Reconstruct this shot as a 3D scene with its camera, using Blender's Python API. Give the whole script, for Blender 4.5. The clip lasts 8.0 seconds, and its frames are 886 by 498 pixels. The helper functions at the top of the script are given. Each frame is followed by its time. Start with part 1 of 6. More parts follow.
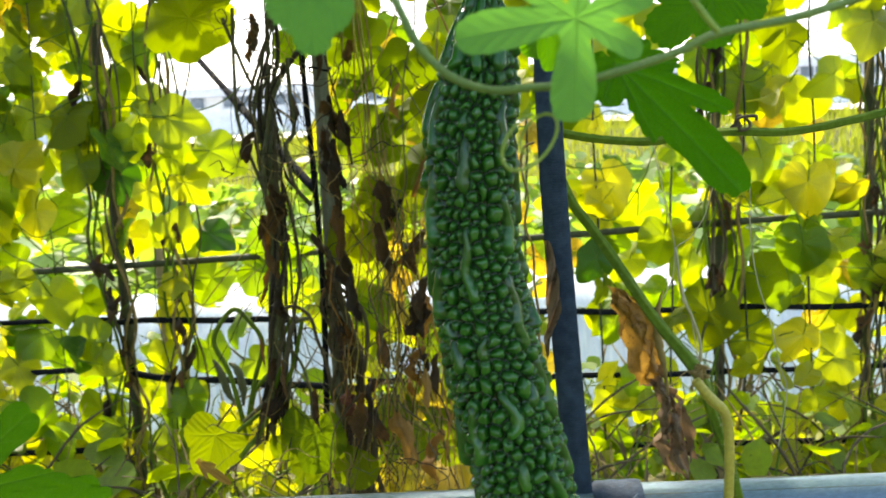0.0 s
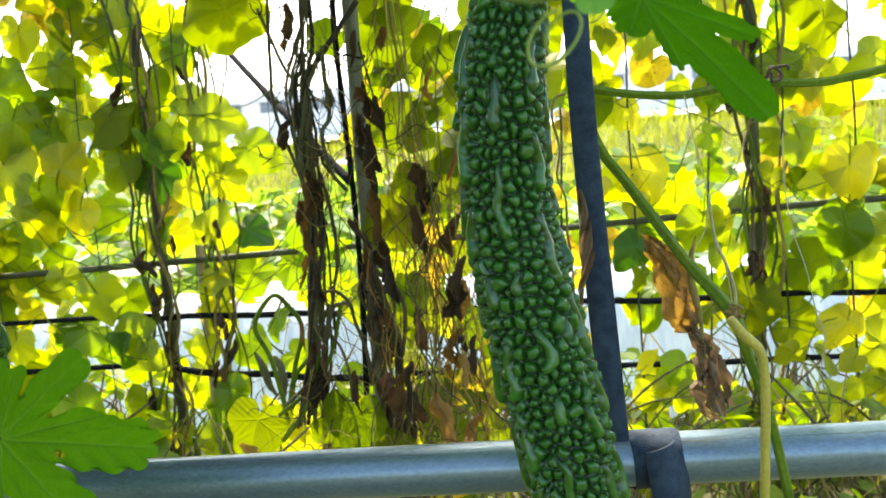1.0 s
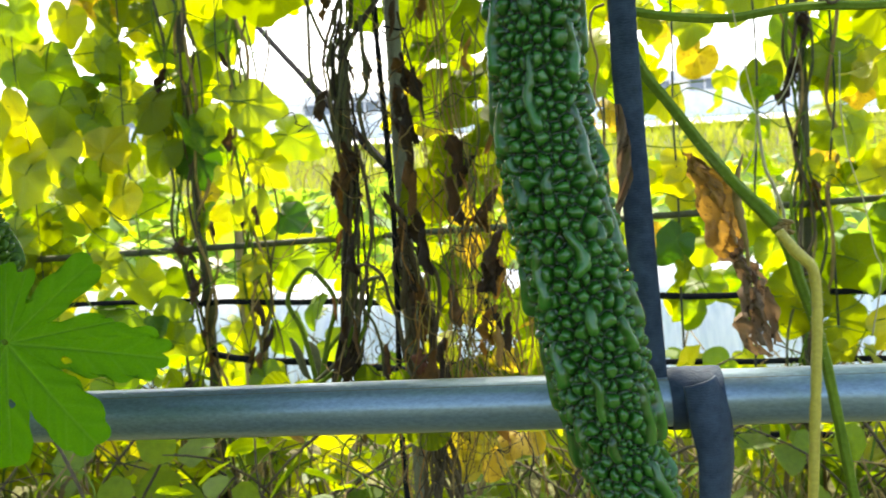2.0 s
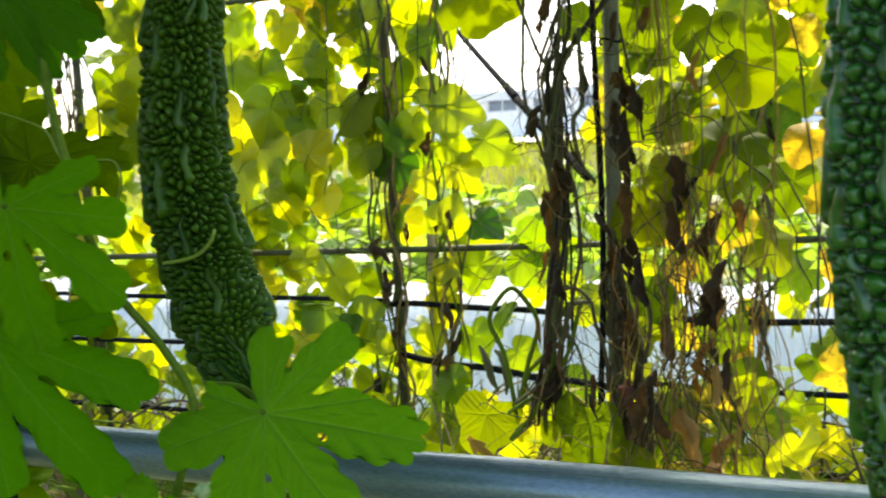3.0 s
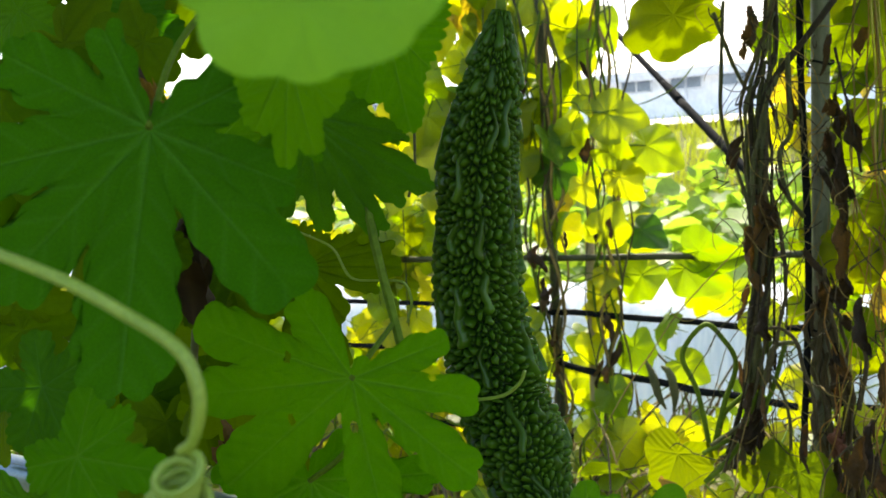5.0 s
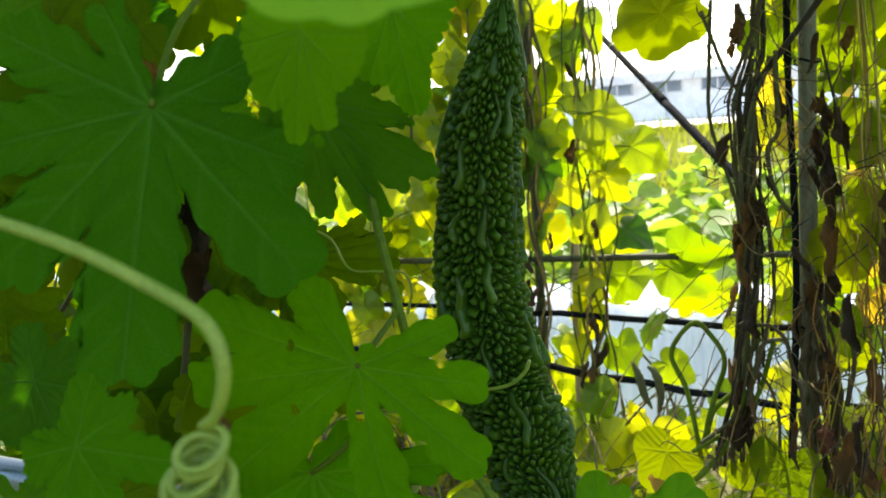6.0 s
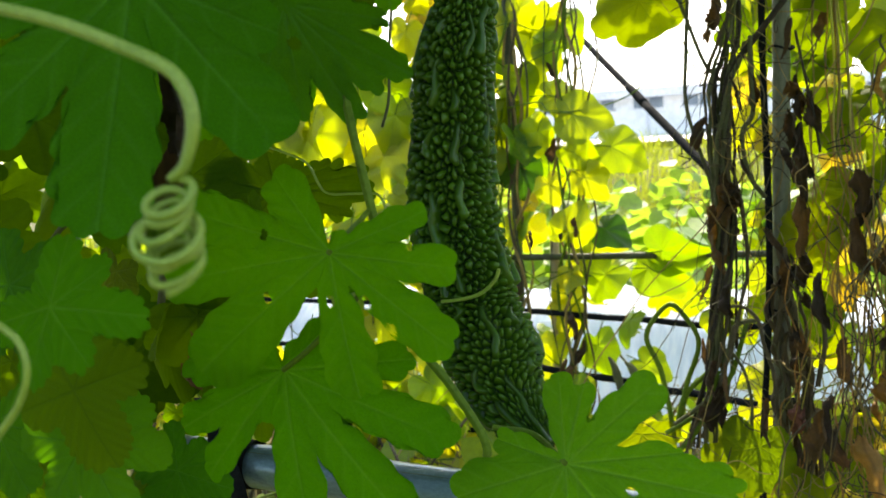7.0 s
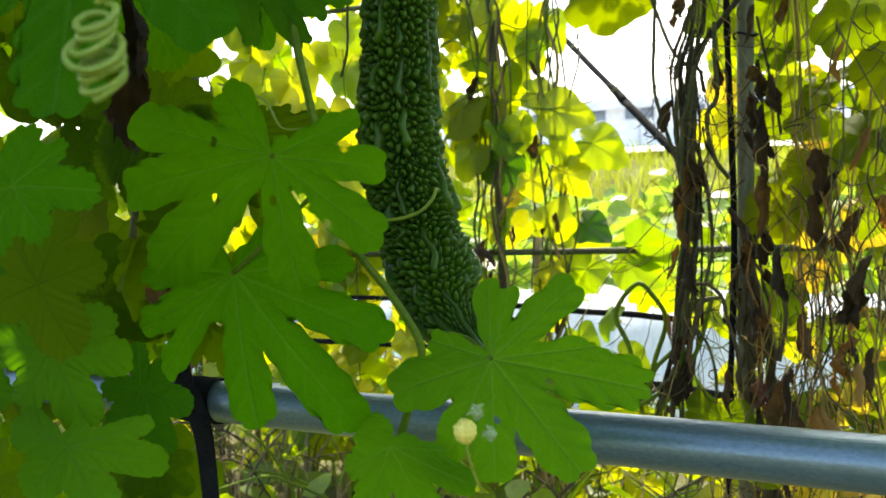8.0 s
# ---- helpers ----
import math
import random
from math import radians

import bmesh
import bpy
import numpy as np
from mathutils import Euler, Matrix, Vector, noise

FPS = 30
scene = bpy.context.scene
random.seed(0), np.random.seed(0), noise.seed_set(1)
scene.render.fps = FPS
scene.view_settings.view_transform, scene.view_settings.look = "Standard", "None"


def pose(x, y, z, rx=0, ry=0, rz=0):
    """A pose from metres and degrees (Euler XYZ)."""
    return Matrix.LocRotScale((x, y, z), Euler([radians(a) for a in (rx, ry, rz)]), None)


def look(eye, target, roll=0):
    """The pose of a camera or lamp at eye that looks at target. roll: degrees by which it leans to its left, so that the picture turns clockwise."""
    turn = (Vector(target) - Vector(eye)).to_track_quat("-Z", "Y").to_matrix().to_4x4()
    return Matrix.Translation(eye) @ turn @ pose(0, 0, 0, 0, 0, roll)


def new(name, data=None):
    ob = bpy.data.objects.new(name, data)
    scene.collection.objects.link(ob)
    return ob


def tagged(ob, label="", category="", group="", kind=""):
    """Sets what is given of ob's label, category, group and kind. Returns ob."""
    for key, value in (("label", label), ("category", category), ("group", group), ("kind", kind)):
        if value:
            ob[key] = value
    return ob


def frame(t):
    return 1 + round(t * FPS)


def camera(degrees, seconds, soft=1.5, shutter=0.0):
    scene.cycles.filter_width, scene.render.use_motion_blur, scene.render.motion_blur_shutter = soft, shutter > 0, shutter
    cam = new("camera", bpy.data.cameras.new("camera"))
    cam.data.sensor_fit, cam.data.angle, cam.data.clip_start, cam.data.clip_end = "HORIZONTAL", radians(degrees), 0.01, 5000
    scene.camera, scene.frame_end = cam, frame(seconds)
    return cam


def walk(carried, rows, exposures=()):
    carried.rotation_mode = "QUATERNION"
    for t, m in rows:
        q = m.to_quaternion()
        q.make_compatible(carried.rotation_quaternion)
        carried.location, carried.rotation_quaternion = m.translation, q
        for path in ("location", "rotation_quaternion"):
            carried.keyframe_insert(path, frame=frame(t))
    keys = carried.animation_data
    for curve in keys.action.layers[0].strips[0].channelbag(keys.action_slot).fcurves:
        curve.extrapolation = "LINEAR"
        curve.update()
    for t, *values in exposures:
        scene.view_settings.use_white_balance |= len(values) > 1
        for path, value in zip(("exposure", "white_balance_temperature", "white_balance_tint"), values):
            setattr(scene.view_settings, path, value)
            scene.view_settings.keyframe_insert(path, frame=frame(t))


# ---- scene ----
cam = camera(55.9, 8.0, shutter=0.3)
PATH = [
    (0, (0.0, 0.0, 1.3), (0.0, 1.989, 1.091), -3.0),
    (0.5, (-0.008, -0.012, 1.277), (-0.084, 1.976, 1.073), -4.1),
    (1, (0.0, -0.014, 1.265), (-0.088, 1.975, 1.066), -4.3),
    (1.2, (0.007, -0.01, 1.246), (-0.088, 1.978, 1.05), -4.4),
    (2.3, (-0.002, 0.022, 1.198), (-0.296, 1.993, 1.033), -2.7),
    (2.5, (-0.022, 0.032, 1.212), (-0.432, 1.983, 1.052), -2.6),
    (3, (-0.063, 0.06, 1.248), (-0.657, 1.963, 1.079), -2.0),
    (3.5, (-0.096, 0.058, 1.288), (-0.858, 1.896, 1.086), -1.6),
    (4, (-0.141, 0.06, 1.333), (-0.989, 1.86, 1.13), -1.9),
    (4.5, (-0.166, 0.051, 1.347), (-1.046, 1.835, 1.147), -2.7),
    (6, (-0.193, 0.052, 1.337), (-1.028, 1.859, 1.145), -2.9),
    (6.5, (-0.2, 0.043, 1.297), (-1.011, 1.863, 1.121), -2.3),
    (7, (-0.183, 0.038, 1.275), (-0.979, 1.866, 1.115), -2.0),
    (7.5, (-0.155, 0.02, 1.243), (-0.943, 1.852, 1.094), -1.5),
    (8, (-0.135, 0.008, 1.218), (-0.915, 1.844, 1.083), -1.6),
]
walk(cam, [(t, look(eye, target, roll)) for t, eye, target, roll in PATH],
     exposures=[(0.0, 2.09, 7250, 10), (1.0, 2.38, 7250, 10), (2.5, 2.27, 7250, 10), (3.5, 1.94, 7250, 10), (4.5, 2.04, 7250, 10), (6.5, 2.07, 7250, 10), (8.0, 2.17, 7250, 10)])

cam.data.dof.use_dof, cam.data.dof.focus_distance, cam.data.dof.aperture_fstop = True, 0.68, 16.0

# ---------------------------------------------------------------- light
SUN_AZ, SUN_EL = 14.0, 52.0          # degrees, azimuth from +y towards -x
world = bpy.data.worlds.new("world")
scene.world = world
world.use_nodes = True
wn, wl = world.node_tree.nodes, world.node_tree.links
wn.clear()
sky = wn.new("ShaderNodeTexSky")
sky.sky_type, sky.sun_disc = "NISHITA", False
sky.sun_elevation, sky.sun_rotation = radians(SUN_EL), radians(-SUN_AZ)
sky.air_density, sky.dust_density, sky.ozone_density = 1.0, 3.0, 1.0
wbg, wout = wn.new("ShaderNodeBackground"), wn.new("ShaderNodeOutputWorld")
wbg.inputs["Strength"].default_value = 0.15
wl.new(sky.outputs[0], wbg.inputs["Color"])
wl.new(wbg.outputs[0], wout.inputs["Surface"])

sun = new("sun", bpy.data.lights.new("sun", "SUN"))
sun.data.energy, sun.data.angle, sun.data.color = 2.48, radians(0.6), (1.0, 0.93, 0.82)
sd = Vector((-math.sin(radians(SUN_AZ)) * math.cos(radians(SUN_EL)),
             math.cos(radians(SUN_AZ)) * math.cos(radians(SUN_EL)), math.sin(radians(SUN_EL))))
sun.matrix_world = look(sd * 30, (0, 0, 0))


# ---------------------------------------------------------------- materials
def nodes_of(name):
    m = bpy.data.materials.new(name)
    m.use_nodes = True
    n, l = m.node_tree.nodes, m.node_tree.links
    return m, n, l, n["Principled BSDF"]


def add_noise(n, l, scale, detail=4, rough=0.6, space="Object", stretch=None):
    tc = n.new("ShaderNodeTexCoord")
    tx = n.new("ShaderNodeTexNoise")
    tx.inputs["Scale"].default_value, tx.inputs["Detail"].default_value = scale, detail
    tx.inputs["Roughness"].default_value = rough
    if stretch:
        mp = n.new("ShaderNodeMapping")
        mp.inputs["Scale"].default_value = stretch
        l.new(tc.outputs[space], mp.inputs["Vector"])
        l.new(mp.outputs[0], tx.inputs["Vector"])
    else:
        l.new(tc.outputs[space], tx.inputs["Vector"])
    return tx.outputs["Fac"]


def ramp(n, l, fac, stops):
    r = n.new("ShaderNodeValToRGB")
    e = r.color_ramp.elements
    while len(e) < len(stops):
        e.new(0.5)
    for k, (p, c) in enumerate(stops):
        e[k].position, e[k].color = p, (*c, 1)
    l.new(fac, r.inputs["Fac"])
    return r.outputs["Color"]


def mixed(n, l, fac, a, b, mode="MIX"):
    x = n.new("ShaderNodeMix")
    x.data_type, x.blend_type = "RGBA", mode
    for sock, v in ((x.inputs[0], fac), (x.inputs[6], a), (x.inputs[7], b)):
        if isinstance(v, (int, float)):
            sock.default_value = v
        elif isinstance(v, tuple):
            sock.default_value = (*v, 1)
        else:
            l.new(v, sock)
    return x.outputs[2]


def add_bump(n, l, bsdf, height, strength, distance=0.002):
    b = n.new("ShaderNodeBump")
    b.inputs["Strength"].default_value, b.inputs["Distance"].default_value = strength, distance
    l.new(height, b.inputs["Height"])
    l.new(b.outputs[0], bsdf.inputs["Normal"])
    return b.outputs[0]


def simple(name, dark, light, rough=0.6, metal=0.0, scale=60, bump=0.3, fine=None, stretch=None, bump_dist=0.001, spec=0.5):
    m, n, l, b = nodes_of(name)
    big = add_noise(n, l, scale, stretch=stretch)
    col = ramp(n, l, big, [(0.3, dark), (0.7, light)])
    small = add_noise(n, l, (fine or scale * 7), 3, stretch=stretch)
    col = mixed(n, l, 0.35, col, ramp(n, l, small, [(0.3, tuple(c * 0.55 for c in dark)), (0.7, tuple(min(1, c * 1.2) for c in light))]))
    l.new(col, b.inputs["Base Color"])
    b.inputs["Roughness"].default_value, b.inputs["Metallic"].default_value = rough, metal
    b.inputs["Specular IOR Level"].default_value = spec
    add_bump(n, l, b, small, bump, bump_dist)
    return m


def leaf_material(name, stops, glow, through_light=0.5, rough=0.45, vein=(0.25, 0.35, 0.08), blotch=None, scale=7.0, spec=0.4, vein_shade=0.22):
    """Leaf blade: reflecting skin over a translucent body. stops: colours across leaves; glow: colours of the light let through."""
    m, n, l, b = nodes_of(name)
    out = n["Material Output"]
    oi = n.new("ShaderNodeObjectInfo")
    big = add_noise(n, l, scale, 3)
    add = n.new("ShaderNodeMath")
    add.operation = "MULTIPLY_ADD"
    l.new(big, add.inputs[0])
    add.inputs[1].default_value = 0.5
    l.new(oi.outputs["Random"], add.inputs[2])
    sub = n.new("ShaderNodeMath")
    sub.operation = "SUBTRACT"
    l.new(add.outputs[0], sub.inputs[0])
    sub.inputs[1].default_value = 0.25
    tone = sub.outputs[0]
    col = ramp(n, l, tone, stops)
    thr = ramp(n, l, tone, glow)
    at = n.new("ShaderNodeAttribute")
    at.attribute_name = "vein"
    small = add_noise(n, l, scale * 14, 3)
    vf = n.new("ShaderNodeMath")
    vf.operation = "MULTIPLY"
    l.new(at.outputs["Fac"], vf.inputs[0])
    vf.inputs[1].default_value = 0.6
    col = mixed(n, l, vf.outputs[0], col, vein)
    col = mixed(n, l, 0.4, col, ramp(n, l, small, [(0.3, (0.65, 0.65, 0.65)), (0.7, (1.2, 1.2, 1.1))]), "MULTIPLY")
    thr = mixed(n, l, 0.5, thr, ramp(n, l, small, [(0.3, (0.7, 0.7, 0.6)), (0.7, (1.2, 1.2, 1.0))]), "MULTIPLY")
    vf2 = n.new("ShaderNodeMath")
    vf2.operation = "MULTIPLY"
    l.new(at.outputs["Fac"], vf2.inputs[0])
    vf2.inputs[1].default_value = vein_shade
    thr = mixed(n, l, vf2.outputs[0], thr, (0.02, 0.05, 0.0))
    if blotch:
        spots = add_noise(n, l, scale * 1.7, 5, 0.7)
        f = ramp(n, l, spots, [(0.56, (0, 0, 0)), (0.66, (1, 1, 1))])
        col = mixed(n, l, f, col, blotch)
        thr = mixed(n, l, f, thr, tuple(c * 0.6 for c in blotch))
    l.new(col, b.inputs["Base Color"])
    b.inputs["Roughness"].default_value = rough
    b.inputs["Specular IOR Level"].default_value = spec
    add_bump(n, l, b, small, 0.35, 0.0009)
    tr = n.new("ShaderNodeBsdfTranslucent")
    l.new(thr, tr.inputs["Color"])
    mx = n.new("ShaderNodeMixShader")
    mx.inputs[0].default_value = through_light
    l.new(b.outputs[0], mx.inputs[1])
    l.new(tr.outputs[0], mx.inputs[2])
    l.new(mx.outputs[0], out.inputs["Surface"])
    return m


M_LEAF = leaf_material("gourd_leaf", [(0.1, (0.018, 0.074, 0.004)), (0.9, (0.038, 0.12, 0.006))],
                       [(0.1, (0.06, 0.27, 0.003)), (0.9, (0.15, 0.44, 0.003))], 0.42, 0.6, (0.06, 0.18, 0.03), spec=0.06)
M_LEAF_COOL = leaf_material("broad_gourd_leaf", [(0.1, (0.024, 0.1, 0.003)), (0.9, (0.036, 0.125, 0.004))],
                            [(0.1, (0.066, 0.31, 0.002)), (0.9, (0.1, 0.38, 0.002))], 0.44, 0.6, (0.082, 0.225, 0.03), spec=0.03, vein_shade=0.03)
# brighter copy for the front leaves: the light on them is put into the colour
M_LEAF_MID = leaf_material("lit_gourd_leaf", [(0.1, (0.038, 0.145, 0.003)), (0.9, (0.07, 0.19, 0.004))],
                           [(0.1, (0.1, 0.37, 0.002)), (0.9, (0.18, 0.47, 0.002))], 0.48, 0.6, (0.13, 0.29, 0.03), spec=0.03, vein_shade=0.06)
# olive copy for the leaves behind: their deep shade is put into the colour
M_LEAF_SHADED = leaf_material("olive_shaded_gourd_leaf", [(0.1, (0.024, 0.064, 0.002)), (0.9, (0.055, 0.105, 0.004))],
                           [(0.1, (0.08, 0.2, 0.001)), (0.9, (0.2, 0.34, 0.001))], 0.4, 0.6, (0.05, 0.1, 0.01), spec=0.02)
M_VINE_DARK = leaf_material("dark_vine_leaf", [(0.0, (0.02, 0.07, 0.006)), (1.0, (0.03, 0.09, 0.008))],
                            [(0.0, (0.03, 0.11, 0.002)), (1.0, (0.05, 0.15, 0.003))], 0.4, 0.5, (0.06, 0.14, 0.02))
# bright copy for one overhead leaf, direct sun put into the colour
M_LEAF_YOUNG_LIT = leaf_material("tender_sunlit_gourd_leaf", [(0.2, (0.13, 0.34, 0.035)), (0.8, (0.17, 0.4, 0.045))],
                             [(0.2, (0.3, 0.66, 0.03)), (0.8, (0.36, 0.74, 0.04))], 0.5, 0.55, (0.2, 0.42, 0.07), spec=0.08)
M_OLIVELEAF = leaf_material("olive_vine_leaf", [(0.1, (0.05, 0.09, 0.005)), (0.9, (0.1, 0.13, 0.008))],
                            [(0.1, (0.15, 0.25, 0.003)), (0.9, (0.29, 0.36, 0.003))], 0.5, 0.6, (0.16, 0.2, 0.03), scale=9.0, spec=0.1)
# fresh lighter green, with the leaf's stronger backlight put into the colour too
M_LEAF_FRESH = leaf_material("fresh_lit_gourd_leaf", [(0.2, (0.05, 0.17, 0.006)), (0.8, (0.075, 0.21, 0.008))],
                             [(0.2, (0.13, 0.37, 0.003)), (0.8, (0.18, 0.44, 0.004))], 0.48, 0.55, (0.16, 0.32, 0.04), spec=0.05, vein_shade=0.05)
M_LEAF_PALE = leaf_material("young_gourd_leaf", [(0.2, (0.1, 0.28, 0.06)), (0.8, (0.14, 0.34, 0.075))],
                            [(0.2, (0.12, 0.38, 0.04)), (0.8, (0.16, 0.44, 0.05))], 0.42, 0.5, (0.18, 0.4, 0.08), spec=0.1)
M_TRELLIS = leaf_material("sunlit_vine_leaf", [(0.0, (0.04, 0.11, 0.012)), (0.5, (0.12, 0.21, 0.015)), (1.0, (0.32, 0.32, 0.025))],
                          [(0.0, (0.1, 0.24, 0.003)), (0.25, (0.32, 0.47, 0.005)), (0.6, (0.5, 0.54, 0.006)), (1.0, (0.66, 0.6, 0.008))], 0.58, 0.5, (0.2, 0.28, 0.04), scale=4.0)
M_VINE = leaf_material("fresh_vine_leaf", [(0.0, (0.085, 0.16, 0.012)), (1.0, (0.2, 0.265, 0.02))],
                       [(0.0, (0.22, 0.38, 0.004)), (1.0, (0.48, 0.54, 0.007))], 0.57, 0.5, (0.2, 0.3, 0.04), scale=4.0)
M_VINE_YEL = leaf_material("yellowing_vine_leaf", [(0.0, (0.2, 0.26, 0.02)), (1.0, (0.36, 0.34, 0.03))],
                           [(0.0, (0.36, 0.47, 0.006)), (1.0, (0.58, 0.55, 0.008))], 0.56, 0.5, (0.3, 0.32, 0.06), scale=4.0)
M_YELLOW = leaf_material("yellowed_leaf", [(0.0, (0.34, 0.32, 0.03)), (1.0, (0.45, 0.33, 0.04))],
                         [(0.0, (0.62, 0.52, 0.015)), (1.0, (0.62, 0.4, 0.015))], 0.55, 0.6, (0.35, 0.3, 0.06), (0.16, 0.06, 0.015), scale=5.0)
M_DRY = leaf_material("withered_leaf", [(0.0, (0.02, 0.014, 0.009)), (0.6, (0.045, 0.028, 0.015)), (1.0, (0.13, 0.07, 0.025))],
                      [(0.0, (0.03, 0.016, 0.007)), (0.6, (0.08, 0.042, 0.012)), (1.0, (0.24, 0.12, 0.02))], 0.24, 0.8, (0.09, 0.05, 0.02), scale=16.0)
M_DRYGOLD = leaf_material("dried_golden_leaf", [(0.0, (0.22, 0.105, 0.02)), (1.0, (0.34, 0.2, 0.05))],
                          [(0.0, (0.36, 0.16, 0.015)), (1.0, (0.44, 0.26, 0.045))], 0.4, 0.6, (0.1, 0.05, 0.02), (0.1, 0.045, 0.015), scale=110.0)
M_DRYBROWN = leaf_material("brown_tattered_leaf", [(0.0, (0.035, 0.02, 0.01)), (0.6, (0.09, 0.05, 0.02)), (1.0, (0.2, 0.11, 0.03))],
                           [(0.0, (0.04, 0.02, 0.006)), (0.6, (0.14, 0.075, 0.015)), (1.0, (0.4, 0.25, 0.03))], 0.35, 0.75, (0.05, 0.03, 0.012), (0.03, 0.016, 0.008), scale=24.0)
M_DRYGREY = leaf_material("dried_grey_leaf", [(0.0, (0.13, 0.085, 0.05)), (1.0, (0.24, 0.17, 0.11))],
                          [(0.0, (0.2, 0.12, 0.06)), (1.0, (0.28, 0.18, 0.1))], 0.25, 0.75, (0.1, 0.06, 0.03), (0.05, 0.03, 0.015), scale=70.0)
M_CROP = leaf_material("crop_leaf", [(0.0, (0.04, 0.12, 0.035)), (1.0, (0.13, 0.22, 0.035))],
                       [(0.0, (0.07, 0.28, 0.04)), (1.0, (0.36, 0.52, 0.03))], 0.5, 0.45, scale=1.5)
M_GRASS = leaf_material("field_grass", [(0.0, (0.06, 0.14, 0.02)), (1.0, (0.16, 0.22, 0.03))],
                        [(0.0, (0.24, 0.4, 0.02)), (1.0, (0.46, 0.48, 0.03))], 0.5, 0.6, scale=0.8)


def gourd_material(name, crease_shade, skin, ridge, spec):
    """Glossy warty skin: shade put into the colour between the warts, paler on the ridges."""
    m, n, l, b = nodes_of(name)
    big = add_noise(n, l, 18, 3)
    col = ramp(n, l, big, [(0.3, crease_shade), (0.7, tuple(c * 1.5 for c in crease_shade))])
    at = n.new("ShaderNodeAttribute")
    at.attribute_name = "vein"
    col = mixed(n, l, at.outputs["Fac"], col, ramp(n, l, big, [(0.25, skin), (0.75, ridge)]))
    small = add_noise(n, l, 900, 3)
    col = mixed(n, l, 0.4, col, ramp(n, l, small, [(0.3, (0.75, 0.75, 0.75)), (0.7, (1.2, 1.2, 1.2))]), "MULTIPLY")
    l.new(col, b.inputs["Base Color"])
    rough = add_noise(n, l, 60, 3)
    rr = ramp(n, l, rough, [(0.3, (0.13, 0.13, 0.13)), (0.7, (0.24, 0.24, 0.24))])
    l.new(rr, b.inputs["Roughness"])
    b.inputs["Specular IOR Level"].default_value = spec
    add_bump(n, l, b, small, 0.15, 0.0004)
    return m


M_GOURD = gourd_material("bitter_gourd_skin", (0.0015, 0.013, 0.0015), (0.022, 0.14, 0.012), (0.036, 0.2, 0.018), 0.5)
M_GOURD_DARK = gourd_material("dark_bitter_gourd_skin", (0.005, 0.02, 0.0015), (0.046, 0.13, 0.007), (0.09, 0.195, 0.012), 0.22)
M_REDDRY = simple("dull_red_dry_petal", (0.11, 0.035, 0.022), (0.2, 0.07, 0.04), 0.8, scale=60, bump=0.4)
M_STRAW = simple("dry_straw", (0.1, 0.07, 0.03), (0.26, 0.19, 0.08), 0.8, scale=8, bump=0.3)
M_STEM = simple("green_vine_stem", (0.055, 0.11, 0.006), (0.12, 0.19, 0.014), 0.6, scale=40, bump=0.5, spec=0.15)
M_STEM_YEL = simple("yellowing_stem", (0.3, 0.26, 0.03), (0.42, 0.36, 0.05), 0.5, scale=60, bump=0.4)
M_RUNNER = simple("fresh_runner_stem", (0.09, 0.17, 0.03), (0.16, 0.25, 0.055), 0.5, scale=80, bump=0.4)
M_TENDRIL = simple("pale_tendril", (0.15, 0.25, 0.02), (0.25, 0.35, 0.045), 0.5, scale=120, bump=0.2)
M_DEADSTEM = simple("dead_brown_stem", (0.01, 0.007, 0.004), (0.036, 0.026, 0.014), 0.9, scale=30, bump=0.8, bump_dist=0.002)
M_BARK = simple("brown_vine_bark", (0.036, 0.028, 0.014), (0.105, 0.082, 0.04), 0.9, scale=40, bump=0.9, bump_dist=0.002, stretch=(1, 1, 0.3))
M_RUST = simple("rusty_dry_strand", (0.16, 0.07, 0.015), (0.34, 0.17, 0.03), 0.8, scale=40, bump=0.5)
M_TANSTEM = simple("tan_dry_stem", (0.13, 0.09, 0.026), (0.3, 0.21, 0.06), 0.8, scale=30, bump=0.6)
M_OLIVE = simple("olive_vine_stem", (0.026, 0.032, 0.009), (0.095, 0.1, 0.028), 0.7, scale=30, bump=0.6)
M_STEEL = simple("galvanised_steel", (0.115, 0.175, 0.22), (0.165, 0.24, 0.29), 0.28, 0.5, scale=9, bump=0.06, fine=420, stretch=(0.5, 1, 1), bump_dist=0.0003)
M_STEEL_DULL = simple("weathered_steel", (0.085, 0.097, 0.062), (0.2, 0.212, 0.15), 0.55, 0.4, scale=22, bump=0.3, stretch=(1, 1, 0.3))
M_BLACKROD = simple("black_coated_rod", (0.006, 0.007, 0.009), (0.016, 0.018, 0.02), 0.9, scale=40, bump=0.3, spec=0.04)
M_GREENROD = simple("mossy_green_cane", (0.026, 0.033, 0.012), (0.07, 0.078, 0.03), 0.75, scale=25, bump=0.5)
M_CANE = simple("tan_bamboo_cane", (0.26, 0.2, 0.1), (0.42, 0.34, 0.18), 0.6, scale=20, bump=0.4, stretch=(1, 1, 0.2))
M_TWINE = simple("fine_dry_thread", (0.26, 0.24, 0.12), (0.42, 0.4, 0.24), 0.8, scale=200, bump=0.3)
M_CORD = simple("dark_net_cord", (0.01, 0.016, 0.012), (0.025, 0.035, 0.025), 0.7, scale=90, bump=0.4)
M_BUD = simple("yellow_flower_bud", (0.72, 0.58, 0.05), (0.82, 0.74, 0.2), 0.6, scale=90, bump=0.4)
M_SEPAL = simple("pale_green_sepal", (0.16, 0.27, 0.08), (0.32, 0.42, 0.2), 0.7, scale=90, bump=0.6)


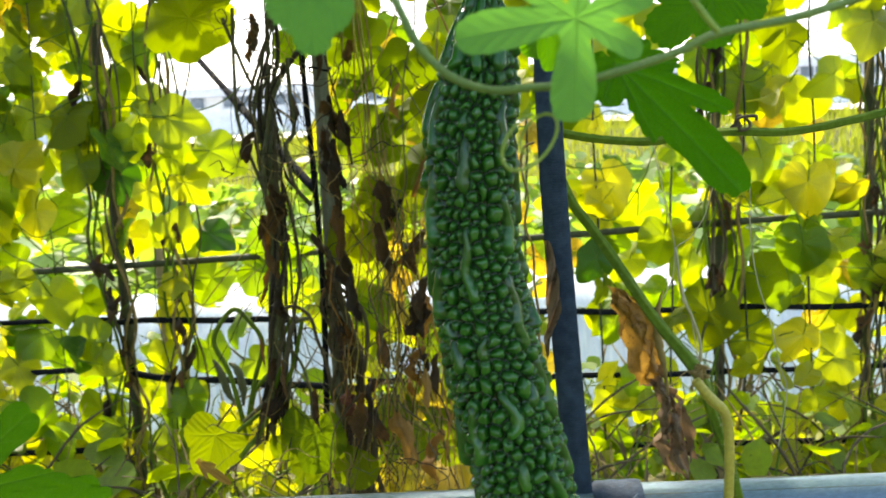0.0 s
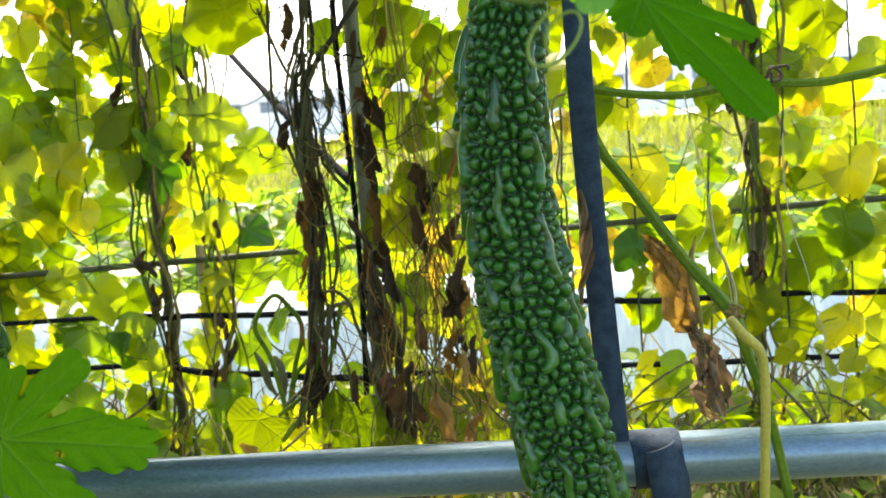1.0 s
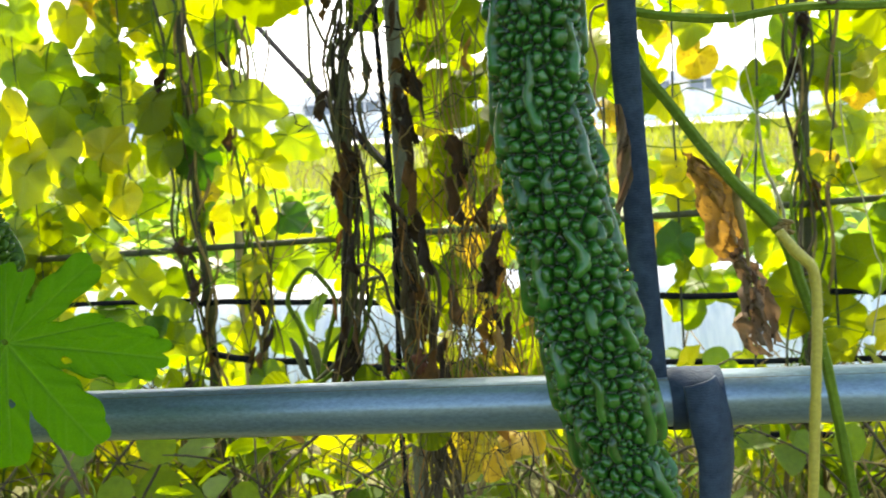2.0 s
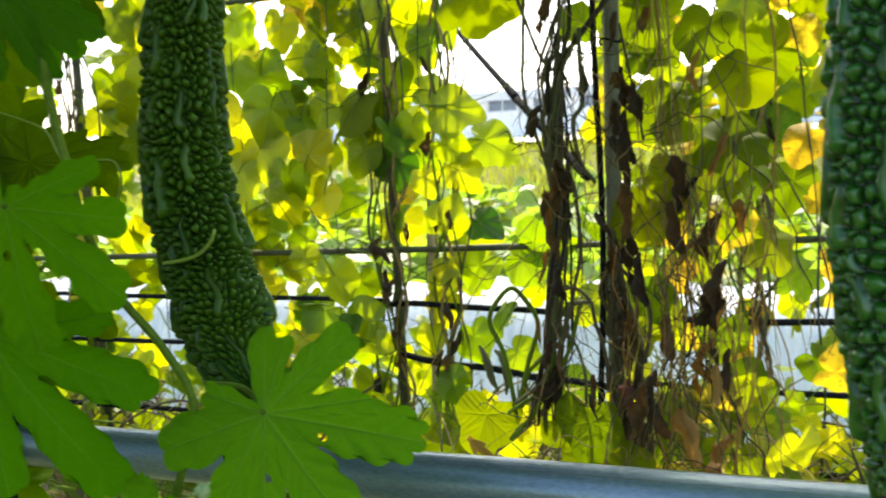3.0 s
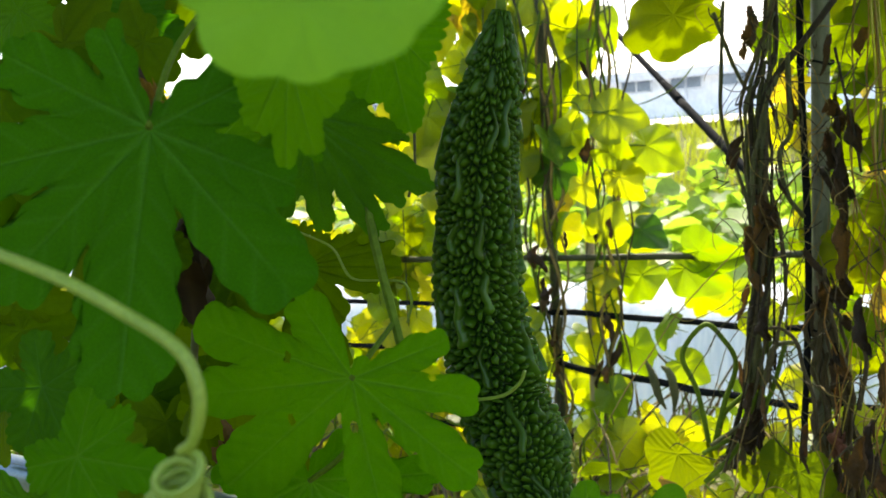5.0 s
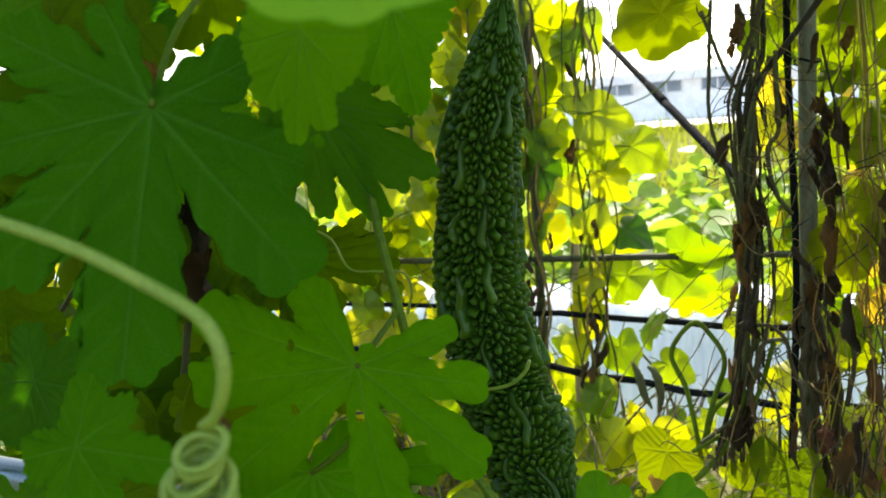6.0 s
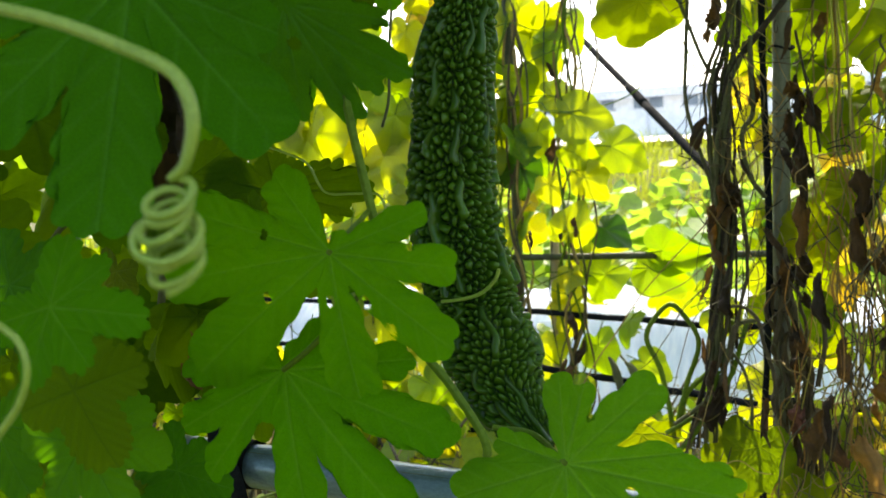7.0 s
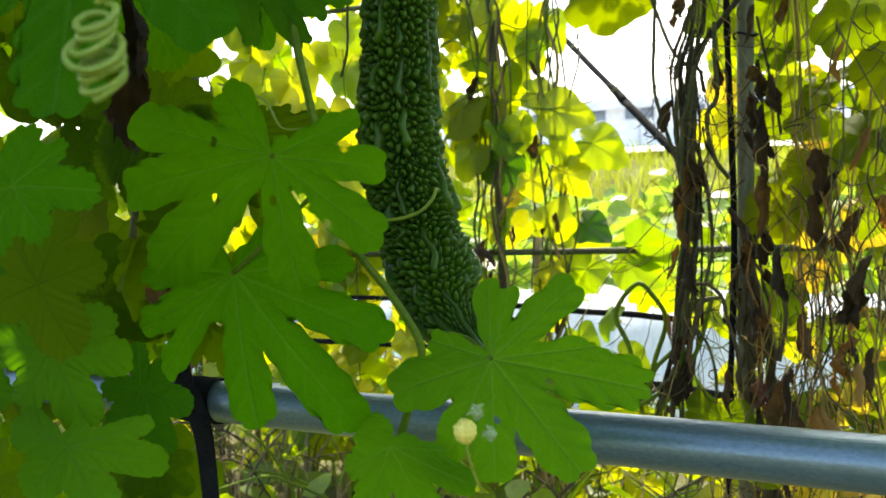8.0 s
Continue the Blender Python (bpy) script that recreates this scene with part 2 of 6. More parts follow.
def strap_material():
    m, n, l, b = nodes_of("dark_blue_strap")
    tc = n.new("ShaderNodeTexCoord")
    wv = n.new("ShaderNodeTexWave")
    wv.wave_type, wv.bands_direction = "BANDS", "Z"
    wv.inputs["Scale"].default_value, wv.inputs["Distortion"].default_value = 180, 6.0
    wv.inputs["Detail"].default_value = 3
    l.new(tc.outputs["Object"], wv.inputs["Vector"])
    nz = add_noise(n, l, 90, 5)
    col = ramp(n, l, nz, [(0.3, (0.015, 0.028, 0.05)), (0.75, (0.042, 0.07, 0.11))])
    col = mixed(n, l, 0.1, col, ramp(n, l, wv.outputs["Fac"], [(0.2, (0.016, 0.026, 0.044)), (0.9, (0.055, 0.085, 0.13))]))
    l.new(col, b.inputs["Base Color"])
    b.inputs["Roughness"].default_value = 0.62
    b.inputs["Specular IOR Level"].default_value = 0.15
    pit = add_noise(n, l, 420, 3, 0.7, stretch=(1, 1, 1.8))
    add_bump(n, l, b, pit, 0.55, 0.0015)
    return m


M_STRAP = strap_material()


def film_material():
    m, n, l, b = nodes_of("milky_plastic_film")
    big = add_noise(n, l, 3.0, 4, stretch=(3.0, 1, 0.5))
    streak = add_noise(n, l, 14.0, 4, stretch=(2.5, 1, 0.25))
    col = ramp(n, l, big, [(0.3, (0.6, 0.73, 0.88)), (0.7, (0.8, 0.88, 0.95))])
    col = mixed(n, l, 0.45, col, ramp(n, l, streak, [(0.35, (0.4, 0.53, 0.7)), (0.65, (0.82, 0.88, 0.95))]))
    l.new(col, b.inputs["Base Color"])
    b.inputs["Roughness"].default_value = 0.35
    add_bump(n, l, b, streak, 0.6, 0.02)
    tr = n.new("ShaderNodeBsdfTranslucent")
    l.new(col, tr.inputs["Color"])
    mx = n.new("ShaderNodeMixShader")
    mx.inputs[0].default_value = 0.6
    l.new(b.outputs[0], mx.inputs[1])
    l.new(tr.outputs[0], mx.inputs[2])
    l.new(mx.outputs[0], n["Material Output"].inputs["Surface"])
    return m


M_FILM = film_material()


def ground_material():
    m, n, l, b = nodes_of("field_ground")
    big = add_noise(n, l, 0.6, 5)
    small = add_noise(n, l, 18, 6)
    col = ramp(n, l, big, [(0.35, (0.05, 0.038, 0.024)), (0.5, (0.07, 0.085, 0.02)), (0.7, (0.11, 0.16, 0.025))])
    col = mixed(n, l, 0.5, col, ramp(n, l, small, [(0.3, (0.04, 0.03, 0.02)), (0.7, (0.2, 0.2, 0.07))]))
    l.new(col, b.inputs["Base Color"])
    b.inputs["Roughness"].default_value = 0.95
    add_bump(n, l, b, small, 0.8, 0.04)
    return m


M_GROUND = ground_material()
M_WALL = simple("white_painted_wall", (0.86, 0.88, 0.9), (0.92, 0.93, 0.94), 0.7, scale=0.8, bump=0.1)
M_ROOF = simple("pale_sheet_roof", (0.55, 0.58, 0.62), (0.7, 0.72, 0.75), 0.5, scale=1.5, bump=0.1)
M_PANE = simple("bluish_window_glass", (0.15, 0.19, 0.25), (0.22, 0.27, 0.34), 0.12, scale=1.0, bump=0.02)
M_CONCRETE = simple("pale_concrete", (0.66, 0.66, 0.64), (0.78, 0.77, 0.75), 0.85, scale=1.2, bump=0.3)


# ---------------------------------------------------------------- building helpers
def mesh_of(name, verts, faces, mat, vein=None, smooth=True):
    me = bpy.data.meshes.new(name)
    me.from_pydata([tuple(v) for v in verts], [], faces)
    me.materials.append(mat)
    if smooth:
        me.polygons.foreach_set("use_smooth", [True] * len(me.polygons))
    if vein is not None:
        a = me.attributes.new("vein", "FLOAT", "POINT")
        a.data.foreach_set("value", np.asarray(vein, np.float32))
    me.update()
    return me


def thing(name, at, label, category, group="", kind=""):
    """An Empty at a thing's base, to which its parts belong."""
    ob = new(name)
    ob.location = at
    ob.empty_display_size = 0.02
    return tagged(ob, label, category, group, kind)


def child(name, me, parent, m=None, label=""):
    """A part. Parts of a thing are given in world coordinates, parts of a part in that part's own."""
    ob = new(name, me)
    ob.parent = parent
    if parent.data is None:
        ob.matrix_parent_inverse = Matrix.Translation(-parent.location)
    if m is not None:
        ob.matrix_basis = m
    return tagged(ob, label)


def spline(points, per=8):
    """Catmull-Rom through points of any width."""
    p = np.array(points, float)
    if len(p) < 3:
        s = np.linspace(0, 1, per + 1)[:, None]
        return p[0] * (1 - s) + p[-1] * s
    q = np.vstack([2 * p[0] - p[1], p, 2 * p[-1] - p[-2]])
    out = []
    for k in range(1, len(q) - 2):
        t = np.linspace(0, 1, per, endpoint=False)[:, None]
        a, b, c, d = q[k - 1], q[k], q[k + 1], q[k + 2]
        out.append(0.5 * (2 * b + (c - a) * t + (2 * a - 5 * b + 4 * c - d) * t**2 + (3 * b - a - 3 * c + d) * t**3))
    return np.vstack(out + [p[-1:]])


def frames_along(path):
    """Two unit vectors across the path at each point, carried along without twist."""
    d = np.gradient(path, axis=0)
    d /= np.linalg.norm(d, axis=1)[:, None] + 1e-12
    u = np.cross(d[0], (0.31, 0.9, 0.22))
    u /= np.linalg.norm(u)
    us = []
    for t in d:
        u = u - t * (u @ t)
        u /= np.linalg.norm(u) + 1e-12
        us.append(u)
    us = np.array(us)
    return us, np.cross(d, us), d


def tube(points, radii, sides=8, per=8, wobble=0.0, flat=1.0, rng=None, ribs=0):
    """Verts and faces of a capped tube along a spline; radii: one, or one per point."""
    p = np.array(points, float)
    r = np.full(len(p), radii, float) if np.isscalar(radii) else np.array(radii, float)
    path = spline(np.column_stack([p, r]), per)
    c, r = path[:, :3], np.maximum(path[:, 3], 1e-5)
    u, v, _ = frames_along(c)
    a = np.linspace(0, 2 * np.pi, sides, endpoint=False)
    ring = r[:, None] * np.ones(sides)
    if ribs:
        ring = ring * (1 + 0.13 * np.cos(ribs * a + 0.05 * np.arange(len(c))[:, None]))
    if wobble and rng is not None:
        ring = ring * (1 + wobble * rng.normal(size=ring.shape))
    verts = c[:, None] + ring[..., None] * (np.cos(a)[None, :, None] * u[:, None] + flat * np.sin(a)[None, :, None] * v[:, None])
    n = len(c)
    verts = verts.reshape(-1, 3)
    faces = [(i * sides + j, i * sides + (j + 1) % sides, (i + 1) * sides + (j + 1) % sides, (i + 1) * sides + j)
             for i in range(n - 1) for j in range(sides)]
    faces += [tuple(range(sides))[::-1], tuple(range((n - 1) * sides, n * sides))]
    return verts, faces


def joined(pieces):
    vs, fs, k = [], [], 0
    for v, f in pieces:
        vs.append(np.asarray(v, float))
        fs += [tuple(i + k for i in q) for q in f]
        k += len(v)
    return np.vstack(vs), fs


def box(x0, y0, z0, x1, y1, z1):
    v = [(x, y, z) for z in (z0, z1) for y in (y0, y1) for x in (x0, x1)]
    return v, [(0, 2, 3, 1), (4, 5, 7, 6), (0, 1, 5, 4), (2, 6, 7, 3), (0, 4, 6, 2), (1, 3, 7, 5)]


def smooth_random(rng, n, waves=5):
    """A closed random wave of n values, about -1 to 1."""
    a = np.linspace(0, 2 * np.pi, n, endpoint=False)
    return sum(rng.normal() / (k + 1) * np.cos((k + 1) * a + rng.uniform(0, 7)) for k in range(waves))


def leaf_shape(lobes, seed, n_theta=120, n_r=14, floor=0.33, teeth=0.05, curl=0.25, fold=0.25, ripple=0.06,
               power=2.6, wide=0.62, holes=(), crumple=0.0, tooth_count=14):
    """A palmate blade about the petiole's end; the tip lobe points to +y with length 1, the upper side to +z.
    lobes: (angle, length) or (angle, length, half width in degrees). Returns verts, faces and how much each vertex lies on a vein."""
    rng = np.random.default_rng(seed)
    th = np.linspace(-np.pi, np.pi, n_theta, endpoint=False)
    ang = np.radians([q[0] for q in lobes])
    length = np.array([q[1] for q in lobes])
    order = np.argsort(ang)
    width = np.zeros(len(ang))
    for k, i in enumerate(order):
        gaps = []
        if k > 0:
            gaps.append(ang[i] - ang[order[k - 1]])
        if k < len(order) - 1:
            gaps.append(ang[order[k + 1]] - ang[i])
        width[i] = wide * float(np.mean(gaps)) if gaps else 0.6
        if len(lobes[i]) > 2:
            width[i] = math.radians(lobes[i][2])
    d = (th[:, None] - ang + np.pi) % (2 * np.pi) - np.pi
    body = floor * np.clip(1.25 - 0.45 * (np.abs(th) / np.pi) ** 4 * 2.2, 0.12, 1.2)
    swell = np.exp(-(np.abs(d) / width) ** power)
    r = np.max(body[:, None] + np.clip(length - body[:, None], 0, 9) * swell, axis=1)
    r = r * (1 + 0.04 * smooth_random(rng, n_theta, 9))
    ox, oy = r * np.sin(th), r * np.cos(th)
    # rounded teeth of uneven size along the outline, with narrow notches between them
    tx, ty = np.roll(ox, -1) - np.roll(ox, 1), np.roll(oy, -1) - np.roll(oy, 1)
    step_len = np.hypot(tx, ty)
    arc = np.cumsum(step_len)
    phase = arc / arc[-1] * tooth_count + 0.55 * smooth_random(rng, n_theta, 10)
    size = np.clip(0.8 + 0.35 * smooth_random(rng, n_theta, 14), 0.35, 1.4)
    push = 0.42 * teeth * size * (np.abs(np.sin(np.pi * phase)) ** 0.7 - 0.75)
    s = np.linspace(0, 1, n_r + 1)[1:]
    rim = s ** 10
    x = np.r_[0, (ox[:, None] * s - (push * ty / step_len)[:, None] * rim).ravel()]
    y = np.r_[0, (oy[:, None] * s + (push * tx / step_len)[:, None] * rim).ravel()]
    rad, tht = np.hypot(x, y), np.arctan2(x, y)
    dd = (tht[:, None] - ang + np.pi) % (2 * np.pi) - np.pi
    along, perp = rad[:, None] * np.cos(dd), np.abs(rad[:, None] * np.sin(dd))
    near = np.where(along > 0, perp, rad[:, None])
    main = np.exp(-((near / (0.012 * np.clip(1.25 - along / length, 0.25, 2))) ** 2)).max(1)
    which = near.argmin(1)
    a1, p1 = along[np.arange(len(x)), which], near.min(1)
    step = 0.17
    q = ((a1 - 1.15 * p1) / step + 0.3 * np.sign(dd[np.arange(len(x)), which])) % 1.0
    side = np.exp(-((np.minimum(q, 1 - q) * step / 0.011) ** 2)) * (a1 > 0.05)
    vein = np.clip(main + 0.45 * side, 0, 1)
    z = fold * p1 - curl * rad**2 - 0.014 * main
    z = z + 0.0075 * np.cos(2 * np.pi * q) * np.clip(p1 * 8, 0, 1)
    w1, w2, f1, f2 = rng.uniform(0, 7), rng.uniform(0, 7), rng.uniform(2, 4), rng.uniform(5, 8)
    z = z + ripple * rad * (np.sin(f1 * tht + w1) + 0.6 * np.sin(f2 * tht + w2) * rad)
    if crumple:
        z = z + crumple * sum(np.sin(f * (x * math.cos(t) + y * math.sin(t)) + t * 3) / (1 + 0.1 * f)
                              for f, t in zip(rng.uniform(4, 16, 9), rng.uniform(0, 6.3, 9)))
    n = n_theta
    faces = [(0, 1 + i * n_r, 1 + ((i + 1) % n) * n_r) for i in range(n)]
    faces += [(1 + i * n_r + k, 1 + i * n_r + k + 1, 1 + ((i + 1) % n) * n_r + k + 1, 1 + ((i + 1) % n) * n_r + k)
              for i in range(n) for k in range(n_r - 1)]
    verts = np.column_stack([x, y, z])
    if holes:
        keep = []
        for f in faces:
            c = verts[list(f)].mean(0)
            if all(((c[0] - hx) / hr) ** 2 + ((c[1] - hy) / (hr * 1.5)) ** 2 > 1 for hx, hy, hr in holes):
                keep.append(f)
        faces = keep
    return verts, faces, vein


def leaf_pose(centre, tip, normal=(0, -1, 0.15), roll=0.0):
    c, t = Vector(centre), Vector(tip)
    y = (t - c)
    size = y.length
    y.normalize()
    z = Vector(normal)
    z = (z - y * z.dot(y)).normalized()
    x = y.cross(z)
    m = Matrix((x, y, z)).transposed().to_4x4()
    return Matrix.Translation(c) @ m @ Matrix.Rotation(radians(roll), 4, "Y") @ Matrix.Scale(size, 4)


def big_leaf(vine, centre, tip, lobes, seed, mat=None, normal=(0, -1, 0.15), roll=0.0, petiole=None, label="", **shape):
    """One leaf close by: blade, with its petiole as a piece of it. petiole: world points from the blade to the vine."""
    args = dict(n_theta=320, n_r=36, teeth=0.13, holes=(), floor=0.27, fold=0.07, curl=0.12, ripple=0.05, power=4.2, wide=0.48, tooth_count=44)
    args.update(shape)
    v, f, vein = leaf_shape(lobes, seed, **args)
    m = leaf_pose(centre, tip, normal, roll)
    ob = child("leaf", mesh_of("leaf", v, f, mat or M_LEAF, vein), vine, m, label)
    if petiole:
        inv = m.inverted()
        pts = [inv @ Vector(centre)] + [inv @ Vector(p) for p in petiole]
        size = m.to_scale()[0]
        child("petiole", mesh_of("petiole", *tube([tuple(p) for p in pts], 0.0016 / size, 7, 8), M_STEM), ob)
    return ob


SHALLOW = [[(0, 1.0), (58, 0.86), (-58, 0.86), (118, 0.7), (-118, 0.7)],
           [(0, 1.0), (52, 0.74), (-52, 0.78), (112, 0.66), (-112, 0.62)],
           [(0, 1.0), (66, 0.9), (-62, 0.84), (125, 0.66), (-128, 0.72)]]
DEEP = [[(0, 1.0), (50, 0.9), (-50, 0.9), (98, 0.72), (-98, 0.72), (142, 0.45), (-142, 0.45)],
        [(0, 1.0), (47, 0.84), (-52, 0.93), (95, 0.66), (-100, 0.74), (140, 0.42), (-140, 0.45)]]


def leaf_kinds(mat, count, seed, lobes, n_theta=56, n_r=7, **shape):
    out = []
    for k in range(count):
        v, f, vein = leaf_shape(lobes[k % len(lobes)], seed + k, n_theta, n_r, **shape)
        out.append(mesh_of("leaf", v, f, mat, vein))
    return out


TRELLIS_KINDS = leaf_kinds(M_TRELLIS, 9, 40, SHALLOW, floor=0.5, teeth=0.03, curl=0.35, fold=0.14, ripple=0.2, power=1.35, wide=0.5)
TRELLIS_LOBED = leaf_kinds(M_TRELLIS, 3, 60, DEEP, floor=0.4, teeth=0.05, curl=0.25, fold=0.1, ripple=0.1, wide=0.5, power=2.8)
OLIVE_KINDS = leaf_kinds(M_OLIVELEAF, 5, 140, SHALLOW, floor=0.55, teeth=0.04, curl=0.35, fold=0.14, ripple=0.16, power=1.6, wide=0.5)
YELLOW_KINDS = leaf_kinds(M_YELLOW, 5, 70, SHALLOW, floor=0.6, teeth=0.04, curl=0.5, fold=0.2, ripple=0.2, power=2.2)
def rolled_leaf(seed, mat):
    """A leaf dried into a hanging, twisted roll; length 1 along +y, about 0.5 across."""
    rng = np.random.default_rng(seed)
    n, m = 30, 13
    tw, ph, arc = rng.uniform(-1.6, 1.6), rng.uniform(0, 6.3), rng.uniform(2.2, 4.4)
    w1, w2 = rng.uniform(0, 7, 2)
    v, vein = [], []
    for i in range(n):
        t = i / (n - 1)
        width = 0.27 * math.sin(math.pi * min(1, t * 0.93 + 0.05)) ** 0.8 * (1 + 0.3 * math.sin(7 * t + w1)) + 0.012
        cx, cz = 0.09 * math.sin(4 * t + w2), 0.07 * math.sin(5.3 * t + w1)
        for k in range(m):
            o = k / (m - 1) - 0.5
            a = arc * o + tw * t + ph
            r = width * (1 + 0.25 * math.sin(11 * t + 5 * o + w2) + 0.07 * rng.normal())
            edge = 0.07 * rng.normal() if k in (0, m - 1) else 0.015 * rng.normal()
            v.append((cx + r * math.cos(a), t + edge, cz + 0.8 * r * math.sin(a)))
            vein.append(1.0 if k == m // 2 else 0.0)
    f = [(i * m + k, i * m + k + 1, (i + 1) * m + k + 1, (i + 1) * m + k) for i in range(n - 1) for k in range(m - 1)]
    return mesh_of("withered_leaf", v, f, mat, vein)


HEART = [[(0, 1.14, 26), (62, 0.78), (-58, 0.8), (128, 0.72), (-130, 0.7)],
         [(0, 1.2, 24), (70, 0.74), (-66, 0.7), (135, 0.74), (-132, 0.66)],
         [(0, 1.08, 24), (55, 0.88), (-64, 0.78), (120, 0.7), (-135, 0.76)]]
HEART_SHAPE = dict(n_theta=72, n_r=9, floor=0.6, teeth=0.015, curl=0.28, fold=0.16, ripple=0.13, power=1.5, wide=0.55)
VINE_KINDS = {"g": leaf_kinds(M_VINE, 5, 160, HEART, **HEART_SHAPE), "y": leaf_kinds(M_VINE_YEL, 5, 170, HEART + DEEP[:1], **HEART_SHAPE),
              "o": leaf_kinds(M_OLIVELEAF, 4, 180, HEART, **HEART_SHAPE), "d": leaf_kinds(M_VINE_DARK, 3, 190, HEART, **HEART_SHAPE)}
DRY_KINDS = [rolled_leaf(90 + k, M_DRY) for k in range(9)]
GOLD_KINDS = [rolled_leaf(135 + k, M_DRYGOLD) for k in range(2)]
BROWN_KINDS = [rolled_leaf(130 + k, M_DRYBROWN) for k in range(3)]
SHADED_LEAF_KINDS = leaf_kinds(M_LEAF_SHADED, 5, 115, DEEP, n_theta=110, n_r=12, tooth_count=30, floor=0.36, teeth=0.05, curl=0.3, fold=0.08, ripple=0.1, wide=0.54, power=3.0)
SHADE_KINDS = leaf_kinds(M_LEAF, 5, 110, DEEP, n_theta=110, n_r=12, tooth_count=30, floor=0.36, teeth=0.05, curl=0.3, fold=0.08, ripple=0.1, wide=0.54, power=3.0)


PETIOLES = [mesh_of("petiole", *tube([(0, 0, 0), (a * 0.4, -0.35, 0.0), (a, -0.8, -0.2)], 0.02, 5, 4), M_STEM) for a in (-0.3, -0.1, 0.15, 0.35)]


def small_leaf(vine, kinds, x, y, z, size, rng, face=(0, -1, 0.25), hang=0.9, name="leaf"):
    """A leaf of the far vines; size is its breadth. Its tip hangs about downwards."""
    a = rng.normal(0, 0.95)
    tip = Vector((math.sin(a), rng.normal(0, 0.25), -math.cos(a) * hang)).normalized() * size * 0.56
    n = Vector(face) + Vector(rng.normal(0, 0.6, 3))
    return child(name, kinds[int(rng.integers(len(kinds)))], vine, leaf_pose((x, y, z), Vector((x, y, z)) + tip, n))


def placed_leaf(vine, kinds, x, y, z, size, angle, rng):
    """A leaf of the far vines about its middle; angle: degrees of its tip from hanging down, towards +x."""
    a = radians(angle)
    d = Vector((math.sin(a), rng.normal(0, 0.2), -math.cos(a))).normalized() * size / 1.4
    c = Vector((x, y, z)) - d * 0.18
    return child("leaf", kinds[int(rng.integers(len(kinds)))], vine, leaf_pose(c, c + d, Vector((0, -1, 0.3)) + Vector(rng.normal(0, 0.3, 3))))


# ---------------------------------------------------------------- large structure
def ground():
    """One sheet from under the camera to the horizon, rising to a bank in the distance."""
    rng = np.random.default_rng(5)
    xs = np.r_[-900, -300, -100, np.linspace(-40, 40, 90), 100, 300, 900]
    ys = np.r_[-900, -200, -40, np.linspace(-8, 34, 110), 60, 120, 300, 900]
    X, Y = np.meshgrid(xs, ys)
    rise = 2.15 / (1 + np.exp(-(Y - 15.5) / 1.7))
    Z = rise + 0.03 * np.sin(X * 2.1 + Y) * np.cos(Y * 1.7) * (np.abs(X) < 40) + 0.015 * rng.normal(size=X.shape) * (np.abs(X) < 40)
    n = len(xs)
    faces = [(j * n + i, j * n + i + 1, (j + 1) * n + i + 1, (j + 1) * n + i) for j in range(len(ys) - 1) for i in range(n - 1)]
    ob = new("ground", mesh_of("ground", np.column_stack([X.ravel(), Y.ravel(), Z.ravel()]), faces, M_GROUND))
    return tagged(ob, "earth and grass of the field behind the trellis", "ground", kind="structure")


def ground_z(y):
    return 2.15 / (1 + math.exp(-(y - 15.5) / 1.7))


ground()


def film_cover():
    """Low tunnel of milky film over hoops, behind the trellis."""
    rng = np.random.default_rng(11)
    e = thing("row_cover", (0, 4.4, 0), "low tunnel of milky bluish plastic film over hoops", "row cover")
    nx, na = 260, 40
    xs = np.linspace(-6.0, 4.2, nx)
    v = []
    wave = smooth_random(rng, nx, 60)
    for i, x in enumerate(xs):
        for k in range(na + 1):
            a = math.pi * (k / na)
            cy, cz = -math.cos(a), math.sin(a)
            rib = 0.5 + 0.5 * math.cos((x + 0.35) / 0.9 * 2 * math.pi)
            sag = 1 - 0.05 * (1 - rib) * cz
            w = 0.016 * math.sin(x * 23 + 3 * math.sin(k * 0.35)) * cz + 0.012 * wave[i] * abs(cy)
            v.append((x + 0.02 * math.sin(k * 0.9 + x * 7), 4.42 + 0.5 * np.sign(cy) * abs(cy) ** 0.7 + w,
                      max(-0.02, 0.71 * cz**0.62 * sag + w * 0.6 - 0.02)))
    faces = [(i * (na + 1) + k, (i + 1) * (na + 1) + k, (i + 1) * (na + 1) + k + 1, i * (na + 1) + k + 1) for i in range(nx - 1) for k in range(na)]
    child("film", mesh_of("film", v, faces, M_FILM), e)
    for k in range(11):
        x = -5.75 + 0.9 * k
        pts = [(x, 4.42 - 0.51 * np.sign(math.cos(a)) * abs(math.cos(a)) ** 0.7, max(0.0, 0.715 * math.sin(a) ** 0.62 - 0.01)) for a in np.linspace(0, math.pi, 13)]
        child("hoop", mesh_of("hoop", *tube(pts, 0.006, 6, 4), M_STEEL_DULL), e)


film_cover()


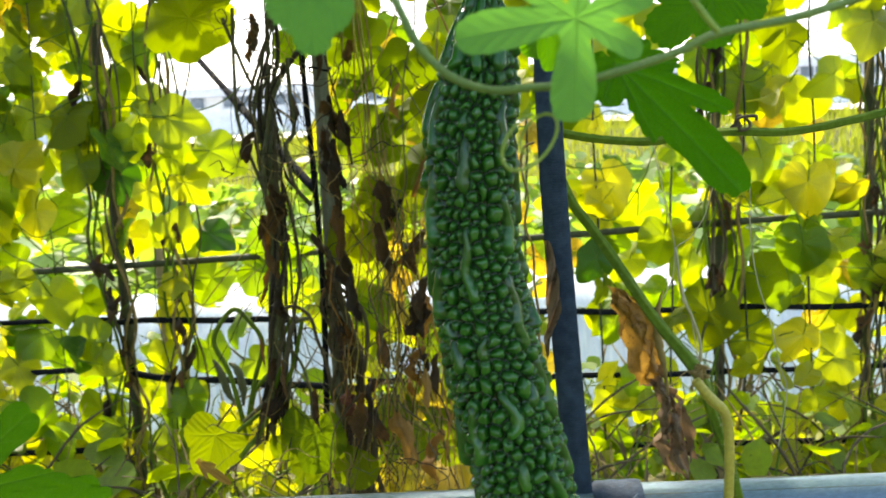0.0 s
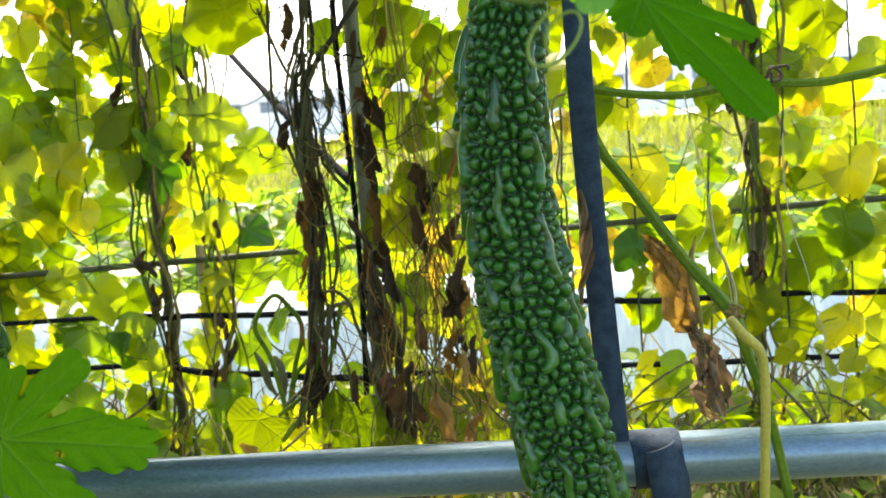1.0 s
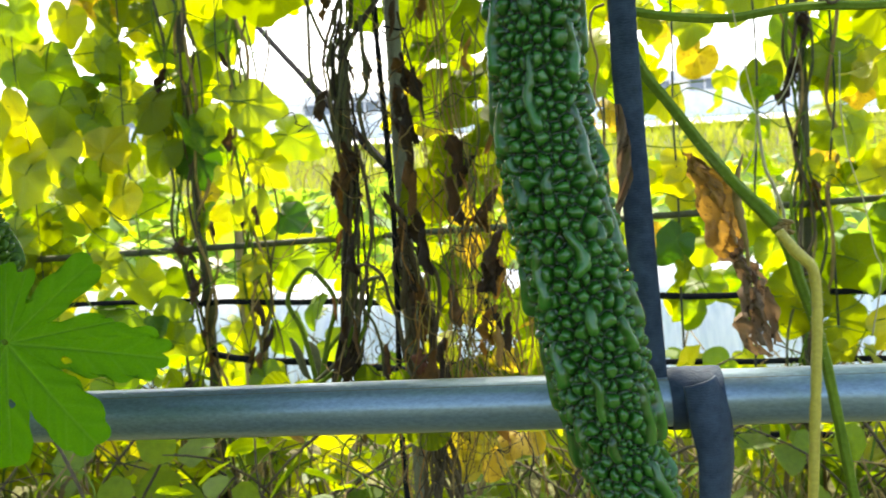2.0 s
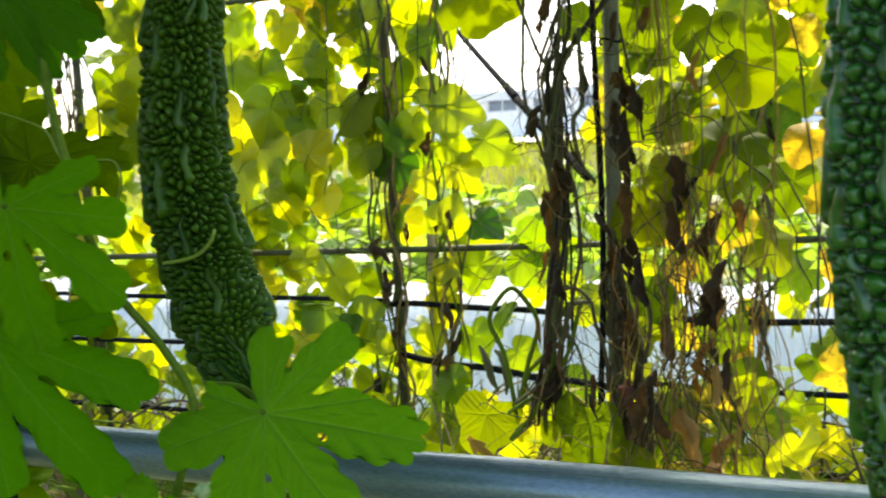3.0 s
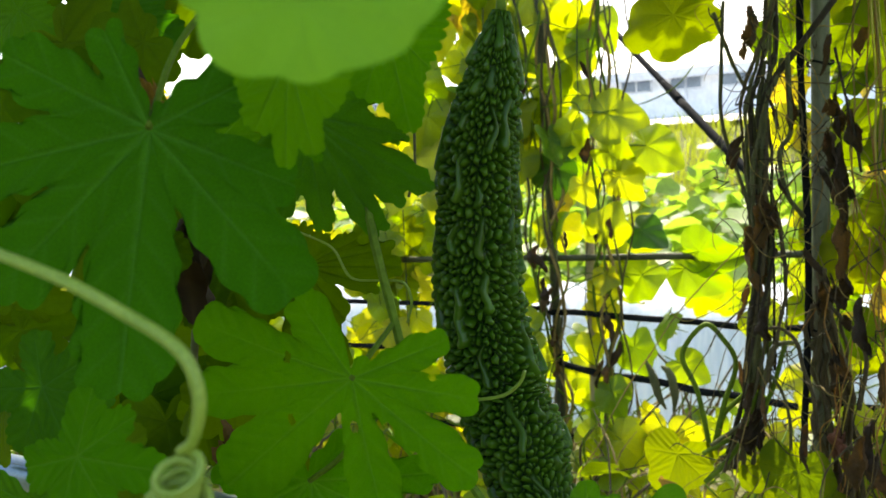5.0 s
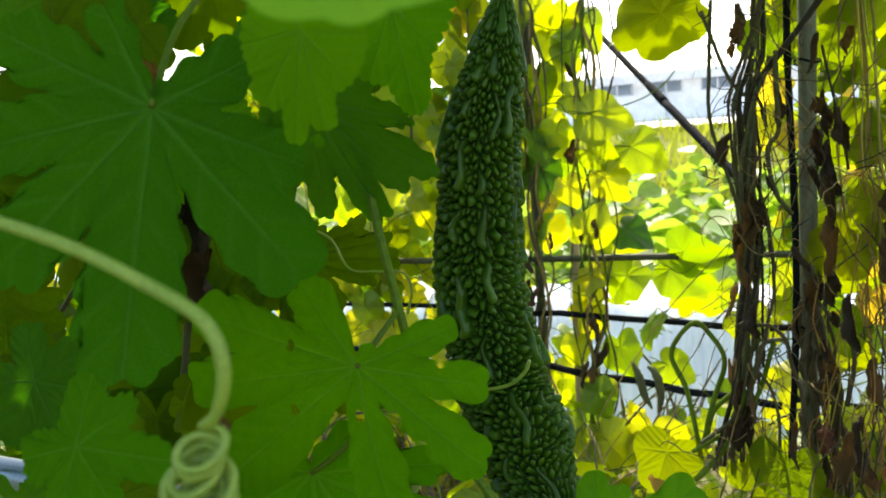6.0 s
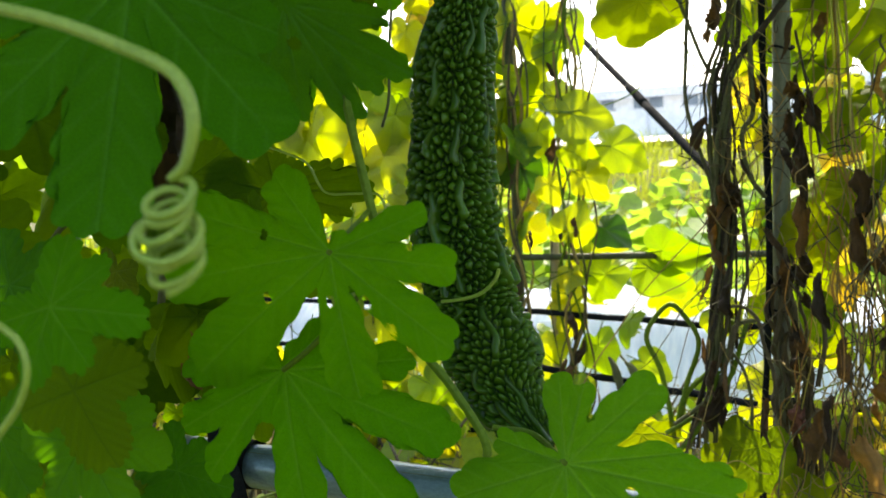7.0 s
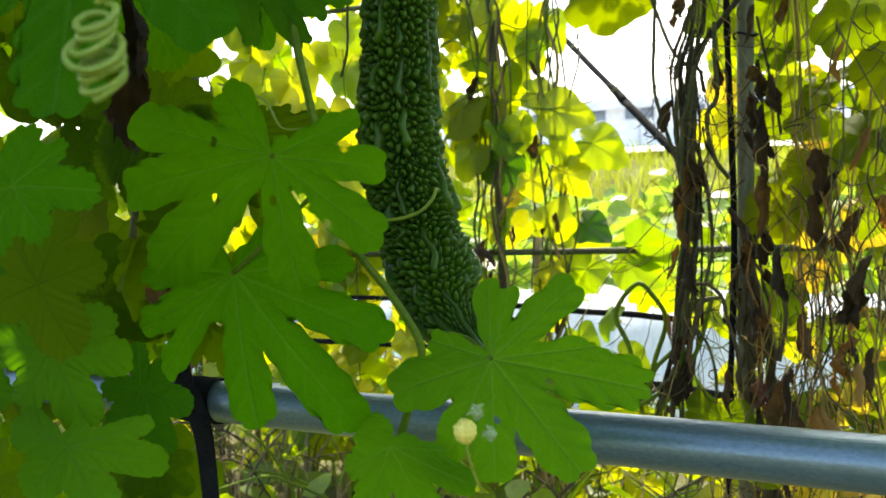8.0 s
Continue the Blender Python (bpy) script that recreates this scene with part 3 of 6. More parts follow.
def far_building():
    """Long low white building across the field."""
    z0 = ground_z(22.6) - 0.1
    e = thing("low_building", (-3, 23, z0), "long white single-storey building with a row of windows", "building")
    top = 3.5
    child("wall", mesh_of("wall", *box(-17, 22.75, z0, 13, 27, top - 0.12), M_WALL, smooth=False), e)
    child("roof", mesh_of("roof", *joined([box(-17.3, 22.35, top - 0.12, 13.3, 27.4, top), box(-17.3, 22.3, top - 0.2, 13.3, 22.36, top + 0.03)]), M_ROOF, smooth=False), e, label="grey sheet-metal roof")
    child("plinth", mesh_of("plinth", *box(-17.05, 22.68, z0, 13.05, 22.75, z0 + 0.32), M_ROOF, smooth=False), e)
    k = 0
    for x in np.arange(-15.6, 12, 1.29):
        if k % 5 == 4:
            child("downpipe", mesh_of("downpipe", *tube([(x, 22.68, z0), (x, 22.68, top - 0.2)], 0.035, 8, 2), M_ROOF), e)
        w = child("window", mesh_of("window", *joined([box(x - 0.42, 22.69, 3.0, x + 0.42, 22.76, 3.04), box(x - 0.42, 22.69, 3.31, x + 0.42, 22.76, 3.35),
                                                      box(x - 0.42, 22.69, 3.04, x - 0.38, 22.76, 3.31), box(x + 0.38, 22.69, 3.04, x + 0.42, 22.76, 3.31),
                                                      box(x - 0.02, 22.7, 3.04, x + 0.02, 22.76, 3.31)]), M_ROOF, smooth=False), e)
        for s in (-1, 1):
            child("pane", mesh_of("pane", *box(x + min(0.02 * s, 0.38 * s), 22.715, 3.04, x + max(0.02 * s, 0.38 * s), 22.735, 3.31), M_PANE, smooth=False), w)
        k += 1


far_building()


def scattered_leaves(name, mat, count, seed, area, size, height, label, category, shape=None, grass=False):
    """Many crop leaves or grass blades on the field, one object."""
    rng = np.random.default_rng(seed)
    V, F = [], []
    if shape is None:
        shape = np.array([(0, 0, 0), (0.33, 0.2, 0.06), (0.42, 0.5, 0.05), (0.25, 0.8, 0), (0, 1, -0.06), (-0.25, 0.8, 0), (-0.42, 0.5, 0.05), (-0.33, 0.2, 0.06), (0, 0.5, 0)])
    tri = [(0, 1, 8), (1, 2, 8), (2, 3, 8), (3, 4, 8), (4, 5, 8), (5, 6, 8), (6, 7, 8), (7, 0, 8)]
    for k in range(count):
        x, y = rng.uniform(*area[0]), area[1][0] + (area[1][1] - area[1][0]) * rng.uniform() ** 1.3
        z = ground_z(y)
        if grass:
            h, w = size * rng.uniform(0.5, 1.3), size * 0.03
            b, lean = rng.uniform(0, 6.3), rng.normal(0, 0.3, 2) * h
            c, s = math.cos(b) * w, math.sin(b) * w
            i = len(V)
            V += [(x - c, y - s, z), (x + c, y + s, z), (x + c * 0.8 + lean[0] * 0.3, y + s * 0.8 + lean[1] * 0.3, z + h * 0.6),
                  (x - c * 0.8 + lean[0] * 0.3, y - s * 0.8 + lean[1] * 0.3, z + h * 0.6), (x + lean[0], y + lean[1], z + h)]
            F += [(i, i + 1, i + 2, i + 3), (i + 3, i + 2, i + 4)]
        else:
            m = Matrix.Translation((x, y, z + height * rng.uniform(0.25, 1) * (0.7 + 0.3 * math.sin(x * 3.1 + y * 2)))) @ Euler(
                (rng.normal(0, 0.5) - 0.3, rng.normal(0, 0.45), rng.uniform(0, 6.3))).to_matrix().to_4x4() @ Matrix.Scale(size * rng.uniform(0.6, 1.25), 4)
            i = len(V)
            V += [tuple(m @ Vector(p)) for p in shape]
            F += [tuple(i + q for q in t) for t in tri]
    ob = new(name, mesh_of(name, V, F, mat))
    return tagged(ob, label, category, kind="stuff")


scattered_leaves("crop_foliage", M_CROP, 5600, 21, ((-8.5, 6), (5.1, 14.0)), 0.29, 0.95, "broad green crop leaves in rows on the field", "crops")
scattered_leaves("tall_grass", M_GRASS, 16000, 22, ((-13, 9), (11.5, 18.4)), 0.42, 0.5, "sunlit yellow-green grass across the field", "grass", grass=True)
scattered_leaves("dry_straw", M_STRAW, 600, 25, ((-4.2, 3.2), (2.0, 4.0)), 0.34, 0.2, "dry straw and dead stalks below the trellis", "straw", grass=True)
scattered_leaves("ground_weeds", M_GRASS, 450, 23, ((-4.2, 3.2), (2.2, 4.0)), 0.26, 0.2, "thin weeds and grass below the trellis", "weeds", grass=True)
scattered_leaves("low_weeds", M_TRELLIS, 1000, 24, ((-4.2, 3.2), (2.0, 3.9)), 0.12, 0.5, "small yellow-green weed leaves near the ground", "weeds")


def undergrowth(name, mat, count, seed, r, label, category):
    """Thin stalks that stand, lean and arch over one another below the trellis."""
    rng = np.random.default_rng(seed)
    pieces = []
    for k in range(count):
        x, y = rng.uniform(-3.8, 2.4), rng.uniform(1.9, 3.7)
        a, lean, h, pts = rng.uniform(0, 6.3), rng.uniform(0.1, 0.9), rng.uniform(0.25, 0.7), []
        z = 0.0
        for i in range(6):
            pts.append((x, y, max(0.01, z)))
            st = h / 5
            x, y, z = x + math.cos(a) * lean * st, y + math.sin(a) * lean * st, z + st * (1.1 - 0.5 * lean * i / 3)
            a += rng.normal(0, 0.35)
            lean += rng.uniform(0, 0.3)
        pieces.append(tube(pts, [r * rng.uniform(0.6, 1.3)] * 5 + [r * 0.4], 5, 2))
    return tagged(new(name, mesh_of(name, *joined(pieces), mat)), label, category, kind="stuff")


undergrowth("withered_stalks", M_BARK, 300, 26, 0.0042, "withered brown vine stalks tangled below the trellis", "dead stalks")
undergrowth("pale_stalks", M_TANSTEM, 260, 27, 0.003, "dry tan stalks leaning among the weeds", "dead stalks")
undergrowth("green_stalks", M_STEM, 260, 28, 0.0035, "thin green stalks growing below the trellis", "weeds")


def yard():
    """Pale concrete before the building, added to bounce sunlight onto its wall."""
    pts = [(x, y, ground_z(y) + 0.14) for y in np.linspace(18.6, 22.7, 12) for x in np.linspace(-17, 13, 40)]
    f = [(j * 40 + i, j * 40 + i + 1, (j + 1) * 40 + i + 1, (j + 1) * 40 + i) for j in range(11) for i in range(39)]
    tagged(new("pavement", mesh_of("pavement", pts, f, M_CONCRETE)), "pale concrete sheet added before the white building to bounce light", "pavement", kind="structure")


yard()

# ---------------------------------------------------------------- trellis behind
TY = 2.98


def trellis():
    e = thing("trellis", (-0.2, TY, 0), "garden trellis of dark canes, rods and net cord", "trellis", kind="structure")
    rng = np.random.default_rng(3)
    uprights = [(-1.175, 0.02, 0.017, M_GREENROD), (0.99, 0.0, 0.016, M_GREENROD), (1.53, -0.02, 0.017, M_GREENROD), (-2.55, 0.03, 0.017, M_GREENROD), (-3.4, 0.0, 0.016, M_GREENROD)]
    for x, lean, r, mat in uprights:
        child("upright", mesh_of("upright", *tube([(x + lean, TY + 0.03, 0.0), (x + 0.01, TY + 0.03, 0.8), (x - lean, TY + 0.03, 2.2)], r, 10, 10, 0.04, rng=rng), mat), e)
    child("upright", mesh_of("upright", *tube([(-1.03, TY + 0.05, 0.0), (-1.035, TY + 0.05, 1.08)], [0.02, 0.017], 10, 8, 0.02, rng=rng), M_CANE), e, label="short tan bamboo cane")
    bars = [((-4.2, 0.935), (1.9, 1.042), 0.0125, M_GREENROD), ((-4.2, 0.83), (-1.2, 0.79), 0.01, M_BLACKROD), ((-1.22, 0.785), (-0.15, 0.745), 0.012, M_BLACKROD),
            ((-0.15, 0.74), (1.9, 0.7), 0.012, M_BLACKROD), ((-4.2, 0.63), (-1.14, 0.612), 0.011, M_BLACKROD), ((-1.16, 0.585), (-0.33, 0.491), 0.013, M_BLACKROD),
            ((-0.3, 0.51), (1.9, 0.465), 0.011, M_BLACKROD), ((-4.2, 0.35), (-1.1, 0.315), 0.011, M_BLACKROD), ((0.3, 0.235), (1.9, 0.195), 0.011, M_BLACKROD),
            ((-4.2, 1.92), (-1.62, 1.957), 0.011, M_GREENROD)]
    for (x0, z0), (x1, z1), r, mat in bars:
        xs = np.linspace(x0, x1, 9)
        pts = [(x, TY + 0.004 * rng.normal(), z0 + (z1 - z0) * k / 8 + 0.003 * rng.normal()) for k, x in enumerate(xs)]
        child("rod", mesh_of("rod", *tube(pts, r, 8, 8, 0.03, rng=rng), mat), e)
    for x in np.r_[np.arange(-3.3, -1.0, 0.38), np.arange(0.3, 1.8, 0.255)]:
        z0 = 0.2 + 0.1 * rng.uniform()
        child("net_cord", mesh_of("net_cord", *tube([(x + 0.01 * rng.normal(), TY - 0.02, z) for z in np.linspace(z0, 2.2, 8)], 0.0042 if x > 0.2 else 0.0022, 5, 4), M_CORD), e)


trellis()


def trellis_vine(name_seed, x0, leaves, fill, box_x, box_z, avoid, yellow_share=0.06, olive_share=0.16, label="climbing vine with yellow-green sunlit leaves on the trellis"):
    """One climbing plant: stems wound up the trellis, and its leaves."""
    rng = np.random.default_rng(name_seed)
    e = thing("climbing_vine", (x0, TY, 0), label, "vine", "vines on the trellis")
    for k in range(8):
        x, pts = x0 + rng.normal(0, 0.022), []
        for z in np.linspace(0, 2.15, 15):
            pts.append((x + 0.025 * math.sin(z * (9 + k) + k), TY + 0.02 * math.cos(z * 9 + k) - 0.02, z))
            x += rng.normal(0, 0.012)
        child("stem", mesh_of("stem", *tube(pts, 0.0035 + 0.003 * rng.uniform(), 6, 5, 0.08, rng=rng), (M_OLIVE, M_STEM, M_BARK, M_TANSTEM)[k % 4]), e)
    for k in range(9):
        h = rng.uniform(0.05, 0.11)
        c = Vector((x0 + rng.normal(0, 0.04), TY - 0.05, rng.uniform(0.4, 1.9)))
        child("withered_leaf", DRY_KINDS[int(rng.integers(len(DRY_KINDS)))], e, leaf_pose(c, c + Vector((rng.normal(0, 0.3), 0, -1)).normalized() * h, (rng.normal(0, 0.6), -1, 0)) @ Matrix.Diagonal((0.7, 1, 0.7, 1)))
    for k in range(7):
        z = rng.uniform(0.5, 2.0)
        x, pts = x0, []
        way = 1 if rng.uniform() < 0.5 else -1
        for s in range(8):
            pts.append((x, TY - 0.03 + 0.03 * rng.normal(), z))
            x += way * rng.uniform(0.05, 0.12)
            z += rng.normal(0.0, 0.06)
        child("runner", mesh_of("runner", *tube(pts, 0.0025, 5, 5), M_STEM), e)
    for x, z, s, angle, kind in leaves:
        ob = placed_leaf(e, VINE_KINDS[kind], x, TY - 0.03 + rng.uniform(-0.06, 0.05), z, s, angle, rng)
        child("petiole", PETIOLES[int(rng.integers(4))], ob)
    made, tries, spots = 0, 0, []
    while made < fill and tries < fill * 30:
        tries += 1
        x, z = rng.uniform(*box_x), rng.uniform(*box_z)
        if any(a < x < b and c < z < d for a, b, c, d in avoid):
            continue
        spots.append((x, TY + (rng.uniform(0.02, 0.32) if rng.uniform() < 0.8 else rng.uniform(-0.14, 0.0)), z, rng.uniform(0.11, 0.21)))
        made += 1
    for k in range(int(26 * (box_x[1] - box_x[0]))):
        spots.append((rng.uniform(*box_x), TY + rng.uniform(-0.25, 0.1), rng.uniform(0.05, 0.55), rng.uniform(0.1, 0.17)))
    if box_x[0] < -1.5:
        for k in range(22):
            spots.append((rng.uniform(-1.6, -1.2), TY + rng.uniform(0.0, 0.2), rng.uniform(1.35, 2.1), rng.uniform(0.12, 0.18)))
    if box_x[0] < -3:
        for k in range(60):
            spots.append((rng.uniform(-2.7, -1.6), TY + rng.uniform(0.0, 0.25), rng.uniform(0.35, 1.3), rng.uniform(0.13, 0.2)))
    for x, y, z, s in spots:
        pick = rng.uniform()
        kinds = VINE_KINDS["y"] if z < 0.55 and pick < 0.55 else YELLOW_KINDS if pick < yellow_share else VINE_KINDS["o"] if pick < yellow_share + olive_share else TRELLIS_LOBED if pick > 0.86 else VINE_KINDS["g"] if pick > 0.6 else VINE_KINDS["y"] if pick > 0.45 else TRELLIS_KINDS
        ob = small_leaf(e, kinds, x, y, z, s, rng)
        child("petiole", PETIOLES[int(rng.integers(4))], ob)
    return e


GAPS = [(-2.2, -1.62, 1.3, 1.97), (-0.02, 0.3, 0.3, 0.74), (0.28, 0.72, 0.3, 0.68), (0.92, 1.3, 0.28, 0.58), (-0.9, -0.55, 0.3, 0.72), (-1.72, -1.42, 0.28, 0.5), (1.62, 1.85, 0.3, 0.6), (-1.0, -0.36, 1.08, 1.85), (-0.9, -0.6, 0.98, 1.2), (-1.0, -0.35, 0.36, 0.7), (-1.75, -1.35, 0.44, 0.6), (0.4, 0.62, 0.36, 0.62), (0.85, 1.15, 0.52, 0.66)]
trellis_vine(201, -1.17, [(-1.31, 1.51, 0.23, -50, "o"), (-1.44, 1.18, 0.16, -20, "y"), (-1.5, 1.26, 0.11, 10, "y"), (-1.37, 0.88, 0.17, 10, "y"), (-1.27, 0.45, 0.16, -10, "o"), (-1.44, 1.7, 0.12, 30, "g"), (-1.55, 0.63, 0.13, 20, "y"), (-1.48, 0.74, 0.17, -60, "g"), (-1.49, 0.49, 0.17, 40, "g"), (-1.26, 0.67, 0.15, 60, "g"), (-1.42, 0.35, 0.13, -20, "g"), (-1.29, 0.17, 0.17, 0, "g"), (-1.52, 0.95, 0.12, 0, "y"), (-1.26, 1.34, 0.14, -30, "g"), (-1.49, 1.45, 0.14, 30, "g"), (-1.46, 1.85, 0.12, 0, "o"), (-1.29, 1.84, 0.1, 20, "o"), (-1.02, 1.75, 0.12, 0, "g")], 135, (-1.95, -1.1), (0.12, 2.1), GAPS)
trellis_vine(202, -0.95, [(-0.97, 1.81, 0.15, 30, "g"), (-1.13, 1.63, 0.13, 8, "g"), (-0.99, 1.56, 0.15, 70, "g"), (-0.9, 1.49, 0.18, 80, "g"), (-0.79, 1.37, 0.18, 65, "g"), (-0.91, 1.35, 0.13, 50, "g"), (-0.88, 1.26, 0.14, 40, "y"), (-1.14, 1.3, 0.16, 5, "d"), (-0.94, 1.1, 0.15, 150, "g"), (-0.82, 1.08, 0.13, 60, "d"), (-0.85, 0.91, 0.17, -40, "g"), (-0.98, 0.85, 0.12, 10, "y"), (-0.86, 0.65, 0.15, 15, "g"), (-0.69, 0.6, 0.13, 60, "g"), (-0.99, 0.76, 0.15, -20, "y"), (-0.93, 0.5, 0.13, 20, "g"), (-0.75, 0.76, 0.12, -30, "g"), (-1.18, 1.09, 0.11, -20, "y"), (-1.02, 1.72, 0.13, 30, "g"), (-1.06, 1.43, 0.12, 0, "g"), (-1.02, 1.24, 0.11, 20, "y"), (-0.89, 0.33, 0.17, 40, "g"), (-1, 0.34, 0.13, -20, "g"), (-0.72, 0.32, 0.22, 20, "y"), (-0.61, 1.01, 0.19, 80, "g"), (-0.67, 0.94, 0.18, 70, "g"), (-1.02, 1.84, 0.12, -20, "g"), (-1.12, 1.87, 0.13, 0, "g"), (-1.02, 0.66, 0.11, 0, "g"), (-0.99, 0.42, 0.13, 50, "g")], 34, (-1.15, -0.25), (0.1, 2.1), GAPS)
trellis_vine(203, 0.98, [(0.59, 1.18, 0.17, 20, "y"), (0.56, 1.09, 0.12, -20, "y"), (0.78, 0.98, 0.17, 0, "g"), (0.93, 0.69, 0.21, -10, "o"), (1.12, 0.62, 0.19, 80, "o"), (1.18, 0.81, 0.2, 60, "o"), (1.08, 1.51, 0.15, 20, "g"), (1.12, 1.24, 0.13, 30, "g"), (0.86, 0.86, 0.13, 0, "g"), (0.53, 0.92, 0.13, -40, "d"), (0.6, 0.67, 0.11, 0, "g"), (0.62, 0.44, 0.16, 60, "y"), (0.72, 0.37, 0.13, -30, "g"), (0.95, 1.61, 0.14, 0, "g"), (1.15, 1.72, 0.14, 0, "o"), (0.59, 0.23, 0.14, 20, "g"), (1.09, 0.12, 0.15, -20, "g")], 140, (0.1, 1.3), (0.1, 2.1), GAPS, 0.07)
trellis_vine(204, 1.52, [(1.26, 0.6, 0.17, -30, "y"), (1.21, 0.33, 0.15, 30, "y"), (1.43, 0.38, 0.15, -30, "y"), (1.51, 0.19, 0.17, 10, "o"), (1.41, 0.52, 0.17, 70, "g"), (1.25, 0.93, 0.17, -10, "g"), (1.31, 0.89, 0.13, 20, "y"), (1.28, 1.14, 0.18, 0, "y"), (1.23, 1.64, 0.17, 10, "o"), (1.31, 1.44, 0.18, -20, "g"), (1.5, 1.68, 0.18, -20, "y"), (1.44, 1.13, 0.11, -30, "y"), (1.36, 0.76, 0.15, 70, "g"), (1.31, 0.13, 0.15, 0, "y"), (1.52, 0.83, 0.14, 0, "g"), (1.48, 0.67, 0.14, 20, "g")], 105, (1.1, 2.05), (0.1, 2.1), GAPS, 0.12)
trellis_vine(205, -2.55, [(-2.37, 1.66, 0.2, 10, "o"), (-2.28, 1.58, 0.17, 20, "o"), (-2.75, 1.61, 0.18, 0, "o"), (-2.2, 1.66, 0.2, -30, "y"), (-2.0, 1.67, 0.19, 20, "y"), (-1.84, 1.75, 0.18, 0, "y"), (-1.74, 1.85, 0.15, 30, "g"), (-1.95, 1.79, 0.16, -20, "y"), (-2.26, 1.77, 0.19, 20, "o"), (-2.11, 1.77, 0.14, 0, "g"), (-2.17, 1.86, 0.22, 10, "y"), (-2.08, 1.58, 0.19, 20, "y"), (-2.11, 1.96, 0.19, 0, "g"), (-2.28, 1.92, 0.19, 30, "o"), (-1.97, 1.51, 0.16, -20, "y"), (-1.79, 1.27, 0.2, -20, "y"), (-2.06, 1.49, 0.13, 10, "y"), (-1.7, 1.72, 0.15, -30, "y"), (-1.85, 1.07, 0.15, 0, "y"), (-1.63, 1.48, 0.15, 60, "y"), (-1.6, 1.18, 0.17, 0, "y"), (-1.8, 1.67, 0.12, 20, "g"), (-1.99, 1.46, 0.29, 20, "y"), (-1.78, 1.46, 0.26, -20, "y"), (-1.66, 1.36, 0.21, 30, "y"), (-2.09, 1.54, 0.24, 0, "y"), (-1.62, 1.51, 0.2, -10, "g"), (-1.89, 1.34, 0.23, 40, "y"), (-2.23, 1.49, 0.25, 10, "y"), (-1.65, 1.63, 0.22, 0, "g"), (-1.55, 1.26, 0.17, 0, "g")], 235, (-3.7, -1.7), (0.1, 2.2), GAPS, 0.06)
trellis_vine(206, 0.1, [], 105, (-0.4, 0.5), (0.1, 2.1), GAPS, 0.25, 0.4, "climbing vine with mostly yellowed leaves on the trellis")

# ---------------------------------------------------------------- post with withered vines
PX, PY = -0.222, 1.66


def post():
    e = thing("steel_post", (PX, PY, 0), "weathered galvanised steel post with a dark band tied on", "post")
    rng = np.random.default_rng(8)
    child("shaft", mesh_of("shaft", *tube([(PX, PY, -0.05), (PX, PY, 1.2), (PX, PY, 2.4)], 0.0152, 20, 6), M_STEEL_DULL), e)
    child("band", mesh_of("band", *tube([(PX - 0.026 + 0.006 * math.sin(z * 7), PY - 0.012, z) for z in np.linspace(0.15, 2.2, 14)], 0.0065, 8, 6, 0.08, 0.4, rng), M_BLACKROD), e, label="dark twisted plastic band")
    for z in (1.49, 1.02, 0.72):
        ring = [(PX + 0.021 * math.cos(a), PY + 0.021 * math.sin(a), z + 0.004 * math.sin(a * 2)) for a in np.linspace(0, 2 * math.pi * 1.96, 26)]
        child("tie", mesh_of("tie", *tube(ring, 0.0022, 5, 3), M_BLACKROD), e)


post()


def brace():
    e = thing("brace_rod", (-0.42, 2.69, 1.25), "dark slanting brace rod leaning back on the trellis", "rod")
    child("rod", mesh_of("rod", *tube([(-0.787, 3.241, 1.6), (-0.945, 3.475, 1.75), (-1.12, 3.74, 1.92)], 0.0122, 10, 6), M_BLACKROD), e)
    child("sleeve", mesh_of("sleeve", *tube([(-0.4, 2.665, 1.235), (-0.5, 2.81, 1.327), (-0.72, 3.14, 1.535)], 0.0145, 10, 6), M_BLACKROD), e, label="thicker black sleeve")
    child("collar", mesh_of("collar", *tube([(-0.715, 3.133, 1.53), (-0.76, 3.2, 1.575), (-0.80, 3.26, 1.613)], [0.0168, 0.016, 0.013], 10, 4), M_BLACKROD), e)


brace()


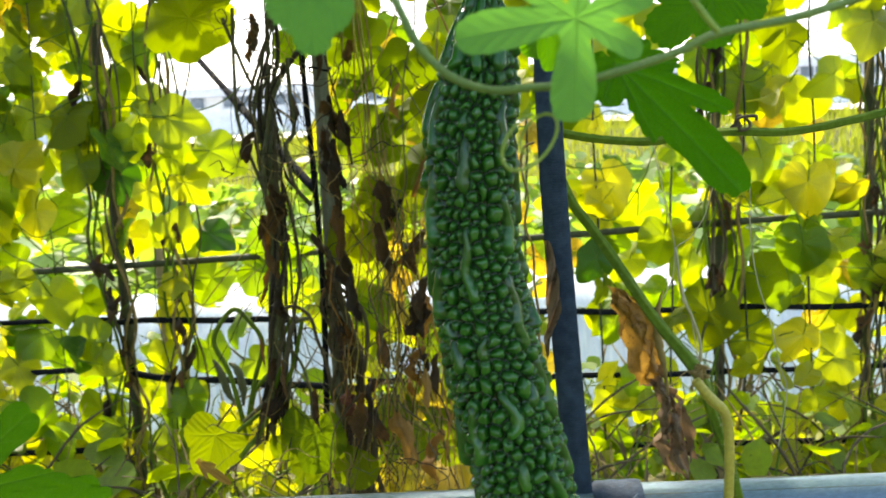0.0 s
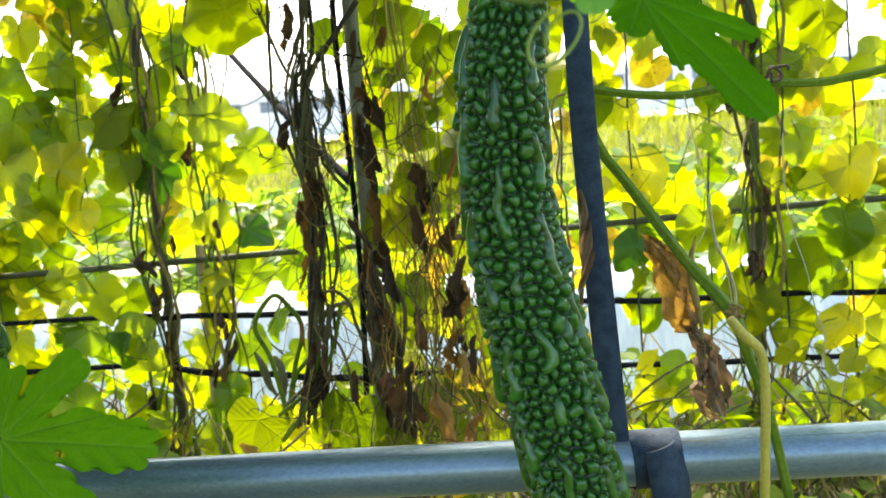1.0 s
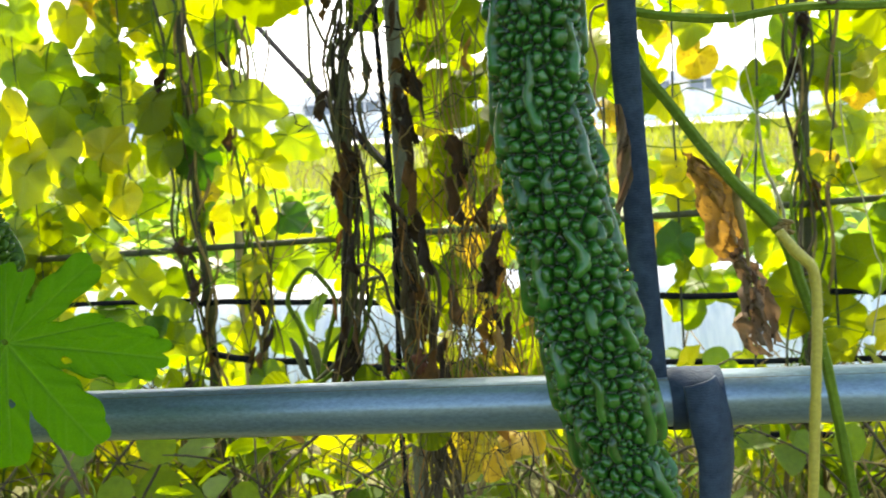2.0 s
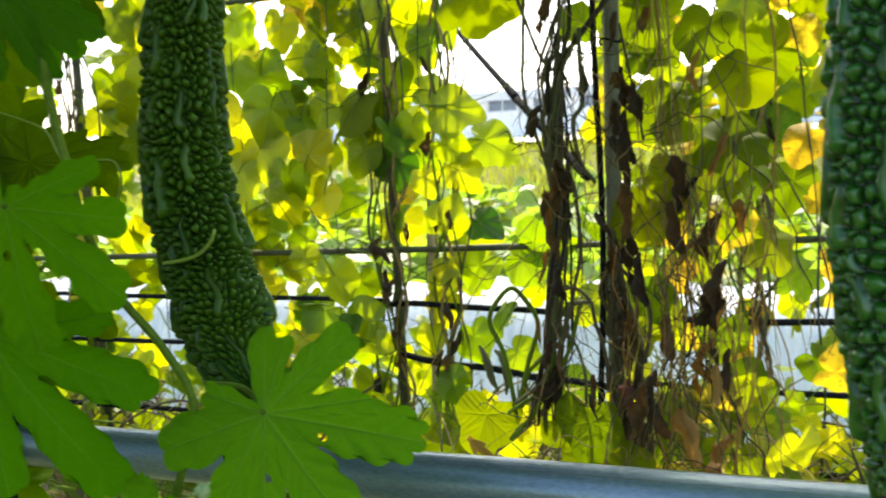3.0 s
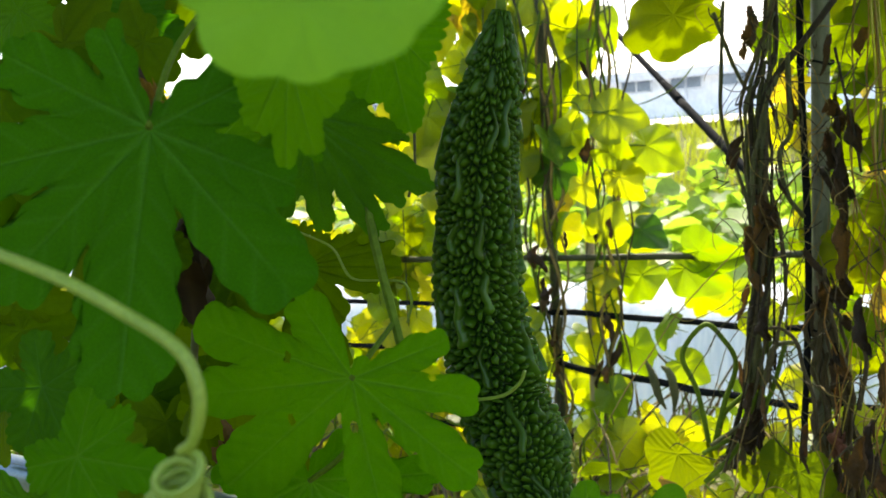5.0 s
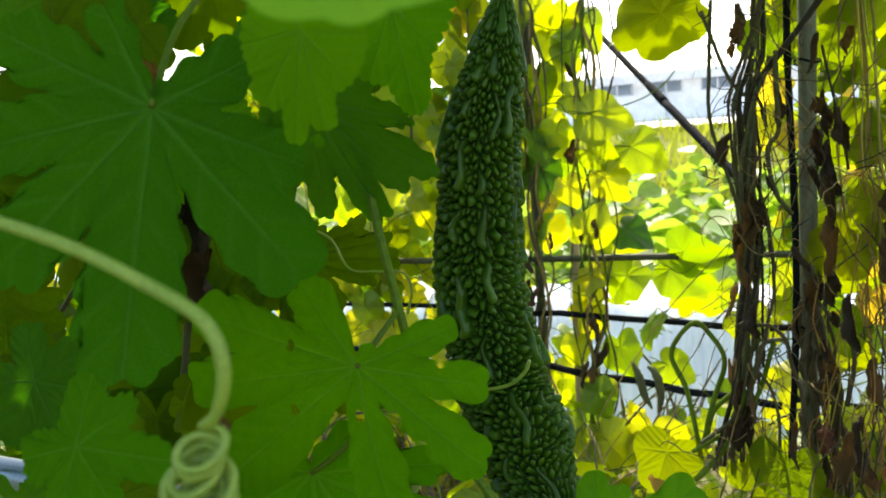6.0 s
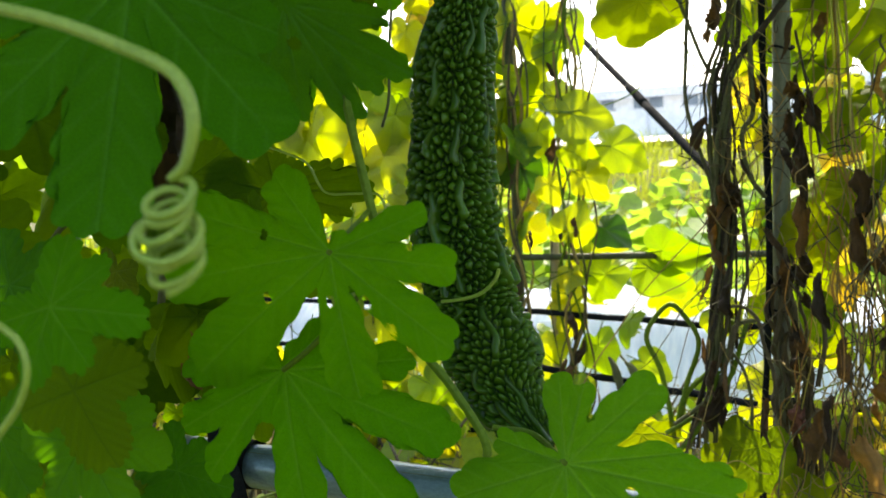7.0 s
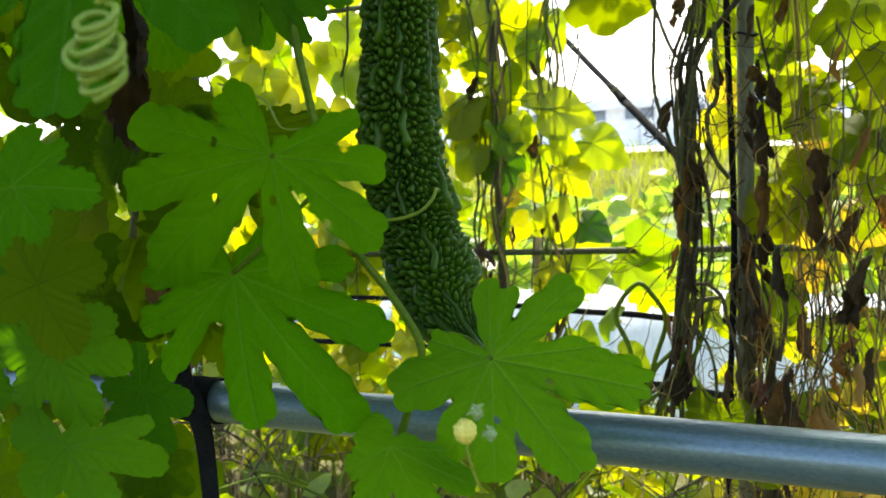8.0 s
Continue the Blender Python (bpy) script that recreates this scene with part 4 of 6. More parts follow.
def withered_vines():
    rng = np.random.default_rng(77)
    e = thing("withered_vine", (PX, PY, 0), "withered brown vines hanging in tangles on the post", "dead vine")
    # rope of old stems beside the post
    axis = spline(np.array([(-0.287, 1.58, 1.66), (-0.299, 1.58, 1.536), (-0.307, 1.58, 1.48), (-0.321, 1.58, 1.425), (-0.319, 1.58, 1.367), (-0.317, 1.58, 1.309), (-0.31, 1.58, 1.241),
                            (-0.304, 1.58, 1.172), (-0.308, 1.58, 1.093), (-0.318, 1.58, 1.013), (-0.326, 1.58, 0.931), (-0.344, 1.58, 0.848), (-0.355, 1.58, 0.774)]), 3)
    for k in range(16):
        ph, turns, q = k * 0.7, rng.uniform(4, 10), rng.uniform(0.003, 0.019)
        wave = np.cumsum(rng.normal(0, 0.0016, len(axis)))
        first, last = (0, len(axis)) if k < 8 else (int(rng.integers(2, 12)), int(rng.integers(20, len(axis))))
        pts = [(p[0] + q * math.cos(ph + turns * p[2]) + wave[i], p[1] + q * math.sin(ph + turns * p[2]), p[2]) for i, p in enumerate(axis)][first:last]
        r = rng.uniform(0.0022, 0.0042)
        child("stem", mesh_of("stem", *tube(pts, [r * rng.uniform(0.75, 1.2) for _ in pts], 8, 4, 0.1, rng=rng), (M_OLIVE, M_BARK, M_OLIVE, M_DEADSTEM)[k % 4]), e)
    # branches that leave it
    branches = [([(-0.2, 1.6, 1.585), (-0.234, 1.58, 1.536), (-0.264, 1.575, 1.497), (-0.289, 1.575, 1.465), (-0.308, 1.575, 1.419), (-0.314, 1.575, 1.348)], 0.0058, M_DEADSTEM),
                ([(-0.39, 1.6, 1.587), (-0.371, 1.6, 1.532), (-0.345, 1.595, 1.466), (-0.32, 1.585, 1.435)], 0.0034, M_OLIVE),
                ([(-0.269, 1.57, 1.504), (-0.268, 1.57, 1.439), (-0.265, 1.57, 1.373), (-0.281, 1.57, 1.346), (-0.28, 1.57, 1.308), (-0.269, 1.57, 1.264), (-0.247, 1.59, 1.23)], 0.0042, M_OLIVE),
                ([(-0.215, 1.57, 1.144), (-0.212, 1.57, 1.096), (-0.188, 1.57, 1.059), (-0.162, 1.57, 1.031), (-0.152, 1.57, 0.983), (-0.163, 1.57, 0.906)], 0.0038, M_BARK),
                ([(-0.258, 1.57, 1.017), (-0.294, 1.57, 1.006), (-0.309, 1.57, 0.955), (-0.326, 1.57, 0.893), (-0.353, 1.57, 0.86), (-0.402, 1.57, 0.82)], 0.004, M_OLIVE),
                ([(-0.317, 1.565, 1.035), (-0.285, 1.565, 1.041), (-0.258, 1.565, 1.017), (-0.249, 1.565, 0.978), (-0.232, 1.565, 0.92), (-0.226, 1.565, 0.851)], 0.0036, M_BARK),
                ([(-0.3, 1.57, 0.956), (-0.282, 1.57, 0.927), (-0.27, 1.57, 0.877), (-0.269, 1.57, 0.817)], 0.003, M_OLIVE),
                ([(-0.413, 1.57, 0.75), (-0.373, 1.57, 0.796), (-0.343, 1.57, 0.851), (-0.325, 1.57, 0.924)], 0.0048, M_STEM),
                ([(-0.198, 1.56, 1.504), (-0.182, 1.56, 1.422), (-0.168, 1.56, 1.357), (-0.16, 1.56, 1.302)], 0.0022, M_DEADSTEM)]
    for pts, r, mat in branches:
        child("stem", mesh_of("stem", *tube(pts, [r * rng.uniform(0.85, 1.1) for _ in pts], 9, 7, 0.08, rng=rng), mat), e)
    # thin stems hanging loosely beyond the post
    for k in range(11):
        x, y, z = rng.normal(-0.06, 0.06), PY - 0.08 + rng.normal(0, 0.05), rng.uniform(1.3, 2.0)
        slope, bend, pts = rng.normal(0, 0.2), rng.normal(0, 0.5), []
        low = rng.uniform(0.45, 1.0)
        while z > low:
            pts.append((x + 0.004 * rng.normal(), y, z))
            st = rng.uniform(0.04, 0.085)
            x, y, z = x + slope * st, y + rng.normal(0, 0.006), z - st
            slope = 0.85 * slope + bend * st + rng.normal(0, 0.09)
        r = rng.uniform(0.001, 0.0019)
        child("stem", mesh_of("stem", *tube(pts, [r * rng.uniform(0.7, 1.2) for _ in pts], 6, 4, 0.1, rng=rng), (M_TANSTEM, M_OLIVE, M_TANSTEM, M_BARK, M_RUST)[k % 5]), e)
    # long fine threads that loop and cross through the tangle
    for k in range(160):
        left = k % 5 < 3
        p = np.array((rng.normal(-0.295, 0.025) if left else rng.normal(-0.11, 0.06), PY - 0.1 + rng.normal(0, 0.05), rng.uniform(0.7, 1.62) if left else rng.uniform(0.62, 1.5)))
        a, turn, pts = -math.pi / 2 + rng.normal(0, 0.8), rng.normal(0, 0.15), []
        for i in range(int(rng.integers(9, 18))):
            pts.append(tuple(p))
            p = p + np.array((math.cos(a) * 0.012, 0.006 * rng.normal(), math.sin(a) * 0.014 - 0.004))
            turn = 0.7 * turn + rng.normal(0, 0.2)
            a += turn
        r = rng.uniform(0.0005, 0.0011)
        child("thread", mesh_of("thread", *tube(pts, [r] * (len(pts) - 1) + [r * 0.4], 5, 4), (M_BARK, M_TANSTEM, M_DEADSTEM, M_OLIVE)[k % 4]), e)
    # twisted woody stems wound about the lower post
    for k in range(11):
        ph, r, turns = rng.uniform(0, 6.3), rng.uniform(0.0028, 0.0055), rng.uniform(5, 11)
        pts = []
        for z in np.linspace(rng.uniform(0.98, 1.16), 0.25, 20):
            a = ph + turns * z
            lean = 0.07 * max(0.0, 1.2 - z)
            q = 0.024 + 0.007 * rng.normal() + 0.02 * max(0.0, 0.95 - z)
            pts.append((PX + lean + q * math.cos(a), PY - 0.012 - q * abs(math.sin(a)) * 0.9, z))
        child("stem", mesh_of("stem", *tube(pts, [r * rng.uniform(0.7, 1.2) for _ in pts], 7, 4, 0.14, rng=rng), M_BARK), e)
    # fine brown strands slanting and crossing low beside the post
    for k in range(30):
        x, z = rng.uniform(-0.2, 0.04), rng.uniform(0.75, 1.3)
        y, slope = PY - 0.1 + rng.normal(0, 0.06), rng.normal(0, 0.16)
        f, ph, pts = rng.uniform(6, 20), rng.uniform(0, 7), []
        for i in range(12):
            pts.append((x + 0.012 * math.sin(f * z + ph), y + 0.01 * math.cos(f * z), z))
            x, z = x + slope * 0.045 + rng.normal(0, 0.012), z - rng.uniform(0.025, 0.055)
        child("strand", mesh_of("strand", *tube(pts, [rng.uniform(0.0008, 0.0016)] * 11 + [0.0004], 5, 4), (M_BARK, M_DEADSTEM, M_RUST)[k % 3]), e)
    # fine curled twigs
    for k in range(60):
        x, y, z = (rng.uniform(-0.4, 0.16), PY - 0.1 + rng.normal(0, 0.06), rng.uniform(0.7, 1.6)) if k < 38 else (rng.normal(-0.09, 0.07), PY - 0.1 + rng.normal(0, 0.06), rng.uniform(0.6, 1.1))
        d, pts = rng.normal(0, 1, 3), []
        for s in range(9):
            pts.append((x, y, z))
            d = 0.75 * d + rng.normal(0, 0.8, 3)
            d[2] -= 0.1
            st = 0.02 * d / np.linalg.norm(d)
            x, y, z = x + st[0], y + st[1] * 0.6, z + st[2]
        child("twig", mesh_of("twig", *tube(pts, [0.001] * 8 + [0.0004], 5, 4), M_DEADSTEM if k % 3 else M_TANSTEM), e)
    # curling tendrils
    for k in range(22):
        c = np.array((rng.normal(-0.3, 0.04) if k < 16 else rng.normal(-0.09, 0.06), PY - 0.1 + rng.normal(0, 0.05), rng.uniform(0.75, 1.65)))
        q, a0, span = rng.uniform(0.007, 0.022), rng.uniform(0, 6.3), rng.uniform(2.5, 6.0)
        u, w = rng.normal(0, 1, 3) * (1, 0.5, 1), rng.normal(0, 1, 3) * (1, 0.5, 1)
        u, w = u / np.linalg.norm(u), w / np.linalg.norm(w)
        pts = [tuple(c + q * (1 - 0.08 * a) * (math.cos(a0 + a) * u + math.sin(a0 + a) * w)) for a in np.linspace(0, span, 12)]
        child("tendril", mesh_of("tendril", *tube(pts, [0.0012] * 9 + [0.0009, 0.0007, 0.0004], 5, 4), (M_DEADSTEM, M_TANSTEM, M_BARK)[k % 3]), e)
    spots = [(-0.331, 1.542, 0.05, 0.11), (-0.338, 1.145, 0.06, 0.18), (-0.194, 1.386, 0.04, 0.12), (-0.193, 1.295, 0.05, 0.14), (-0.204, 1.487, 0.03, 0.1), (-0.201, 0.983, 0.035, 0.09),
             (-0.309, 0.907, 0.03, 0.1), (-0.138, 0.833, 0.08, 0.17), (-0.113, 1.146, 0.045, 0.13), (-0.149, 1.508, 0.05, 0.07), (-0.267, 1.401, 0.025, 0.09), (-0.035, 1.124, 0.09, 0.13),
             (-0.043, 1.01, 0.06, 0.1), (-0.047, 0.914, 0.07, 0.11), (-0.066, 1.406, 0.04, 0.1), (-0.18, 1.358, 0.04, 0.12), (-0.194, 1.243, 0.035, 0.13), (-0.095, 0.79, 0.06, 0.14),
             (-0.02, 0.74, 0.08, 0.15), (-0.2, 0.78, 0.05, 0.12), (-0.19, 1.17, 0.04, 0.15), (-0.245, 1.13, 0.03, 0.12), (-0.165, 1.06, 0.04, 0.13), (-0.2, 0.9, 0.04, 0.14), (-0.12, 0.95, 0.05, 0.12), (-0.165, 0.84, 0.05, 0.13), (-0.235, 0.86, 0.04, 0.13)]
    spots += [(rng.uniform(-0.12, 0.01), rng.uniform(0.85, 1.32), rng.uniform(0.025, 0.05), rng.uniform(0.07, 0.13)) for k in range(12)]
    spots += [(-0.315 + 0.03 * math.sin(5.1 * k), 0.85 + 0.11 * k, 0.02, 0.06 + 0.02 * (k % 3)) for k in range(7)]
    for x, z, w, h in spots:
        tip = Vector((rng.normal(0, 0.25), rng.normal(0, 0.2), -1)).normalized() * h * 0.68
        c = Vector((x, PY - 0.12 + rng.normal(0, 0.05), z + h * 0.4))
        m = leaf_pose(c, c + tip, (rng.normal(0, 0.6), -1, rng.normal(0, 0.3))) @ Matrix.Diagonal((min(1.2, 1.5 * w / h), 1, min(1.2, 1.5 * w / h), 1))
        kinds = BROWN_KINDS if w > 0.085 and x > -0.06 else GOLD_KINDS if x > -0.1 and rng.uniform() < 0.6 else DRY_KINDS
        child("withered_leaf", kinds[int(rng.integers(len(kinds)))], e, m)
    for k in range(58):
        x, z = -0.17 + 0.36 * rng.uniform() ** 1.6, rng.uniform(0.55, 1.75)
        small_leaf(e, YELLOW_KINDS if k % 5 == 0 or (k % 5 == 3 and z < 1.3) else OLIVE_KINDS if k % 5 == 1 or (z < 1.3 and k % 5 == 2) else VINE_KINDS["y" if k % 4 == 3 else "o"], x, PY + rng.uniform(-0.05, 0.35), z, rng.uniform(0.08, 0.17), rng)

    # crumpled dark leaves clinging to the rope and the post
    for k in range(22):
        x, z, h = (rng.normal(-0.32, 0.01), rng.uniform(0.82, 1.36), rng.uniform(0.06, 0.12)) if k < 12 else (rng.normal(-0.2, 0.012), rng.uniform(0.9, 1.55), rng.uniform(0.05, 0.1))
        c = Vector((x, PY - 0.1 + rng.normal(0, 0.02), z + h * 0.4))
        tip = Vector((rng.normal(0, 0.3), rng.normal(0, 0.3), -1)).normalized() * h * 0.7
        child("withered_leaf", DRY_KINDS[int(rng.integers(len(DRY_KINDS)))], e, leaf_pose(c, c + tip, (rng.normal(0, 0.8), -1, rng.normal(0, 0.4))) @ Matrix.Diagonal((0.75, 1, 0.75, 1)))
    # fine golden and tan strands hanging beyond the post
    for k in range(64):
        x, y, z = rng.uniform(-0.18, 0.05), PY - 0.08 + rng.normal(0, 0.05), rng.uniform(0.8, 1.4)
        slope, pts = rng.normal(0.1, 0.22), []
        for i in range(int(rng.integers(7, 13))):
            pts.append((x, y, z))
            x, y, z = x + slope * 0.035 + rng.normal(0, 0.003), y + rng.normal(0, 0.004), z - 0.035
            slope = 0.9 * slope + rng.normal(0, 0.13)
        r = rng.uniform(0.0006, 0.0012)
        child("strand", mesh_of("strand", *tube(pts, [r] * (len(pts) - 1) + [r * 0.4], 5, 4), (M_TANSTEM, M_RUST, M_TANSTEM, M_STEM_YEL)[k % 4]), e)

withered_vines()


def post_vine():
    """Leaves that still live on the post, and the bent stalks beside it."""
    rng = np.random.default_rng(88)
    e = thing("post_vine", (PX - 0.1, PY, 0), "vine with olive-green leaves and bent stalks beside the post", "vine")
    # broad olive leaf at the top
    big_leaf(e, (-0.469, 1.660, 1.601), (-0.497, 1.660, 1.518), [(0, 1.0), (48, 1.21), (-49, 0.75), (83, 1.05), (-89, 0.97), (125, 1.11), (-162, 1.2)], 301, M_OLIVELEAF, (0.1, -1, 0.5), floor=0.7, teeth=0.03, curl=0.35, fold=0.12, ripple=0.1, n_theta=140, n_r=18)
    big_leaf(e, (-0.252, 1.500, 0.813), (-0.258, 1.500, 0.735), [(0, 1.0), (69, 0.85), (-65, 0.78), (122, 0.85), (-127, 0.67)], 302, M_OLIVELEAF, (0, -1, 0.6), floor=0.6, teeth=0.04, n_theta=140, n_r=18)
    big_leaf(e, (-0.467, 1.600, 0.787), (-0.501, 1.600, 0.695), [(0, 1.0), (69, 0.7), (-72, 0.75), (-120, 0.71)], 303, M_OLIVELEAF, (0, -1, 0.7), floor=0.55, teeth=0.04, n_theta=140, n_r=18)
    big_leaf(e, (-0.262, 1.550, 0.771), (-0.299, 1.550, 0.706), [(0, 1.0), (57, 1.35), (-90, 1.67), (-126, 0.91), (90, 1.0)], 304, M_OLIVELEAF, (0, -1, 0.6), floor=0.55, teeth=0.05, n_theta=140, n_r=18)
    big_leaf(e, (-0.108, 1.620, 1.235), (-0.122, 1.620, 1.14), [(0, 1.0), (58, 0.66), (-62, 0.6), (128, 0.6), (-138, 0.56)], 305, M_OLIVELEAF, (0.2, -1, 0.2), floor=0.45, teeth=0.02, power=1.6, wide=0.55, fold=0.14, curl=0.25, ripple=0.1, n_theta=120, n_r=14)
    big_leaf(e, (-0.490, 1.550, 0.754), (-0.426, 1.550, 0.703), [(0, 1.0), (24, 0.5), (-20, 0.45)], 306, M_DRYGOLD, (0.3, -1, 0.5), floor=0.06, teeth=0.05, wide=0.6, power=2.0, n_theta=100, n_r=12)
    stalks = [[(-0.406, 1.600, 0.793), (-0.429, 1.600, 0.909), (-0.455, 1.600, 0.977), (-0.416, 1.600, 1.034), (-0.387, 1.600, 1.016), (-0.361, 1.600, 0.966), (-0.382, 1.600, 0.891), (-0.400, 1.600, 0.815)],
              [(-0.396, 1.600, 0.805), (-0.383, 1.600, 0.870), (-0.345, 1.600, 0.915), (-0.325, 1.600, 0.968), (-0.301, 1.600, 1.010)],
              [(-0.418, 1.580, 0.799), (-0.353, 1.580, 0.847), (-0.305, 1.580, 0.912), (-0.276, 1.580, 1.015)],
              [(-0.377, 1.630, 1.610), (-0.382, 1.630, 1.492), (-0.381, 1.630, 1.392), (-0.342, 1.630, 1.259), (-0.334, 1.630, 1.188)]]
    for k, pts in enumerate(stalks):
        child("stalk", mesh_of("stalk", *tube(pts, [0.0048, 0.0045, 0.0042, 0.0036][k], 8, 8, 0.04, rng=rng), M_STEM if k < 3 else M_OLIVE), e)
    for k in range(6):
        o = 0.007 * (k - 2.5)
        pts = [(x + o * (0.4 + 0.25 * i) + 0.003 * rng.normal(), y + 0.01 * rng.normal(), z) for i, (x, y, z) in enumerate([(-0.143, 1.620, 1.633), (-0.136, 1.620, 1.539), (-0.129, 1.620, 1.435), (-0.125, 1.620, 1.325), (-0.109, 1.620, 1.229), (-0.102, 1.620, 1.108), (-0.089, 1.620, 0.982), (-0.084, 1.620, 0.863)])]
        child("stalk", mesh_of("stalk", *tube(pts, 0.0013 + 0.0004 * (k % 3), 6, 6, 0.06, rng=rng), (M_RUST, M_STEM_YEL, M_TANSTEM)[k % 3]), e, label="thin golden hanging stalk")
    for pts in ([(-0.746, 2.600, 0.712), (-0.726, 2.600, 0.672), (-0.710, 2.600, 0.610), (-0.686, 2.600, 0.565)], [(-0.697, 2.600, 0.700), (-0.672, 2.600, 0.675), (-0.658, 2.600, 0.614), (-0.662, 2.600, 0.556)]):
        child("pod", mesh_of("pod", *tube(pts, [0.004, 0.012, 0.012, 0.003], 10, 8, 0.08, rng=rng), M_OLIVE), e, label="small dark hanging pod")
    c = Vector((-0.199, 1.550, 0.860))
    for k in range(3):
        child("withered_flower", rolled_leaf(310 + k, M_REDDRY), e, leaf_pose(c + Vector(rng.normal(0, 0.012, 3)), c + Vector((0.01 * k, 0, -0.034)) + Vector(rng.normal(0, 0.008, 3))))
    for x, z, s in [(-0.16, 1.53, 0.12), (-0.11, 1.40, 0.11), (-0.18, 1.56, 0.10), (-0.13, 0.92, 0.12), (-0.30, 1.57, 0.11), (-0.13, 1.25, 0.11), (-0.17, 1.48, 0.09), (-0.21, 1.44, 0.08)]:
        small_leaf(e, OLIVE_KINDS, x, 1.8 + rng.uniform(-0.1, 0.1), z, s, rng)
    for x, z, s in [(-0.05, 1.51, 0.14), (0.00, 1.44, 0.13), (-0.13, 1.23, 0.13), (-0.00, 1.29, 0.13), (-0.14, 1.50, 0.11), (0.01, 1.16, 0.11), (-0.25, 0.76, 0.11), (-0.12, 1.33, 0.08)]:
        small_leaf(e, OLIVE_KINDS, x, 1.75 + rng.uniform(-0.08, 0.08), z, s, rng)


post_vine()

# ---------------------------------------------------------------- near: steel pipe, straps
def pipe_axis(x):
    return (x, 0.6024 - 0.0568 * x, 1.0345 + 0.0109 * x)


def near_pipe():
    e = thing("steel_pipe", pipe_axis(-0.2), "galvanised steel pipe of the growing frame, running level", "pipe")
    child("tube", mesh_of("tube", *tube([pipe_axis(x) for x in np.linspace(-1.5, 1.2, 7)], 0.0193, 48, 10), M_STEEL), e)
    off = Vector((0, -0.0191 * math.cos(radians(56)), 0.0191 * math.sin(radians(56))))
    child("seam", mesh_of("seam", *tube([tuple(Vector(pipe_axis(x)) + off) for x in np.linspace(-1.5, 1.2, 7)], 0.0004, 6, 10, 0.1, rng=np.random.default_rng(56)), M_STEEL_DULL), e)
    for x in (-1.46, 1.16):
        cx, cy = pipe_axis(x)[:2]
        child("upright", mesh_of("upright", *tube([(cx, cy + 0.04, -0.1), (cx, cy + 0.04, 1.0), (cx, cy + 0.04, 2.0)], 0.0193, 24, 4), M_STEEL), e)
        child("rail", mesh_of("rail", *tube([(cx, -0.4, 1.96), (cx, 0.8, 1.97), (cx, 2.2, 1.96)], 0.016, 20, 4), M_STEEL), e)


near_pipe()


def wrap(x0, x1):
    """Strap wound about the pipe: a spiral of broad layers with uneven edges."""
    n, turns, m = 130, 2.4, 9
    v = []
    for i in range(n + 1):
        s = i / n
        a = 2 * math.pi * turns * s + 2.2
        r = 0.0198 + 0.0011 * turns * s + 0.0004 * math.sin(3 * a + 1)
        lo = x0 + 0.003 * math.sin(a * 0.5 + 1) + 0.006 * (1 - s)
        hi = x1 + 0.003 * math.sin(a * 0.5) - 0.004 * s
        for k in range(m):
            o = k / (m - 1)
            cx, cy, cz = pipe_axis(lo + (hi - lo) * o)
            q = r + (0.0003 * math.sin(o * 15 + a) if 0 < k < m - 1 else -0.0005)
            v.append((cx, cy - q * math.cos(a), cz + q * math.sin(a)))
    f = [(i * m + k, i * m + k + 1, (i + 1) * m + k + 1, (i + 1) * m + k) for i in range(n) for k in range(m - 1)]
    return v, f


def ribbon(points, widths, across, thick=0.0016, per=10, bow=0.0):
    """A flat band along a path: width laid along the vector across."""
    path = spline(np.column_stack([np.array(points, float), np.array(widths, float)]), per)
    c, w = path[:, :3], path[:, 3]
    d = np.gradient(c, axis=0)
    d /= np.linalg.norm(d, axis=1)[:, None]
    a = np.array(across, float) - d * (d @ np.array(across, float))[:, None]
    a /= np.linalg.norm(a, axis=1)[:, None]
    nrm = np.cross(d, a)
    cols = np.linspace(-0.5, 0.5, 7)
    v = []
    for i in range(len(c)):
        for side in (-1, 1):
            for o in cols * side:
                v.append(c[i] + a[i] * w[i] * o + nrm[i] * (thick * 0.5 * side + bow * w[i] * (1 - (2 * o) ** 2)))
    k = 14
    f = [(i * k + j, i * k + (j + 1) % k, (i + 1) * k + (j + 1) % k, (i + 1) * k + j) for i in range(len(c) - 1) for j in range(k)]
    f += [tuple(range(k))[::-1], tuple(range((len(c) - 1) * k, len(c) * k))]
    return v, f


